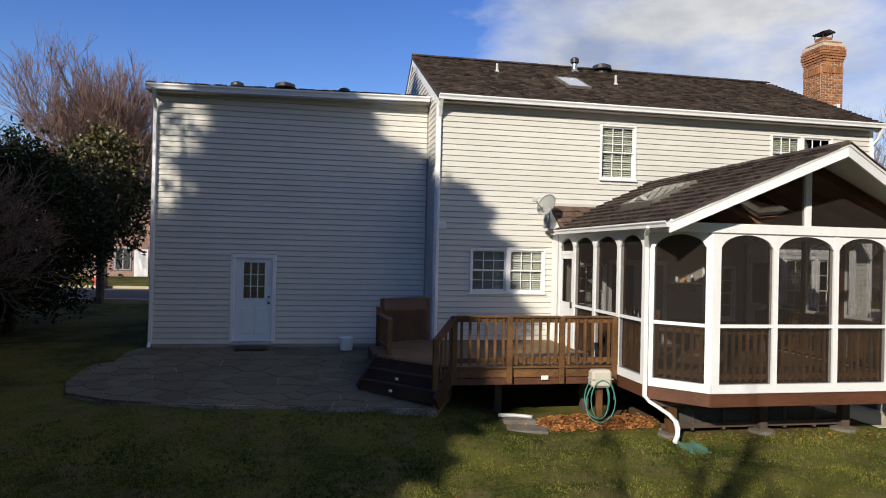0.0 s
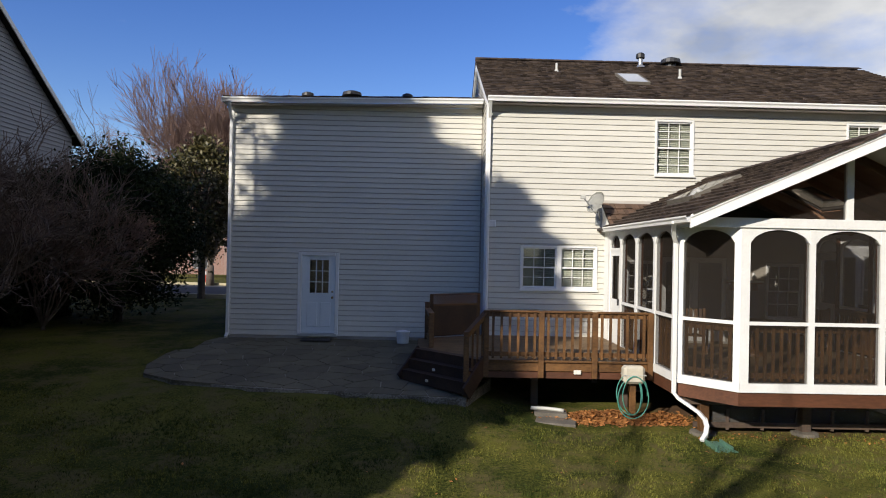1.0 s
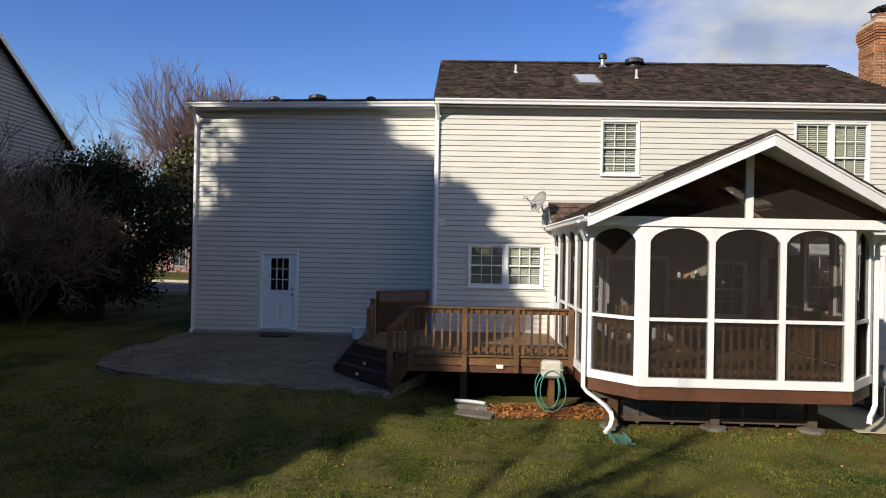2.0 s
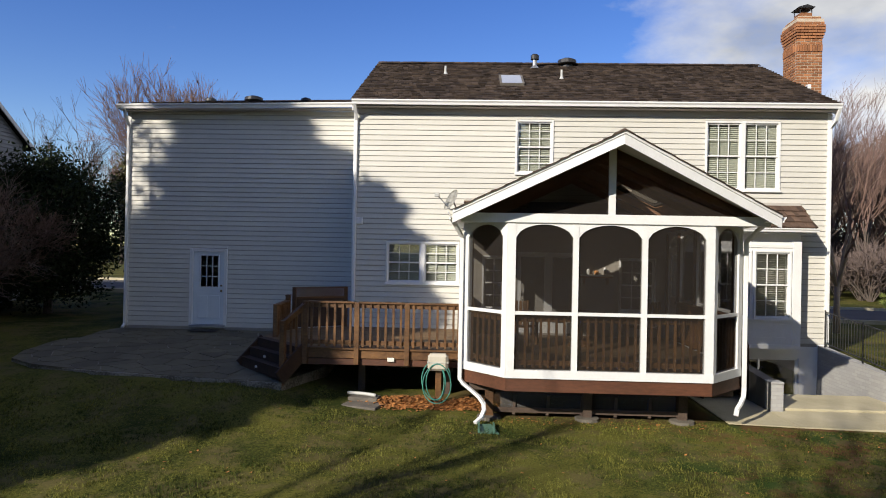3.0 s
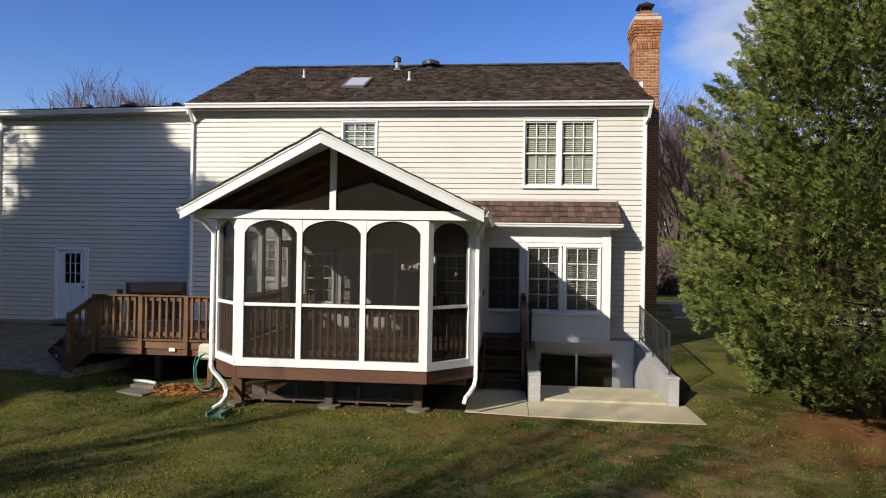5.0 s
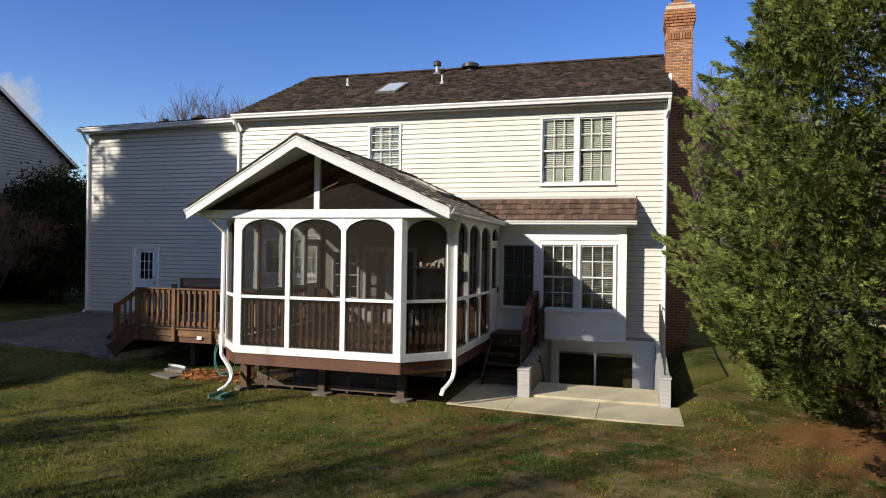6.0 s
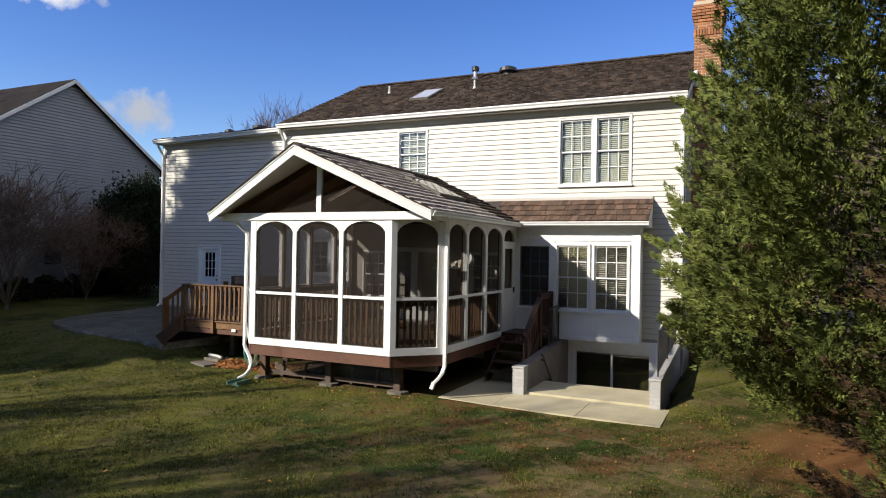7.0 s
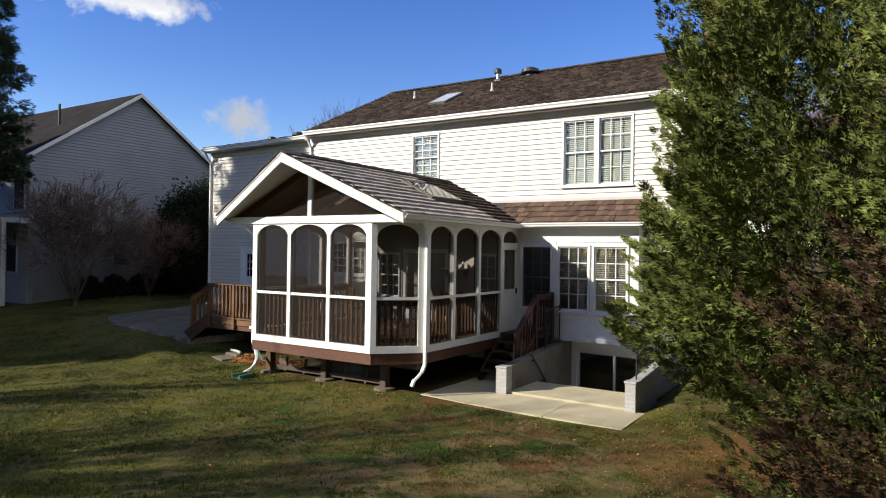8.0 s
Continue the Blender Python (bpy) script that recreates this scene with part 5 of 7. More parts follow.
downspout(porch, [(XR + 0.05, 10.75, EAVE - 0.09), (XR - 0.02, 10.95, 3.66), (PR + 0.04, PF + CH - 0.05, 3.45), (PR + 0.04, PF + CH - 0.06, 0.80), (10.00, 11.10, 0.66), (9.93, 11.05, 0.55), (9.86, 11.01, 0.47), (9.83, 10.98, 0.37)])

# ---- deck with its angled steps ----
DZ, DF = 1.19, 12.35
deck = thing("deck", (3.2, 14.0, 0.3), "red-brown stained wooden deck with railing and corner steps", "deck")
S_BL, S_BR = Vector((0.11, 13.20, 0)), Vector((1.35, 11.86, 0))
S_TL, S_TR = Vector((0.50, 13.62, 0)), Vector((1.74, 12.35, 0))


def deck_left(y):
    if y < S_TL.y:
        return S_TR.x + (S_TL.x - S_TR.x) * (y - S_TR.y) / (S_TL.y - S_TR.y)
    if y < 15.2:
        return 0.42
    return 0.42 + (1.9 - 0.42) * (y - 15.2) / 0.85


for k, yy in enumerate(np.arange(DF, 15.98, 0.142)):
    xa, xb = deck_left(yy), deck_left(min(yy + 0.136, 16.0))
    bm = extrude(bmesh.new(), [(xa, yy, DZ - 0.035), (4.92, yy, DZ - 0.035), (4.92, yy + 0.136, DZ - 0.035), (xb, yy + 0.136, DZ - 0.035)], (0, 0, 0.035))
    part("deck_board", bm, FLOORBOARD, deck)
part("fascia", boxes((S_TR.x, 4.92, DF - 0.035, DF, 0.98, 1.15), bevel=0.005), DECK, deck)
part("fascia", boxes((S_TR.x, 4.92, DF - 0.012, DF + 0.03, 0.84, 0.965), bevel=0.005), DECK_RED, deck)
part("ledge", boxes((S_TR.x, 4.92, DF - 0.075, DF + 0.05, 1.152, 1.19), bevel=0.005), DECK, deck)
sidef = bmesh.new()
for p, q in (((S_TL.x, S_TL.y), (0.42, 15.2)), ((0.42, 15.2), (1.9, 16.03))):
    beam(sidef, (*p, 1.02), (*q, 1.02), 0.04, 0.30)
part("side_fascia", sidef, DARKWOOD, deck)
under = bmesh.new()
for xx in np.arange(2.0, 4.8, 0.41):
    box(under, xx, xx + 0.04, DF + 0.05, 16.0, 0.93, 1.15)
for xx in (2.79, 4.6):
    box(under, xx - 0.07, xx + 0.07, 13.0, 13.14, 0.1, 0.95)
    box(under, xx - 0.07, xx + 0.07, 15.4, 15.54, 0.1, 0.95)
part("joists", under, DARKWOOD, deck, kind="stuff")
POSTS = [1.74, 2.79, 3.81, 4.87]
for xx in POSTS:
    part("post", boxes((xx - 0.05, xx + 0.05, DF - 0.10, DF - 0.012, 0.86, 2.12), bevel=0.006), DECK, deck)
for a, b in zip(POSTS, POSTS[1:]):
    railing(deck, (a + 0.05, DF - 0.03), (b - 0.05, DF - 0.03), 1.22, 2.13, DECK, 0.15, 0.045)
# steps, each tread with its riser
for k in range(3):
    f0, f1 = k / 3, (k + 1) / 3
    zt = 0.62 + 0.19 * (k + 0.0) + 0.02
    a, b = S_BL.lerp(S_TL, f0), S_BR.lerp(S_TR, f0)
    c, d = S_BR.lerp(S_TR, f1), S_BL.lerp(S_TL, f1)
    bm = extrude(bmesh.new(), [(*a.xy, zt + 0.145), (*b.xy, zt + 0.145), (*c.xy, zt + 0.145), (*d.xy, zt + 0.145)], (0, 0, 0.035))
    part("tread", bm, DECK_SHADED, deck, "dark wooden tread, its shade put into the colour")
    bm = bmesh.new()
    beam(bm, (*a.lerp(d, 0.12).xy, zt + 0.05), (*b.lerp(c, 0.12).xy, zt + 0.05), 0.03, 0.19)
    part("riser", bm, DECK_SHADED, deck)
    if k < 2:
        mid = a.lerp(b, 0.42)
        nrm2 = Vector((-0.735, -0.68, 0))
        bm = bmesh.new()
        beam(bm, (*(mid + nrm2 * -0.02).xy, zt + 0.06), (*(mid + nrm2 * 0.02).xy, zt + 0.06), 0.07, 0.05, bevel=0.01)
        part("step_light", bm, LITE, deck, "small round step light")
part("stringer", beam(bmesh.new(), (*S_BR.xy, 0.62), (*S_TR.xy, 1.14), 0.045, 0.30), DECK_SHADED, deck)
part("stringer", beam(bmesh.new(), (*S_BL.xy, 0.62), (*S_TL.xy, 1.14), 0.045, 0.30), DECK_SHADED, deck)
part("newel", boxes((1.30, 1.40, 11.98, 12.08, 0.45, 1.74), bevel=0.006), DECK, deck)
railing(deck, (1.74, 12.33), (1.36, 12.03), 1.15, 2.12, DECK, 0.12, 0.04, 0.80, 1.74)
part("newel", boxes((0.56, 0.67, 15.0, 15.11, 0.5, 2.02), (0.55, 0.68, 14.99, 15.12, 2.02, 2.05), bevel=0.006), DECK, deck)
part("newel", boxes((0.66, 0.76, 13.66, 13.76, 0.5, 1.92), bevel=0.006), DECK, deck)
railing(deck, (0.71, 13.73), (0.62, 15.03), 1.22, 1.92, DECK, 0.13, 0.04)
# lattice privacy screen across the back corner
la, lb = Vector((0.71, 15.28, 0)), Vector((1.86, 16.0, 0))
frame_l = bmesh.new()
for s in (0.0, 1.0):
    c = la.lerp(lb, s)
    box(frame_l, c.x - 0.045, c.x + 0.045, c.y - 0.045, c.y + 0.045, 0.9, 2.22)
beam(frame_l, (*la.xy, 2.20), (*lb.xy, 2.20), 0.12, 0.04), beam(frame_l, (*la.xy, 1.96), (*lb.xy, 1.96), 0.05, 0.05)
part("lattice_frame", frame_l, DECK, deck)
bm = bmesh.new()
beam(bm, (*la.xy, 1.58), (*lb.xy, 1.58), 0.025, 0.72)
part("privacy_board", bm, DECK_SHADED, deck)
lat = bmesh.new()
ll = (lb - la).length
d = (lb - la).normalized()
s = -0.2
while s < ll:
    for dirn in (1, -1):
        s0, s1 = (s, s + 0.19) if dirn > 0 else (s + 0.19, s)
        if 0 <= min(s0, s1) and max(s0, s1) <= ll:
            beam(lat, (*(la + d * s0).xy, 1.985), (*(la + d * s1).xy, 2.175), 0.006 + 0.003 * dirn, 0.028, d.cross(Vector((0, 0, 1))).cross(d) if False else (0, 0, 1))
    s += 0.075
part("lattice", lat, DECK, deck, "diagonal wooden lattice")
lamp_l = boxes((3.42, 3.56, DF - 0.055, DF - 0.035, 0.93, 1.01), bevel=0.006)
part("deck_light", lamp_l, LITE, deck, "small pale deck light on the fascia")

# ---- porch steps on the east side, towards the basement slab ----
ps = thing("porch_steps", (10.6, 14.6, 0.2), "dark wooden steps with railings beside the porch", "steps")
part("landing", boxes((10.02, 11.0, 14.45, 15.45, 1.10, 1.15), (10.02, 11.0, 14.45, 14.5, 0.9, 1.10), bevel=0.004), STEPRED, ps)
for k in range(4):
    yy = 14.45 - 0.27 * (k + 1)
    zz = 1.10 - 0.19 * (k + 1)
    part("tread", boxes((10.08, 11.0, yy, yy + 0.29, zz, zz + 0.04), bevel=0.004), STEPRED, ps)
for xx in (10.08, 10.96):
    part("stringer", beam(bmesh.new(), (xx, 14.5, 0.98), (xx, 13.35, 0.18), 0.045, 0.26), STEPRED, ps)
for xx, yy, zz in ((10.98, 15.40, 2.15), (10.98, 14.45, 2.15), (10.98, 13.42, 1.32)):
    part("post", boxes((xx - 0.05, xx + 0.05, yy - 0.05, yy + 0.05, 0.15, zz), bevel=0.006), STEPRED, ps)
railing(ps, (10.98, 15.38), (10.98, 14.48), 1.2, 2.12, STEPRED)
railing(ps, (10.98, 14.42), (10.98, 13.45), 1.10, 2.06, STEPRED, 0.13, 0.042, 0.36, 1.32)

# ---- basement slab, well steps, retaining walls ----
SZ = 0.14
slab = thing("concrete_slab", (12, 12, 0), "pale concrete slab with joints in front of the basement well", "slab", kind="structure")
JO = 0.012
for a, b, c, d in (((9.83, 11.30), (11.02, 11.17), (11.02, 13.9), (9.83, 13.9)), ((11.02 + JO, 11.17), (12.68, 11.11), (12.68, 12.46), (11.02 + JO, 12.46)), ((12.68 + JO, 11.11), (14.18, 11.06), (14.18, 12.46), (12.68 + JO, 12.46))):
    part("slab_panel", extrude(bmesh.new(), [(*a, -0.05), (*b, -0.05), (*c, -0.05), (*d, -0.05)], (0, 0, 0.05 + SZ)), CONCRETE, slab)
part("slab_panel", boxes((11.28, 13.82, 12.46 + JO, 13.88, -0.05, SZ + 0.045), bevel=0.01), CONCRETE, slab)
part("slab_panel", boxes((9.83, 11.0, 13.9 + JO, 15.5, -0.05, SZ), bevel=0.004), CONCRETE, slab)
well = bmesh.new()
for k in range(7):
    box(well, 11.28, 13.82, 13.88 + 0.24 * k, 13.88 + 0.24 * (k + 1) - 0.003, -1.7, SZ - 0.21 * (k + 1))
box(well, 11.28, 13.82, 13.88 + 1.68, YM + 0.0, -1.7, -1.45)
part("well_steps", well, CONCRETE, slab, "concrete steps down to the basement door")
rw = bmesh.new()
extrude(rw, [(13.82, 12.36, -0.2), (13.82, 12.36, 0.68), (13.82, 13.1, 0.73), (13.82, YM, 0.98), (13.82, YM, -1.75), (13.82, 13.85, -1.75)], (0.20, 0, 0))
part("retaining_wall", rw, PALEBRICK, slab, "grey painted brick retaining wall")
rw = bmesh.new()
extrude(rw, [(11.05, 12.62, -0.2), (11.05, 12.62, 0.70), (11.05, YM, 0.96), (11.05, YM, -1.75), (11.05, 13.85, -1.75)], (0.23, 0, 0))
part("retaining_wall", rw, DARK_MASONRY, slab, "dark retaining wall")
part("brick_pier", boxes((11.04, 11.29, 12.36, 12.618, -0.2, 0.68)), PALEBRICK, slab, "grey painted brick pier")
copes = boxes((11.03, 11.30, 12.34, 12.62, 0.68, 0.72), (13.80, 14.04, 12.34, 12.56, 0.68, 0.72), bevel=0.008)
part("coping", copes, PALEBRICK, slab)

iron = thing("iron_railing", (13.92, 14.3, 0.7), "black iron railing on the retaining wall", "railing")
def iron_rail(ob, a, b, gap=0.11):
    a, b = Vector(a), Vector(b)
    for p in (a, b):
        part("post", tube(bmesh.new(), [p, p + Vector((0, 0, 0.92))], 0.018, 6), BLACK, ob)
    for h in (0.10, 0.88):
        part("rail", beam(bmesh.new(), a + Vector((0, 0, h)), b + Vector((0, 0, h)), 0.03, 0.02), BLACK, ob)
    n = int((b - a).length / gap)
    for k in range(1, n):
        p = a.lerp(b, k / n)
        part("bar", tube(bmesh.new(), [p + Vector((0, 0, 0.10)), p + Vector((0, 0, 0.88))], 0.008, 5), BLACK, ob)


iron_rail(iron, (13.92, 15.9, 0.97), (13.92, 14.3, 0.84))
iron_rail(iron, (13.92, 14.3, 0.84), (13.92, 12.75, 0.70))
iron2 = thing("iron_railing", (11.16, 14.5, 0.8), "black iron railing beside the porch steps", "railing")
iron_rail(iron2, (11.16, 15.5, 0.93), (11.16, 14.6, 0.86))

handrail = thing("handrail", (11.30, 13.9, 0.1), "black iron handrail down the basement steps", "handrail")
part("rail", tube(bmesh.new(), [(11.345, 13.42, 0.84), (11.345, 13.52, 0.82), (11.345, 14.34, 0.07), (11.345, 14.40, -0.02)], 0.02, 8), BLACK, handrail, smooth=True)
for yy, zz in ((13.62, 0.73), (14.2, 0.20)):
    part("bracket", boxes((11.275, 11.345, yy - 0.01, yy + 0.01, zz - 0.05, zz - 0.02)), BLACK, handrail)


# ---- flagstone patio ----
patio = thing("patio", (-1.8, 15, 0.6), "irregular flagstone patio in the shade beside the house", "patio", kind="structure")


def patio_z(y):
    return 0.56 + (y - 12.6) * 0.062


PATIO = [(1.95, 13.4), (1.95, YA - 0.02), (-4.75, YA - 0.02), (-5.15, 16.4), (-5.38, 15.2), (-5.36, 14.1), (-5.12, 13.35), (-4.3, 12.85), (-2.7, 12.42), (-0.4, 12.15), (1.0, 11.93), (1.36, 11.95)]


def clip(poly):
    """The part of a polygon inside the patio's rounded outline."""
    for (ax, ay), (bx, by) in zip(PATIO, PATIO[1:] + PATIO[:1]):
        out = []
        for (px, py), (qx, qy) in zip(poly, poly[1:] + poly[:1]):
            dp = (bx - ax) * (py - ay) - (by - ay) * (px - ax)
            dq = (bx - ax) * (qy - ay) - (by - ay) * (qx - ax)
            if dp >= 0:
                out.append((px, py))
            if dp * dq < 0:
                f = dp / (dp - dq)
                out.append((px + (qx - px) * f, py + (qy - py) * f))
        poly = out
        if len(poly) < 3:
            return []
    return poly


rp = random.Random(11)
seeds = []
for k in range(16):
    for n in range(11):
        seeds.append((-5.9 + 0.54 * k + 0.27 * (n % 2) + rp.uniform(-0.24, 0.24), 11.7 + 0.54 * n + rp.uniform(-0.24, 0.24)))
bed = bmesh.new()
for sx, sy in seeds:
    cell = [(sx - 1, sy - 1), (sx + 1, sy - 1), (sx + 1, sy + 1), (sx - 1, sy + 1)]
    for qx, qy in seeds:                     # each stone ends half-way to its neighbours, less a joint
        dx, dy = qx - sx, qy - sy
        gap = math.hypot(dx, dy)
        if 0 < gap < 1.8 and len(cell) > 2:
            limit = gap / 2 - 0.013
            cut = []
            for (px, py), (nx, ny) in zip(cell, cell[1:] + cell[:1]):
                dp, dn = limit - ((px - sx) * dx + (py - sy) * dy) / gap, limit - ((nx - sx) * dx + (ny - sy) * dy) / gap
                if dp >= 0:
                    cut.append((px, py))
                if dp * dn < 0:
                    cut.append((px + (nx - px) * dp / (dp - dn), py + (ny - py) * dp / (dp - dn)))
            cell = cut
    cell = clip(cell) if len(cell) > 2 else []
    if len(cell) < 3 or abs(sum(p[0] * q[1] - q[0] * p[1] for p, q in zip(cell, cell[1:] + cell[:1]))) < 0.06:
        continue
    stone = extrude(bmesh.new(), [(x, y, patio_z(y) - 0.03) for x, y in cell], (0, 0, 0.043 + rp.uniform(0.0, 0.006)))
    part("flagstone", stone, FLAG, patio)
extrude(bed, [(x, y, patio_z(y) - 0.24) for x, y in PATIO], (0, 0, 0.243))
part("mortar_bed", bed, MORTAR, patio)

mat_ob = thing("door_mat", (-2.25, 16.95, 0.84), "dark door mat in front of the garden door", "door mat")
bm = bmesh.new()
beam(bm, (-2.62, 16.96, patio_z(16.96) + 0.045), (-1.86, 16.96, patio_z(16.96) + 0.045), 0.42, 0.016, bevel=0.004)
part("mat", bm, RUBBER, mat_ob)
bucket = thing("bucket", (0.05, 16.9, 0.84), "white plastic lidded bucket by the wall", "bucket")
zb = patio_z(16.9) + 0.02
part("body", tube(bmesh.new(), [(0.0, 16.85, zb), (0.0, 16.85, zb + 0.28)], [0.15, 0.17], 20), WHITE, bucket, smooth=False)
part("lid", tube(bmesh.new(), [(0.0, 16.85, zb + 0.28), (0.0, 16.85, zb + 0.30), (0.0, 16.85, zb + 0.33)], [0.18, 0.18, 0.06], 20), WHITE, bucket)
ebox = thing("wall_box", (2.14, YM - 0.05, 3.87), "small pale utility box on the siding", "utility box")
part("body", boxes((2.05, 2.25, YM - 0.075, YM - 0.018, 3.84, 4.01), bevel=0.008), WHITE, ebox)
part("cover", boxes((2.07, 2.23, YM - 0.085, YM - 0.075, 3.86, 3.99), bevel=0.004), WHITE, ebox)

# ---- satellite dish on the shed roof's corner ----
dish = thing("satellite_dish", (4.75, 15.5, 4.0), "grey satellite dish on a bracket at the eave", "satellite dish")
bm = bmesh.new()
cent, axis = Vector((4.58, 15.42, 4.44)), Vector((-0.80, -0.42, 0.46)).normalized()
aa = axis.orthogonal().normalized()
bb = axis.cross(aa)
rings = []
for k in range(6):
    r = 0.30 * k / 5
    rings.append([bm.verts.new(cent + axis * (r * r * 0.55) + aa * r * math.cos(t_ * math.pi / 10) + bb * r * 0.9 * math.sin(t_ * math.pi / 10)) for t_ in range(20)] if k else [bm.verts.new(cent)])
for t_ in range(20):
    bm.faces.new((rings[0][0], rings[1][t_], rings[1][(t_ + 1) % 20]))
for k in range(1, 5):
    for t_ in range(20):
        bm.faces.new((rings[k][t_], rings[k + 1][t_], rings[k + 1][(t_ + 1) % 20], rings[k][(t_ + 1) % 20]))
ex = bmesh.ops.solidify(bm, geom=bm.faces[:], thickness=0.012)
part("reflector", bm, GREYPLASTIC, dish, smooth=True)
part("arm", tube(bmesh.new(), [cent - Vector((0, 0, 0.26)) + axis * 0.03, cent + axis * 0.45 - Vector((0, 0, 0.10))], 0.014, 6), STEEL, dish)
part("feed", boxes((cent + axis * 0.47).x and ((cent + axis * 0.47).x - 0.06, (cent + axis * 0.47).x + 0.06, (cent + axis * 0.47).y - 0.04, (cent + axis * 0.47).y + 0.04, (cent + axis * 0.47).z - 0.14, (cent + axis * 0.47).z - 0.05), bevel=0.01), GREYPLASTIC, dish)
part("mast", tube(bmesh.new(), [cent - axis * 0.03, (4.68, 15.60, 4.25), (4.80, 15.95, 4.10), (4.80, 16.03, 4.05)], 0.022, 8), STEEL, dish)
part("bracket", boxes((4.70, 4.90, 16.0, 16.03, 3.95, 4.18), bevel=0.004), STEEL, dish)

# ---- hose reel, stepping slabs, splash block, leaves ----
hose = thing("hose_reel", (4.45, 12.02, 0.2), "beige hose box on a post with green garden hose", "hose reel")
part("post", boxes((4.41, 4.53, 12.02, 12.10, 0.15, 0.86), bevel=0.008), DECK, hose)
bm = boxes((4.26, 4.66, 11.88, 12.12, 0.84, 1.17), bevel=0.05)
part("box", bm, BEIGEPLASTIC, hose, "rounded beige plastic box", smooth=False)
part("lid_seam", boxes((4.25, 4.67, 11.872, 12.1, 1.0, 1.012)), GREYPLASTIC, hose)
bm = bmesh.new()
rh = random.Random(3)
loop = []
for k in range(92):
    a = k / 92 * 2 * math.pi * 3.4
    wob = 0.06 * math.sin(a * 0.37 + 1) + 0.04 * math.sin(a * 0.83)
    loop.append((4.44 + (0.22 + wob) * math.cos(a), 11.93 + 0.035 * math.sin(a * 0.5) - k * 0.0004, 0.62 + (0.36 + wob * 0.6) * math.sin(a)))
tube(bm, smooth_curve(loop, 2), 0.011, 6)
part("hose", bm, HOSE, hose, "green coiled hose", smooth=True)
step_ob = thing("stepping_slab", (2.95, 11.9, 0.15), "grey concrete stepping slab in the grass, dimmed for shade", "slab", "stepping slabs")
bm = extrude(bmesh.new(), [(2.55, 11.70, 0.12), (3.30, 11.50, 0.12), (3.42, 11.98, 0.12), (2.62, 12.12, 0.12)], (0, 0, 0.055))
bmesh.ops.bevel(bm, geom=bm.edges[:], offset=0.012, segments=1, affect="EDGES")
part("slab", bm, SLAB_DIMMED, step_ob)
step_ob = thing("stepping_slab", (2.95, 12.25, 0.25), "grey concrete stepping slab below the deck, dimmed for shade", "slab", "stepping slabs")
bm = extrude(bmesh.new(), [(2.66, 12.13, 0.12), (3.26, 12.02, 0.12), (3.30, 12.36, 0.12), (2.70, 12.45, 0.12)], (0, 0, 0.12))
bmesh.ops.bevel(bm, geom=bm.edges[:], offset=0.012, segments=1, affect="EDGES")
part("slab", bm, SLAB_DIMMED, step_ob)
pipe_ob = thing("drain_pipe", (2.9, 12.3, 0.32), "grey plastic drain pipe lying on the slab", "pipe")
part("pipe", tube(bmesh.new(), smooth_curve([(2.62, 12.36, 0.275), (2.95, 12.30, 0.275), (3.22, 12.18, 0.27)], 4), 0.035, 10), GREYPLASTIC, pipe_ob, smooth=True)
splash = thing("splash_block", (5.4, 10.4, 0.12), "green plastic splash block under the downspout", "splash block")
bm = extrude(bmesh.new(), [(5.25, 10.66, 0.13), (5.47, 10.66, 0.13), (5.60, 10.18, 0.10), (5.28, 10.18, 0.10)], (0, 0, 0.03))
part("tray", bm, GREENPLASTIC, splash)
part("rim", boxes((5.24, 5.27, 10.2, 10.66, 0.12, 0.20)), GREENPLASTIC, splash)
part("rim", boxes((5.5, 5.53, 10.2, 10.66, 0.12, 0.20)), GREENPLASTIC, splash)


def scatter_leaves(name, spots, count, seed, label, size=(0.03, 0.075)):
    r = np.random.RandomState(seed)
    verts, faces = [], []
    for x, y, sx, sy, lift in spots:
        for _ in range(count):
            px, py = r.normal(x, sx), r.normal(y, sy)
            d = math.exp(-((px - x) / sx) ** 2 * 0.5 - ((py - y) / sy) ** 2 * 0.5)
            pz = ground_z(px, py) + r.uniform(0.005, 0.02 + lift * d)
            s, a, t = r.uniform(*size), r.uniform(0, 6.28), r.uniform(-0.5, 0.5)
            c, n = np.array((math.cos(a), math.sin(a), t)) * s, np.array((-math.sin(a), math.cos(a), r.uniform(-0.4, 0.4))) * s * 0.6
            o = np.array((px, py, pz))
            k = len(verts)
            verts += [o - c, o + n, o + c, o - n]
            faces.append((k, k + 1, k + 2, k + 3))
    tagged(raw(name, verts, faces, DEADLEAF, None, label, "stuff"), category="leaves")


scatter_leaves("leaf_pile", [(3.7, 12.1, 0.36, 0.20, 0.14), (4.1, 12.2, 0.30, 0.15, 0.14), (5.05, 12.05, 0.24, 0.18, 0.14), (4.3, 11.9, 0.5, 0.12, 0.05)], 1300, 5, "heap of fallen orange-brown leaves under the deck", (0.02, 0.052))
scatter_leaves("fallen_leaves", [(6.3, 11.0, 0.7, 0.12, 0.0), (8.3, 10.9, 0.9, 0.15, 0.0), (11.5, 10.4, 1.6, 0.5, 0.0), (15.2, 11.5, 1.0, 1.6, 0.0), (14.5, 9.5, 1.2, 1.0, 0.0), (9.5, 8.0, 4.0, 2.0, 0.0), (3.0, 9.0, 3.5, 2.0, 0.0)], 80, 6, "scattered fallen brown leaves on the lawn", (0.012, 0.034))

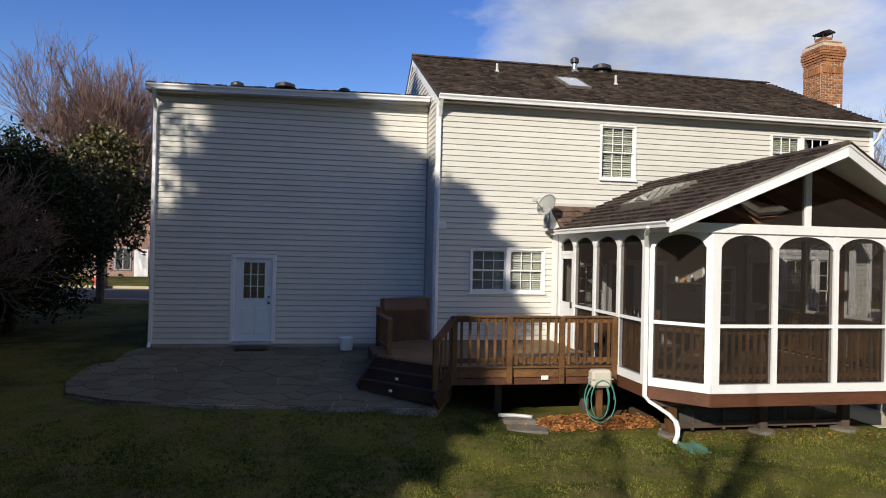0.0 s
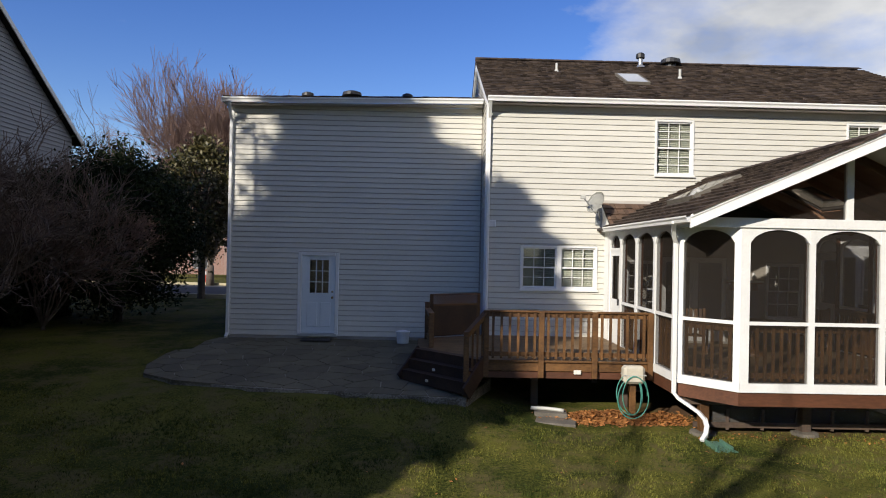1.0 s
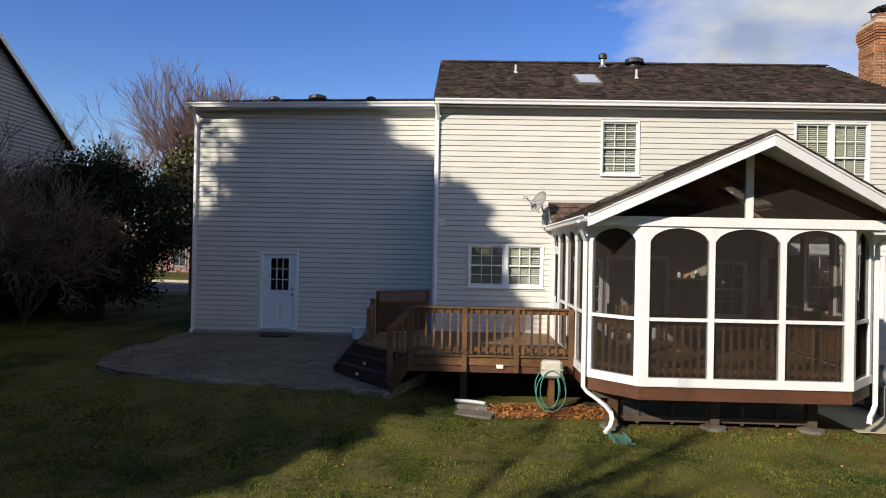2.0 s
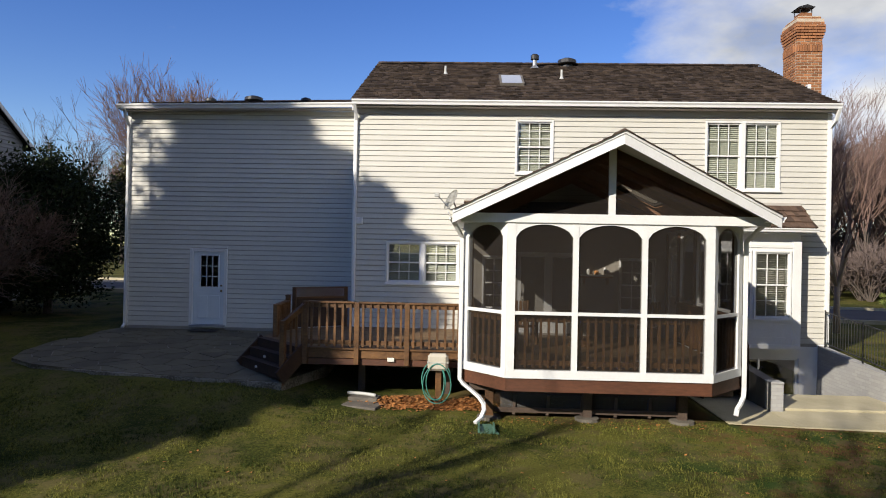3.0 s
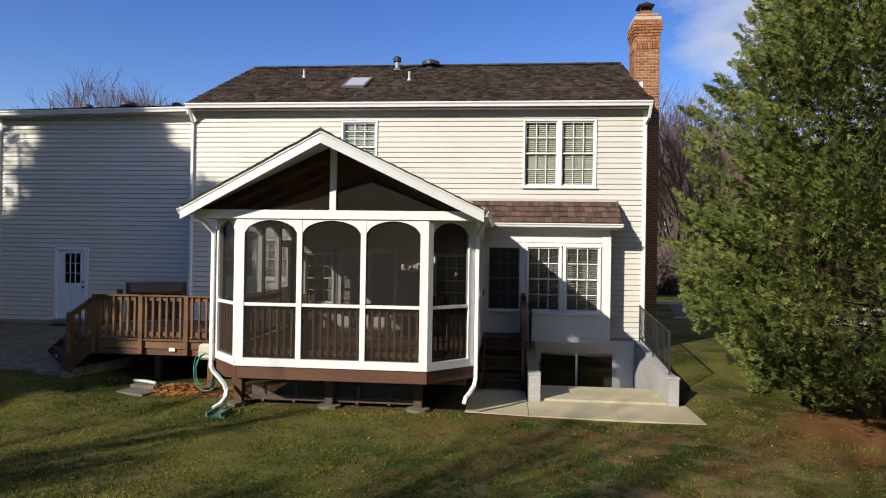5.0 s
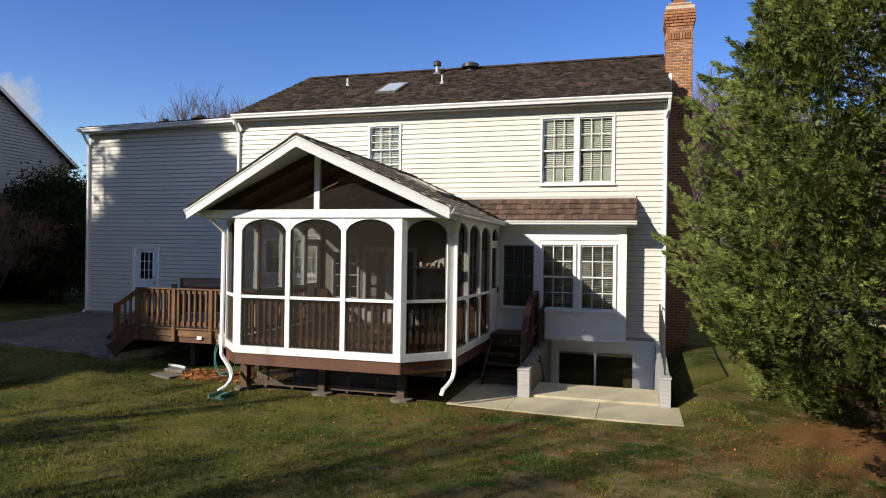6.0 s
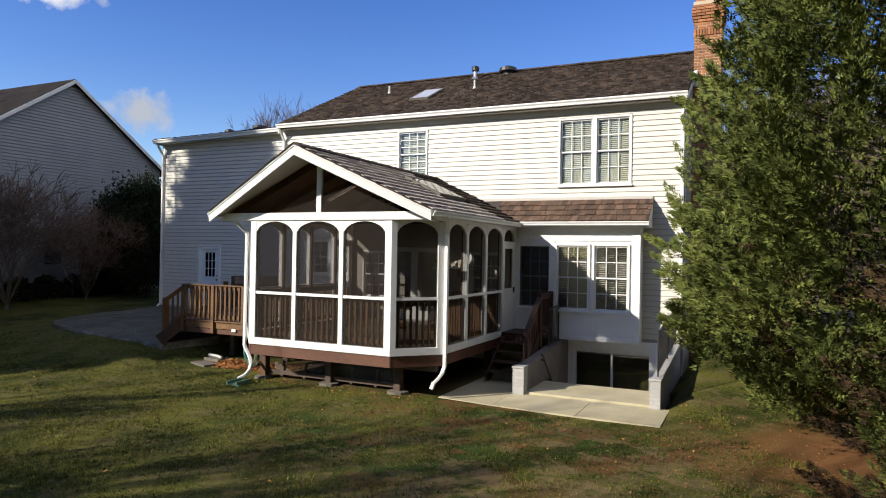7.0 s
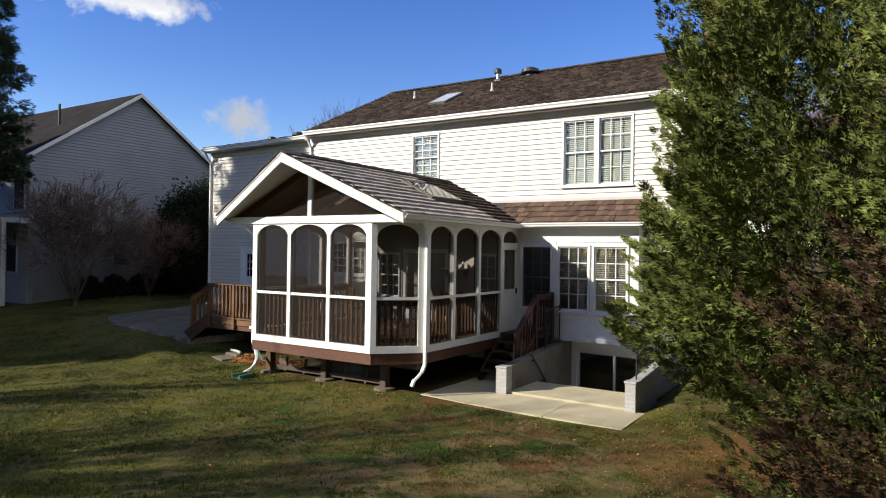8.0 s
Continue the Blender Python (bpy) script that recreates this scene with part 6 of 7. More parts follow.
scatter_leaves("leaf_litter", [(16.2, 9.6, 0.8, 1.1, 0.0), (17.0, 8.4, 1.3, 0.6, 0.0), (15.4, 10.6, 0.6, 1.2, 0.0)], 600, 8, "orange-brown leaf litter beside the cypress", (0.008, 0.020))


def sampled(values, x, y, x0, y0, step):
    """Bilinear values of a grid at many points."""
    fx, fy = (x - x0) / step, (y - y0) / step
    i, j = fx.astype(int), fy.astype(int)
    u, v = fx - i, fy - j
    return values[j, i] * (1 - u) * (1 - v) + values[j, i + 1] * u * (1 - v) + values[j + 1, i] * (1 - u) * v + values[j + 1, i + 1] * u * v


def grass(count, seed):
    r = np.random.RandomState(seed)
    n = count
    tufts = n // 9                             # blades grow in small tufts
    tx, ty, th = r.uniform(-8, 22, tufts), 3.2 + 9.6 * r.uniform(0, 1, tufts) ** 1.25, r.uniform(0.5, 1.5, tufts)
    own = r.randint(0, tufts, n)
    x, y, tall = tx[own] + r.normal(0, 0.022, n), ty[own] + r.normal(0, 0.022, n), th[own]
    y = np.clip(y, 2.6, 13.8)
    gx, gy = np.arange(-9, 23.6, 0.25), np.arange(2.5, 14.1, 0.25)
    height = np.array([[ground_z(a, b) for a in gx] for b in gy])
    clump = np.array([[0.8 * noise.noise(Vector((a * 0.9, b * 0.9, 2.0))) + 0.8 * noise.noise(Vector((a * 1.9, b * 1.9, 5.0))) for a in gx] for b in gy])
    ok = ~((x > 9.75) & (x < 14.3) & (y > 10.98)) & ~((x > 2.4) & (x < 10) & (y > 11.3)) & ~((x < 2.0) & (x > -6) & (y > 12.0)) & ((x - 17.7) ** 2 + (y - 11.9) ** 2 > 6)
    bare = np.exp(-(((x - 13.5) / 3.2) ** 2 + ((y - 7.5) / 2.6) ** 2))
    ok &= r.uniform(-0.7, 0.9, n) > sampled(clump, x, y, -9, 2.5, 0.25) * 0.9 + bare * 0.30
    x, y, tall = x[ok], y[ok], tall[ok]
    n = len(x)
    z = sampled(height, x, y, -9, 2.5, 0.25)
    a, h = r.uniform(0, 6.28, n), r.uniform(0.012, 0.034, n) * tall * (1.15 - 0.9 * np.clip(sampled(clump, x, y, -9, 2.5, 0.25), -0.5, 0.6))
    w = r.uniform(0.003, 0.007, n)
    lx, ly = r.normal(0, 0.016, n), r.normal(0, 0.016, n)
    p = np.stack([x - w * np.cos(a), y - w * np.sin(a), z - 0.006, x + w * np.cos(a), y + w * np.sin(a), z - 0.006, x + lx, y + ly, z + h], 1).reshape(-1, 3)
    me = bpy.data.meshes.new("grass")
    me.vertices.add(3 * n), me.loops.add(3 * n), me.polygons.add(n)
    me.vertices.foreach_set("co", p.ravel())
    me.loops.foreach_set("vertex_index", np.arange(3 * n))
    me.polygons.foreach_set("loop_start", np.arange(0, 3 * n, 3))
    me.update()
    me.materials.append(BLADE)
    tagged(placed("grass", me, None, "short winter grass blades of the lawn", "stuff"), category="grass")


grass(950000, 21)


# ---- trees ----
def needle_tree(name, x, y, base, height, profile, branches, sprays, size, material, label, seed, droop=0.25, lowest=0.25, trunk=0.2, dead=0.0, tight=1.0, blade=4, fat=1.0):
    """A conifer: trunk, limbs and thousands of small flat sprays set along the limbs. profile(f): crown radius at the height fraction f."""
    r = np.random.RandomState(seed)
    ob = thing(name, (x, y, base), label, "tree")
    bm = tube(bmesh.new(), [(x, y, base - 0.2), (x + 0.05, y, base + height * 0.4), (x, y + 0.05, base + height * 0.97)], [trunk, trunk * 0.65, 0.02], 8)
    part("trunk", bm, DARKBARK, ob, smooth=True)
    limbs = bmesh.new()
    tip, spray_v, brown = [], [], []
    for k in range(branches):
        f = lowest / height + (1 - lowest / height) * (r.uniform(0, 1) ** 1.15)
        a = r.uniform(0, 2 * math.pi)
        lump = 0.80 + 0.34 * noise.noise(Vector((math.cos(a) * 1.6, math.sin(a) * 1.6, f * height * 0.55 + seed)))
        reach = profile(f) * lump * (1.10 * r.uniform(0.30, 1.0) ** 0.42 if blade == 3 else r.uniform(0.72, 1.08))
        if reach < 0.1:
            reach = 0.1
        z0 = base + f * height
        rise = 0.10 + 0.5 * f
        d = np.array((math.cos(a), math.sin(a), 0.0))
        end = np.array((x, y, z0)) + d * reach + np.array((0, 0, reach * (rise - droop)))
        start = np.array((x, y, z0 - 0.1 * reach))
        if k % (9 if blade == 3 else 3) == 0 and reach > 0.6:
            tube(limbs, [start, start * 0.6 + end * 0.4 + np.array((0, 0, 0.05 * reach)), start * 0.28 + end * 0.72], [0.035, 0.02, 0.006], 4, caps=False)
        m = max(3, int(sprays * (0.4 + 0.6 * reach / 3.0)))
        s = 1 - r.uniform(0, 0.80, m) ** 1.35
        side = np.array((-d[1], d[0], 0))
        pos = start + (end - start) * s[:, None] + side * (r.normal(0, 1, m) * (0.10 + 0.16 * reach * 0.35) * (0.55 + 0.9 * (1 - s)))[:, None] + np.array((0, 0, 1)) * r.normal(0, 0.10 * tight, m)[:, None]
        out_ = d[None] * r.uniform(0.5, 1.0, m)[:, None] + side[None] * r.normal(0, 0.55, m)[:, None] + np.array((0, 0, 1))[None] * r.normal(0.10, 0.35, m)[:, None]
        if blade == 3:                       # each bough ends in one pointed rising plume
            tilt = math.radians(r.uniform(10, 42) + 28 * f)
            axis = d * math.cos(tilt) + np.array((0, 0, math.sin(tilt))) + side * r.normal(0, 0.28)
            axis /= np.linalg.norm(axis)
            long_ = r.uniform(0.8, 1.45) * min(1.0, 0.35 + reach / 2.5)
            away = np.cross(axis, side)
            far_ = r.uniform(0, 1, m) ** 0.85
            turn, rad = r.uniform(0, 6.283, m), (0.31 * long_ * (1 - far_) ** 0.8 + 0.015) * np.sqrt(r.uniform(0.1, 1, m))
            radial = side[None] * np.cos(turn)[:, None] + away[None] * (0.6 * np.sin(turn))[:, None]
            pos = end - axis * long_ + axis[None] * (long_ * far_)[:, None] + radial * rad[:, None]
            out_ = axis[None] + radial * (0.75 * (1.1 - far_))[:, None] + r.normal(0, 0.22, (m, 3))
        tip.append(pos), spray_v.append(out_), brown.append(np.full(m, r.uniform() < dead * (3.0 if f < 0.30 else 0.5) or (blade == 3 and f < 0.30 and reach < 0.56 * profile(f))))
    part("limb_framework", limbs, DARKBARK, ob, kind="stuff")
    pos, out_ = np.concatenate(tip), np.concatenate(spray_v)
    out_ /= np.linalg.norm(out_, axis=1)[:, None]
    n = len(pos)
    ref = r.normal(0, 1, (n, 3))
    sd = np.cross(out_, ref)
    sd /= np.linalg.norm(sd, axis=1)[:, None] + 1e-9
    ln = r.uniform(0.6, 1.25, n)[:, None] * size
    verts, blades = [], ((0.0, 1.0), (0.5, 0.8), (-0.5, 0.8), (0.95, 0.5), (-0.95, 0.5))
    for ang, l in blades:
        dirv = out_ * math.cos(ang) + sd * math.sin(ang)
        wid = np.cross(dirv, np.cross(out_, sd))
        wid = wid * (ln * (0.12 if blade == 3 else 0.075 * fat))
        q = pos + out_ * ln * (0.12 if ang == 0 else 0.0)
        tipv = q + dirv * ln * l - np.array((0, 0, 0.12)) * ln * l
        verts.append(np.stack([q + dirv * ln * l * 0.3 + wid, tipv, q + dirv * ln * l * 0.3 - wid] if blade == 3 else [q, q + dirv * ln * l * 0.5 + wid, tipv, q + dirv * ln * l * 0.5 - wid], 1))
    v = np.stack(verts, 1)
    brown = np.concatenate(brown)
    for choice, mat_, text in ((~brown, material, "dense flat green sprays"), (brown, DEADNEEDLE, "dead brown sprays")):
        if choice.any():
            w = v[choice].reshape(-1, 3)
            raw("crown", w, np.arange(len(w)).reshape(-1, v.shape[2]), mat_, ob, text)
    return ob


def cypress_shape(f):
    return 4.95 * (0.36 + 0.64 * min(1.0, f / 0.17)) * (1 - max(0.0, f - 0.10) / 0.90) ** 0.53


needle_tree("cypress", 17.8, 11.8, ground_z(17.8, 11.8), 12.8, cypress_shape, 2700, 92, 0.12, CYPRESS, "large green cypress beside the retaining wall", 4, lowest=1.0, trunk=0.26, dead=0.0, tight=0.55, blade=3)
needle_tree("cypress", 19.5, 8.1, ground_z(19.5, 8.1), 11.5, lambda f: 3.85 * (0.88 + 0.12 * min(1.0, f / 0.1)) * (1 - max(0.0, f - 0.10) / 0.90) ** 0.68, 1300, 104, 0.095, CYPRESS, "large green cypress with bare brown twigs low down", 6, lowest=0.3, trunk=0.24, dead=0.24, tight=0.55, blade=3)
needle_tree("fir_tree", -12.1, 12.0, ground_z(-12.1, 12.0), 17.0, lambda f: 3.1 * (1 - f) ** 0.8 + 0.15, 620, 40, 0.26, FIR, "tall dark fir in front of the neighbouring house", 8, lowest=5.5, trunk=0.28, droop=0.3)


def leafy_tree(name, x, y, base, height, radius, clumps, leaves, size, material, label, seed, stem=1.2, flat=1.0):
    """A broad-leaved evergreen: trunk, limbs to clumps, and single leaves round each clump."""
    r = np.random.RandomState(seed)
    ob = thing(name, (x, y, base), label, "tree")
    part("trunk", tube(bmesh.new(), [(x, y, base - 0.2), (x, y, base + stem), (x, y, base + height * 0.8)], [0.16, 0.12, 0.03], 7), BARK, ob)
    limbs = bmesh.new()
    v = []
    mid = base + stem * 0.6 + (height - stem * 0.6) / 2
    half = (height - stem * 0.6) / 2
    for k in range(clumps):
        d = r.normal(0, 1, 3)
        d /= np.linalg.norm(d)
        s = r.uniform(0.45, 1.0) ** 0.5
        taper = 1.0 - 0.35 * max(0.0, d[2])
        c = np.array((x, y, mid)) + d * np.array((radius * taper, radius * taper * flat, half)) * s * r.uniform(0.85, 1.1)
        if k % 3 == 0:
            tube(limbs, [(x, y, base + stem + (c[2] - base - stem) * 0.3), c], [0.04, 0.01], 4, caps=False)
        n = leaves
        p = c + r.normal(0, 1, (n, 3)) * np.array((0.26, 0.26, 0.20)) * (radius / 2.2)
        u = r.normal(0, 1, (n, 3))
        u /= np.linalg.norm(u, axis=1)[:, None]
        w = np.cross(u, r.normal(0, 1, (n, 3)))
        w /= np.linalg.norm(w, axis=1)[:, None] + 1e-9
        l = r.uniform(0.6, 1.2, (n, 1)) * size
        v.append(np.stack([p - u * l, p + w * l * 0.45, p + u * l, p - w * l * 0.45], 1))
    part("limb_framework", limbs, BARK, ob, kind="stuff")
    v = np.concatenate(v).reshape(-1, 3)
    raw("crown", v, np.arange(len(v)).reshape(-1, 4), material, ob, "crown of small dark leaves")
    return ob


leafy_tree("holly", -8.9, 20.4, ground_z(-8.9, 20.4), 5.5, 2.4, 330, 100, 0.075, HOLLY, "dark broad holly in the side yard", 12, 0.7)
leafy_tree("holly", -11.5, 21.5, ground_z(-11.5, 21.5), 4.6, 2.2, 260, 90, 0.075, HOLLY, "dark holly by the neighbouring house", 13, 0.8)
leafy_tree("magnolia", -8.6, 27.0, ground_z(-8.6, 27), 6.6, 1.7, 240, 42, 0.11, MAGNOLIA, "bronze-green magnolia beyond the side yard", 14, 2.8)


def bare_tree(name, x, y, base, height, label, seed, spread=0.5, stems=5, levels=5, trunk=0.16, material=None, twig=0.006, bole=0.18, kids=3, bark=None):
    """A leafless tree: a bole that forks again and again into fine twigs."""
    r = random.Random(seed)
    ob = thing(name, (x, y, base), label, "tree")
    wood, v, f = bmesh.new(), [], []

    def prism(p, q, a, b):
        d = (q - p).normalized()
        s = d.orthogonal().normalized()
        t = d.cross(s)
        k = len(v)
        for c, rad in ((p, a), (q, b)):
            for i in range(3):
                an = i * 2.094
                v.append(tuple(c + s * rad * math.cos(an) + t * rad * math.sin(an)))
        for i in range(3):
            f.append((k + i, k + (i + 1) % 3, k + 3 + (i + 1) % 3, k + 3 + i))

    def grow(p, d, length, rad, level):
        q = p + d * length * 0.5 + Vector((r.uniform(-1, 1), r.uniform(-1, 1), 0)) * length * 0.05
        e = q + (d + Vector((r.uniform(-1, 1), r.uniform(-1, 1), 0.35)) * 0.10).normalized() * length * 0.5
        if level < 2:
            tube(wood, [p, q, e], [rad, rad * 0.82, rad * 0.62], 6, caps=False)
        else:
            prism(p, q, rad, rad * 0.8), prism(q, e, rad * 0.8, rad * 0.55)
        if level >= levels:
            return
        for k in range(kids + (1 if r.random() < 0.5 else 0)):
            side_ = d.orthogonal().normalized()
            side_.rotate(Matrix.Rotation(r.uniform(0, 6.28), 3, d))
            nd = (d + side_ * r.uniform(0.30, 0.75) * spread * 1.6 + Vector((0, 0, 0.22))).normalized()
            start = p.lerp(e, r.uniform(0.45, 1.0)) if k else e
            grow(start, nd, length * r.uniform(0.58, 0.82), max(twig, rad * r.uniform(0.42, 0.6)), level + 1)

    o = Vector((x, y, base - 0.1))
    fork = Vector((x, y, base + height * bole))
    tube(wood, [o, fork], [trunk * 1.15, trunk * 0.9], 8)
    for k in range(stems):
        a = 6.283 * k / stems + r.uniform(-0.4, 0.4)
        tilt = r.uniform(0.15, 0.75) * spread
        grow(fork - Vector((0, 0, 0.05)), Vector((math.cos(a) * tilt, math.sin(a) * tilt, 1)).normalized(), height * r.uniform(0.26, 0.36), trunk * r.uniform(0.4, 0.6), 1)
    part("trunk", wood, bark or BARK, ob, smooth=True)
    raw("twig_crown", v, f, material or TWIG, ob, "fine bare twigs", "stuff")
    return ob


bare_tree("bare_tree", -10.7, 34.5, ground_z(-10.7, 34.5), 10.6, "tall bare vase-shaped tree with reddish twigs", 31, 0.55, 17, 6, 0.20, bole=0.10, twig=0.0115, kids=3)
bare_tree("bare_tree", -19.5, 38.0, ground_z(-19, 38), 9.5, "bare tree with fine grey twigs", 33, 0.6, 6, 5, 0.18, TWIG_GREY, bole=0.15, twig=0.009)
bare_tree("bare_shrub", -9.6, 14.6, ground_z(-9.6, 14.6), 6.0, "bare multi-stemmed crape myrtle with fine twigs", 35, 1.0, 10, 6, 0.09, TWIG_DARK, bole=0.03, twig=0.009)
bare_tree("bare_shrub", -9.8, 18.0, ground_z(-9.8, 18), 4.6, "bare reddish shrub beside the neighbouring house", 36, 1.0, 9, 6, 0.06, TWIG, bole=0.03, twig=0.006)
bare_tree("bare_tree", 17.2, 21.5, ground_z(17.2, 21.5), 7.0, "bare street tree with a pale trunk", 37, 0.6, 6, 6, 0.10, TWIG, bole=0.22, twig=0.004, bark=TANBARK)
wood_a = bare_tree("bare_tree", 26.0, 52.0, 0.7, 11.0, "bare tree of the woods behind the street", 41, 0.5, 6, 5, 0.15, TWIG_GREY, bole=0.14, twig=0.016)
wood_b = bare_tree("bare_tree", 32.0, 54.0, 0.7, 12.5, "bare tree of the woods behind the street", 42, 0.45, 6, 5, 0.17, TWIG, bole=0.16, twig=0.016)
rw_ = random.Random(9)
for k in range(150):
    x = 12 + 0.40 * k + rw_.uniform(-1, 1)
    y = 40 + rw_.uniform(0, 34) - 0.30 * max(0, x - 36)
    copy_thing((wood_a, wood_b)[k % 2], pose(x, y, 0.5, 0, 0, rw_.uniform(0, 360)) @ Matrix.Scale(rw_.uniform(0.7, 1.1), 4))
for k in range(26):
    copy_thing((wood_a, wood_b)[k % 2], pose(-75 + 3.2 * k + rw_.uniform(-1, 1), 66 + rw_.uniform(0, 25), 0.9, 0, 0, rw_.uniform(0, 360)) @ Matrix.Scale(rw_.uniform(0.8, 1.2), 4))
brush = bare_tree("bare_shrub", 24.0, 37.0, 0.6, 4.0, "bare brown brush at the edge of the woods", 45, 1.0, 13, 4, 0.05, TWIG_DARK, bole=0.03, twig=0.016)
brush["group"] = "brush at the edge of the woods"
for k in range(100):
    x = 12 + 0.5 * k + rw_.uniform(-1, 1)
    copy_thing(brush, pose(x, 37 + rw_.uniform(0, 14) - 0.30 * max(0, x - 36), 0.5, 0, 0, rw_.uniform(0, 360)) @ Matrix.Scale(rw_.uniform(0.7, 1.5), 4))
for k in range(45):
    x = 16 + 1.1 * k + rw_.uniform(-1, 1)
    copy_thing(brush, pose(x, 60 + rw_.uniform(0, 14) - 0.2 * max(0, x - 36), 0.4, 0, 0, rw_.uniform(0, 360)) @ Matrix.Scale(rw_.uniform(1.6, 2.4), 4))
for o_ in scene.objects:
    if o_.name.startswith("bare_tree") and "woods" in str(o_.get("label", "")):
        o_["group"] = "woods behind the street"

# ---- neighbouring house ----
nb = thing("neighbour_house", (-17, 19, 1.0), "neighbouring two-storey house with pale siding and brown roof", "house")
NX, NY0, NY1, NAP, NEV, NRZ = -12.3, 14.05, 23.9, 18.96, 7.10, 10.50
gbl = bmesh.new()
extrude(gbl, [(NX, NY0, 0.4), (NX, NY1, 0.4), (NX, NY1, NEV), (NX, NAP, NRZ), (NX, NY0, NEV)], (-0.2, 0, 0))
nwall = part("gable_wall", gbl, SIDING_SHADED, nb, "shaded gable wall with pale siding")
nb_boards = bmesh.new()
z = 1.25
while z < NRZ - 0.15:
    h = max(0.0, z - NEV + 0.14) / ((NRZ - NEV) / (NAP - NY0))
    if NAP - NY0 - h > 0.1:
        extrude(nb_boards, [(NX, NY0 + h, z + 0.012), (NX + 0.035, NY0 + h, z + 0.012), (NX + 0.004, NY0 + h, z + 0.14), (NX, NY0 + h, z + 0.14)], (0, 2 * (NAP - NY0 - h), 0))
    z += 0.14
part("siding", nb_boards, SIDING_SHADED, nwall, kind="stuff")
# front wall takes the brighter siding: its sunlight is put into the colour
part("front_wall", boxes((-24.0, NX, NY0 - 0.02, NY0 + 0.18, 0.4, NEV)), SIDING, nb, "sunlit front wall")
part("porch_roof", boxes((-16.5, NX + 0.1, NY0 - 1.15, NY0 - 0.03, 4.05, 4.28), bevel=0.01), WHITE, nb)
part("porch_post", boxes((NX - 0.12, NX + 0.06, NY0 - 1.1, NY0 - 0.92, 0.6, 4.05), bevel=0.01), WHITE, nb)
part("side_wall", boxes((-24.2, -24.0, NY0, NY1, 0.4, NEV)), SIDING_SHADED, nb)
part("rear_wall", boxes((-24, NX - 0.2, NY1 - 0.2, NY1, 0.4, NEV)), SIDING_SHADED, nb)
nroof = bmesh.new()
roof_slab(nroof, (NX + 0.25, NY0 - 0.35, NEV - 0.2), (NX + 0.25, NAP, NRZ + 0.06), (-24.3, NAP, NRZ + 0.06), (-24.3, NY0 - 0.35, NEV - 0.2), 0.12)
roof_slab(nroof, (NX + 0.25, NY1 + 0.35, NEV - 0.2), (NX + 0.25, NAP, NRZ + 0.06), (-24.3, NAP, NRZ + 0.06), (-24.3, NY1 + 0.35, NEV - 0.2), 0.12)
part("roof", nroof, SHINGLE, nb, "brown shingle roof")
nr = bmesh.new()
for e in (NY0 - 0.35, NY1 + 0.35):
    extrude(nr, [(NX + 0.25, e, NEV - 0.22), (NX + 0.25, NAP, NRZ + 0.04), (NX + 0.25, NAP, NRZ - 0.14), (NX + 0.25, e, NEV - 0.40)], (0.03, 0, 0))
part("rake_board", nr, WHITE, nb)
for y0_, z0_, z1_ in ((17.75, 2.2, 3.95), (19.45, 2.0, 4.0), (22.3, 2.2, 3.9)):
    win = part("window", boxes((NX, NX + 0.05, y0_, y0_ + 0.9, z0_, z0_ + 0.06), (NX, NX + 0.05, y0_, y0_ + 0.9, z1_ - 0.06, z1_), (NX, NX + 0.05, y0_, y0_ + 0.06, z0_, z1_), (NX, NX + 0.05, y0_ + 0.84, y0_ + 0.9, z0_, z1_), (NX, NX + 0.05, y0_, y0_ + 0.9, (z0_ + z1_) / 2 - 0.03, (z0_ + z1_) / 2 + 0.03)), SIDING_SHADED, nb)
    part("pane", boxes((NX + 0.021, NX + 0.03, y0_ + 0.06, y0_ + 0.84, z0_ + 0.06, z1_ - 0.06)), BLACK, win, "dark window pane")
for x0_, z0_, z1_ in ((-13.6, 4.6, 6.2), (-16.6, 4.6, 6.2), (-14.2, 1.9, 3.7), (-17.5, 1.9, 3.7)):
    win = part("window", boxes((x0_, x0_ + 1.0, NY0 - 0.07, NY0 - 0.02, z0_, z0_ + 0.07), (x0_, x0_ + 1.0, NY0 - 0.07, NY0 - 0.02, z1_ - 0.07, z1_), (x0_, x0_ + 0.07, NY0 - 0.07, NY0 - 0.02, z0_, z1_), (x0_ + 0.93, x0_ + 1.0, NY0 - 0.07, NY0 - 0.02, z0_, z1_)), WHITE, nb)
    part("pane", boxes((x0_ + 0.07, x0_ + 0.93, NY0 - 0.05, NY0 - 0.04, z0_ + 0.07, z1_ - 0.07)), BLACK, win, "dark window pane")
part("vent_pipe", tube(bmesh.new(), [(-15.0, 16.6, 8.7), (-15.0, 16.6, 9.9)], 0.06, 8), BLACK, nb)
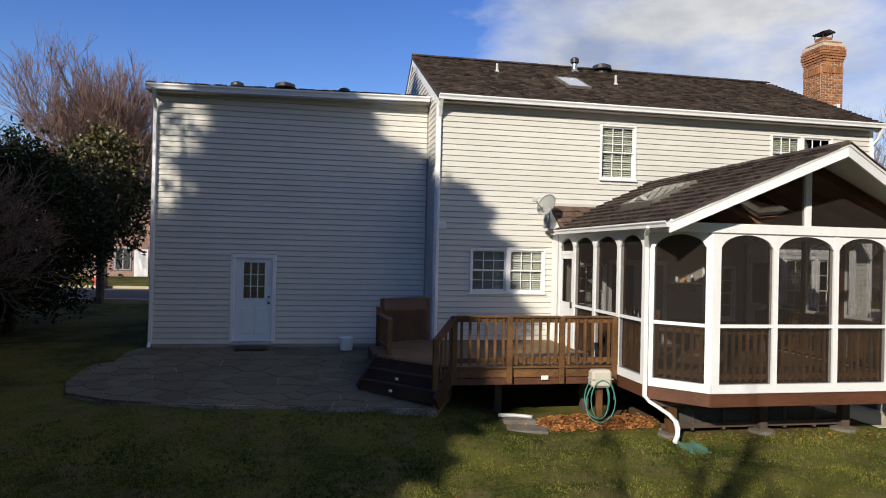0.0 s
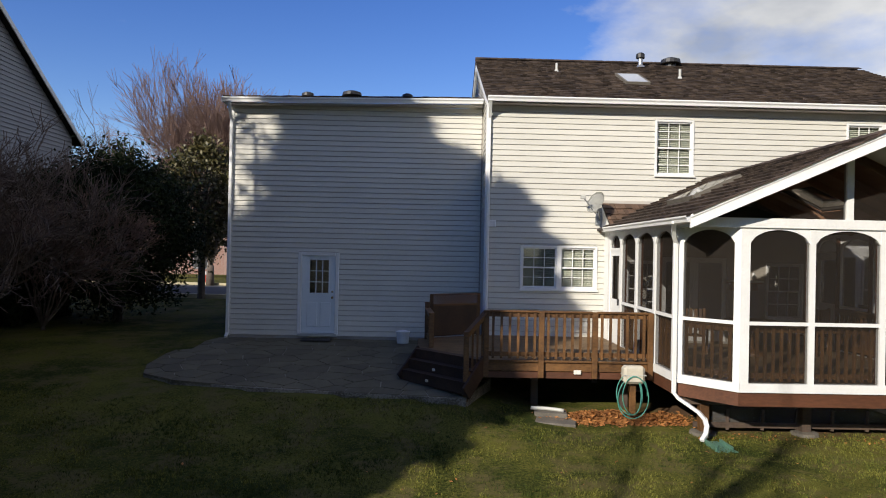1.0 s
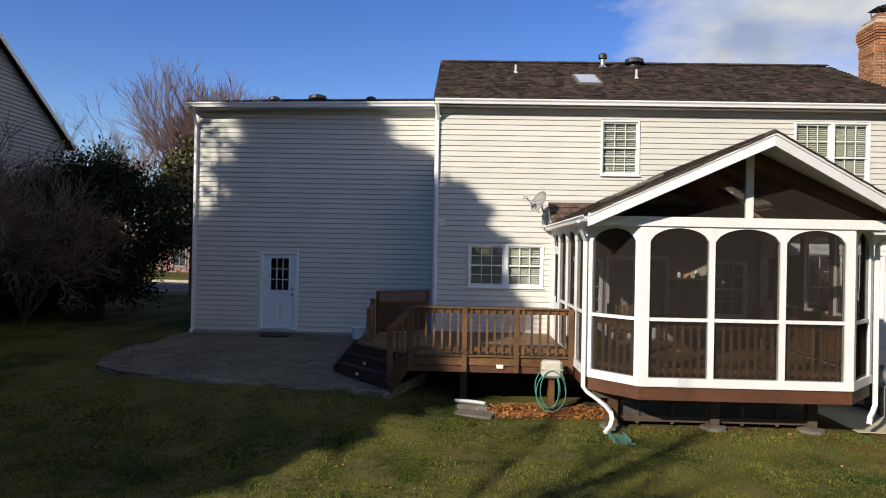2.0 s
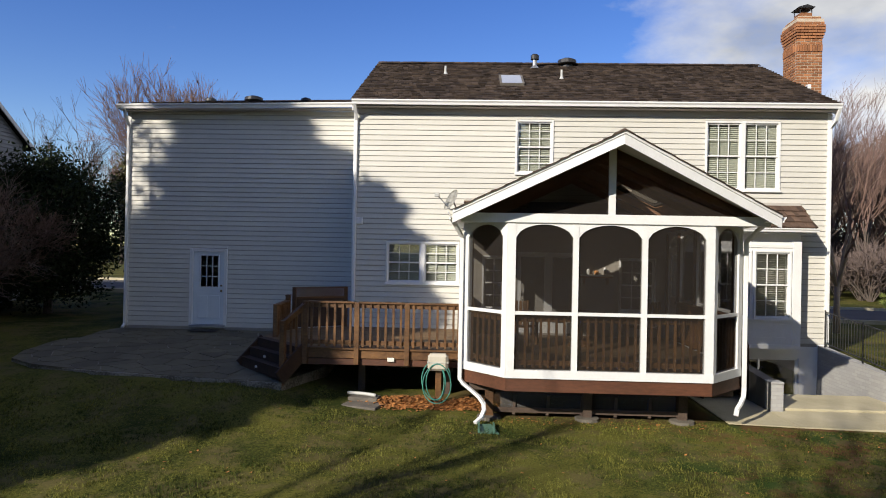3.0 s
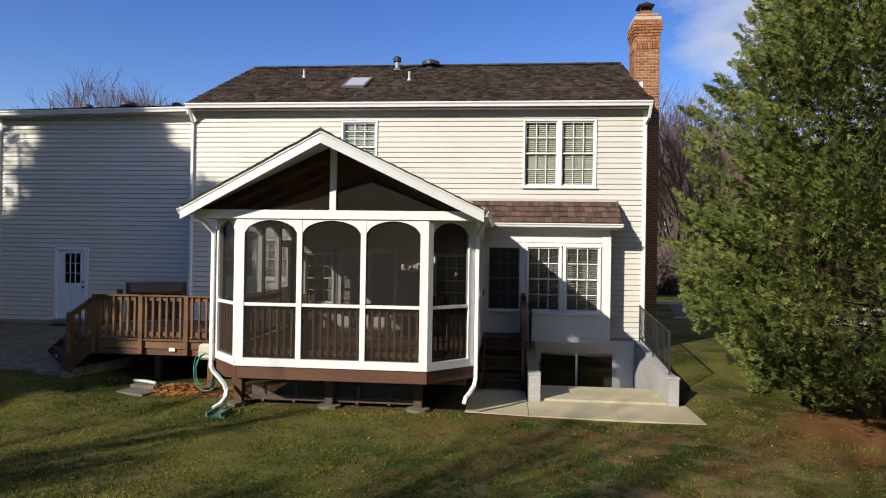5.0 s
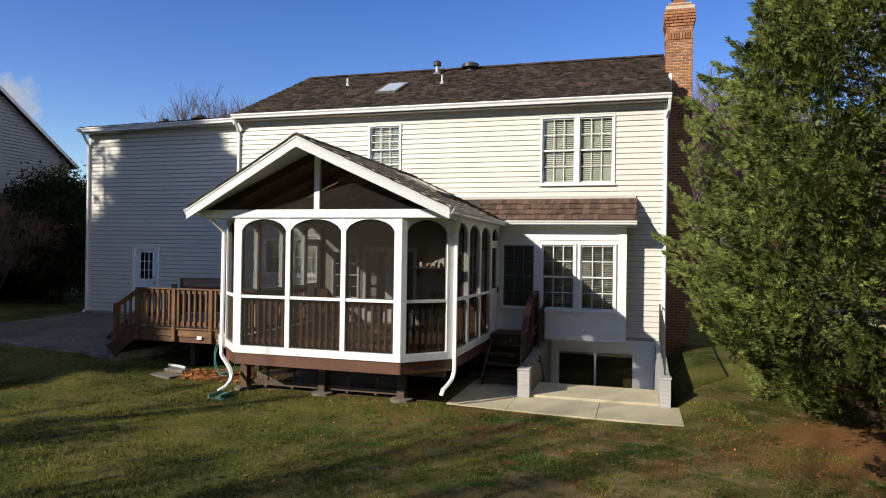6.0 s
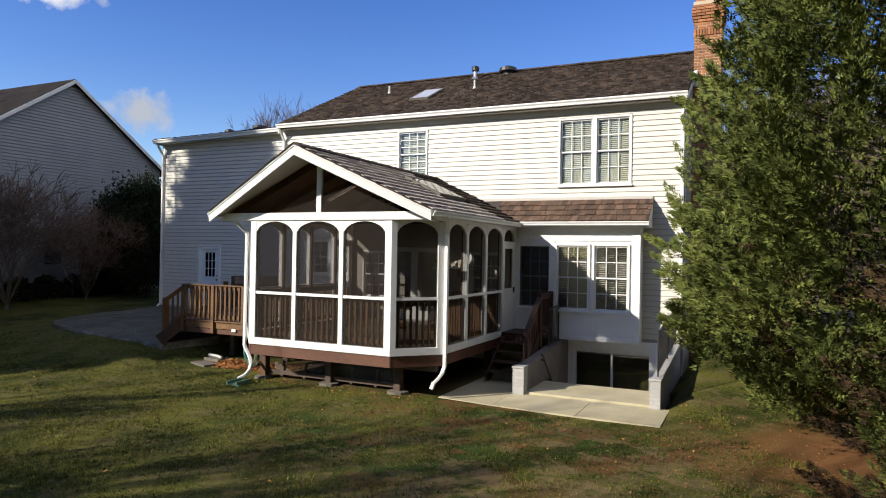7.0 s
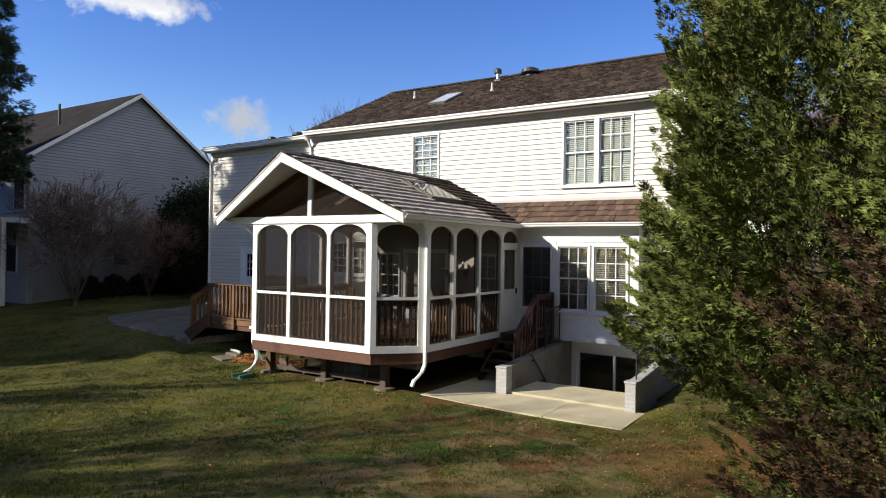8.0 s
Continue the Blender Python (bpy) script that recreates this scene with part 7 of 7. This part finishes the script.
for k, y_ in enumerate((16.2, 17.4, 18.7, 20.0, 21.3)):
    r_ = np.random.RandomState(50 + k)
    bush = thing("bush", (-11.5, y_, ground_z(-11.5, y_)), "low dark clipped bush along the neighbouring wall", "bush", "bushes along the neighbouring wall")
    n = 900
    d_ = r_.normal(0, 1, (n, 3))
    d_ /= np.linalg.norm(d_, axis=1)[:, None]
    d_[:, 2] = np.abs(d_[:, 2])
    p_ = np.array((-11.5, y_, ground_z(-11.5, y_))) + d_ * np.array((0.6, 0.62, 0.95)) * r_.uniform(0.75, 1.05, (n, 1))
    u_ = r_.normal(0, 1, (n, 3)) * 0.06
    w_ = r_.normal(0, 1, (n, 3)) * 0.04
    raw("leaves", np.stack([p_ - u_, p_ + w_, p_ + u_, p_ - w_], 1).reshape(-1, 3), np.arange(4 * n).reshape(-1, 4), HOLLY, bush)

# ---- across the street ----
hyd = thing("fire_hydrant", (-11.3, 35.6, 1.2), "red fire hydrant with a white cap beyond the street", "hydrant")
hz = ground_z(-11.3, 35.6)
part("body", tube(bmesh.new(), [(-11.3, 35.6, hz), (-11.3, 35.6, hz + 0.08), (-11.3, 35.6, hz + 0.1), (-11.3, 35.6, hz + 0.55)], [0.17, 0.17, 0.11, 0.11], 12), PAINTRED, hyd)
bm = bmesh.new()
bmesh.ops.create_uvsphere(bm, u_segments=12, v_segments=8, radius=0.13, matrix=Matrix.Translation((-11.3, 35.6, hz + 0.57)))
part("bonnet", bm, WHITE, hyd, "white bonnet")
part("nozzle", tube(bmesh.new(), [(-11.52, 35.6, hz + 0.38), (-11.08, 35.6, hz + 0.38)], 0.06, 10), PAINTRED, hyd)
far = thing("brick_house", (-14, 52, 1.0), "red brick house across the street", "house")
part("wall", boxes((-21, -7, 50, 60, 0.6, 7.0)), REDBRICK, far)
rf = bmesh.new()
extrude(rf, [(-21.5, 49.5, 6.9), (-21.5, 60.5, 6.9), (-21.5, 55, 10.5)], (15, 0, 0))
part("roof", rf, SHINGLE, far)
for x_ in (-19.5, -17, -14.5, -11.6, -9.4):
    for z_ in (1.6, 4.4):
        # window trim in the shaded siding colour, dimmer than white
        w_ = part("window", boxes((x_, x_ + 1.1, 49.93, 49.99, z_, z_ + 1.6)), SIDING_SHADED, far)
        part("pane", boxes((x_ + 0.1, x_ + 0.5, 49.90, 49.92, z_ + 0.1, z_ + 1.5), (x_ + 0.6, x_ + 1.0, 49.90, 49.92, z_ + 0.1, z_ + 1.5)), BLACK, w_)
part("door", boxes((-13.2, -12.3, 49.93, 49.99, 1.0, 3.1)), WHITE, far)

# ---- unseen tall trees behind the camera, on the sunny side, placed to shade the wing and the lawn ----
def spruce_shape(wide, bulge):
    return lambda f: wide * (1 - f) ** bulge + 0.12


def shade_spruce(sx, tip, back_, wide, seed, branches=420, fat=3.2, bulge=0.75):
    """A spruce whose shadow stands at sx on the wing's wall with its tip at that height."""
    bx, by = sx - 0.80 * back_, YA - back_
    h = tip + 0.64 * back_ - 0.1
    return needle_tree("spruce", bx, by, ground_z(bx, by), h, spruce_shape(wide, bulge), branches, 14, 0.8, FIR, "tall dark spruce on the sunny side, out of view, placed for its shade", seed, lowest=1.0, trunk=0.3, fat=fat)


shade_spruce(-1.15, 10.4, 14.5, 3.1, 61, 700, 1.5, 0.5)
# sparse unseen tree added so that sun spots fall on the wing's wall
leafy_tree("magnolia", -11.2, 8.2, ground_z(-11.2, 8.2), 14.2, 1.25, 64, 16, 0.11, MAGNOLIA, "slim magnolia out of view, placed to dapple the wing's wall", 67, 5.0)
shade_spruce(1.35, 5.5, 15.0, 4.7, 62, 620)
shade_spruce(3.2, 3.6, 15.5, 4.4, 63, 560)
far_spruce = shade_spruce(-8.5, 9.0, 13.5, 3.9, 64, 520, 2.8)
# more unseen spruces added south-east and west to block skylight from the walls
rs = random.Random(17)
for k in range(9):
    copy_thing(far_spruce, pose(13.0 + 4.6 * k, -9.5 - rs.uniform(0, 3) - 0.1 * k, 0.1, 0, 0, rs.uniform(0, 360)) @ Matrix.Scale(rs.uniform(0.95, 1.15), 4))
for k in range(7):
    copy_thing(far_spruce, pose(-32.0 - 1.5 * k + rs.uniform(-1, 1), -14.0 + 4.6 * k, 0.2, 0, 0, rs.uniform(0, 360)) @ Matrix.Scale(rs.uniform(0.9, 1.1), 4))
# unseen spruces added to deepen the shade on the left lawn and wing
shade_spruce(-2.0, 7.0, 24.0, 4.6, 65, 520)
for x, y, k in ((-15.0, -4.0, 0.88), (-18.5, -8.5, 1.0), (-22.0, -3.0, 0.9), (-23.5, -12.0, 1.05), (-27.0, -7.0, 1.0)):
    copy_thing(far_spruce, pose(x, y, 0.1, 0, 0, 40 * x) @ Matrix.Scale(k, 4))
# unseen spruce added to shade the cypress's right side
copy_thing(far_spruce, pose(10.6, -7.5, 0.1, 0, 0, 200) @ Matrix.Scale(1.03, 4))
# three more out of view that hold skylight off the left lawn
copy_thing(far_spruce, pose(-9.2, 3.6, 0.1, 0, 0, 80) @ Matrix.Diagonal((1.25, 1.25, 0.68, 1)))
copy_thing(far_spruce, pose(-11.0, -0.6, 0.1, 0, 0, 140) @ Matrix.Diagonal((1.15, 1.15, 0.8, 1)))
copy_thing(far_spruce, pose(-8.9, 7.4, 0.3, 0, 0, 300) @ Matrix.Diagonal((0.75, 0.75, 0.53, 1)))
# deeper rows, added unseen to block more sky, lower than the first ones' shade
for back_ in (30.0, 37.0, 44.0):
    for k in range(6):
        sx = -20.0 + 4.0 * k + rs.uniform(-1, 1)
        copy_thing(far_spruce, pose(sx - 0.80 * back_, YA - back_, 0.1, 0, 0, rs.uniform(0, 360)) @ Matrix.Scale((0.64 * back_ + 3.0) / 17.6, 4))
bare_tree("bare_tree", -5.0, -4.6, 0.1, 9.0, "bare garden tree on the sunny side", 74, 0.45, 5, 4, 0.26, TWIG_GREY, bole=0.34, twig=0.014)
bare_tree("bare_tree", 0.2, -4.8, 0.1, 8.2, "bare garden tree on the sunny side", 75, 0.6, 5, 4, 0.20, TWIG_GREY, bole=0.25, twig=0.010)
bare_tree("bare_tree", 4.2, -4.6, 0.1, 7.6, "bare garden tree on the sunny side", 76, 0.7, 5, 4, 0.18, TWIG_GREY, bole=0.2, twig=0.010)
bare_tree("bare_tree", -2.0, -9.0, 0.1, 13.0, "tall bare tree behind the garden", 71, 0.5, 6, 4, 0.22, TWIG_GREY, bole=0.3, twig=0.012)
bare_tree("bare_tree", 3.5, -12.0, 0.1, 14.0, "tall bare tree behind the garden", 72, 0.5, 6, 4, 0.24, TWIG_GREY, bole=0.3, twig=0.012)
bare_tree("bare_tree", 8.5, -8.0, 0.1, 11.0, "bare tree behind the garden", 73, 0.5, 6, 4, 0.18, TWIG_GREY, bole=0.3, twig=0.012)


# ---- on the porch's back wall ----
shelf = thing("wall_shelf", (8.1, 15.4, 2.6), "wooden wall shelf with a pale top inside the porch", "shelf")
part("board", boxes((7.75, 8.52, 15.28, 15.52, 2.60, 2.64), bevel=0.004), CEILWOOD, shelf)
part("top", boxes((7.73, 8.54, 15.26, 15.52, 2.64, 2.68), bevel=0.004), WHITE, shelf)
for xx in (7.85, 8.42):
    part("bracket", boxes((xx - 0.015, xx + 0.015, 15.34, 15.52, 2.44, 2.60)), CEILWOOD, shelf)
for k, (xx, hh, rr) in enumerate(((7.95, 0.14, 0.045), (8.15, 0.10, 0.06), (8.36, 0.18, 0.04))):
    pot = thing("pot", (xx, 15.4, 2.68), "small pot on the porch shelf", "pot", "pots on the shelf")
    part("body", tube(bmesh.new(), [(xx, 15.40, 2.68), (xx, 15.40, 2.68 + hh * 0.7), (xx, 15.40, 2.68 + hh)], [rr * 0.8, rr, rr * 0.7], 10), (GREYPLASTIC, DEADLEAF, WHITE)[k], pot)


def porch_chair(x, y, turn):
    """A slatted wooden armchair."""
    ob = thing("porch_chair", (0, 0, 0), "brown wooden slatted armchair on the porch", "chair", "chairs on the porch")
    for lx, ly in ((-0.26, -0.24), (0.26, -0.24), (-0.26, 0.24), (0.26, 0.24)):
        part("leg", boxes((lx - 0.025, lx + 0.025, ly - 0.025, ly + 0.025, 0, 0.60 if ly < 0 else 1.0), bevel=0.004), DECK, ob)
    for k in range(5):
        part("seat_slat", boxes((-0.24, 0.24, -0.25 + 0.1 * k, -0.165 + 0.1 * k, 0.40, 0.42)), DECK, ob)
    for k in range(5):
        part("back_slat", boxes((-0.22 + 0.095 * k, -0.155 + 0.095 * k, 0.235, 0.255, 0.45, 0.98)), DECK, ob)
    for sx in (-0.26, 0.26):
        part("armrest", boxes((sx - 0.04, sx + 0.04, -0.28, 0.26, 0.60, 0.625), bevel=0.004), DECK, ob)
    ob.matrix_basis = pose(x, y, 1.165, 0, 0, turn)
    return ob


porch_chair(6.2, 13.6, 150)
porch_chair(8.9, 13.9, 215)
ptable = thing("porch_table", (7.5, 13.6, 1.165), "round wooden table on the porch", "table")
part("tabletop", tube(bmesh.new(), [(7.5, 13.7, 1.87), (7.5, 13.7, 1.90)], 0.55, 24), DECK, ptable)
part("pedestal", tube(bmesh.new(), [(7.5, 13.7, 1.165), (7.5, 13.7, 1.22), (7.5, 13.7, 1.3), (7.5, 13.7, 1.87)], [0.28, 0.26, 0.06, 0.06], 12), DECK, ptable)
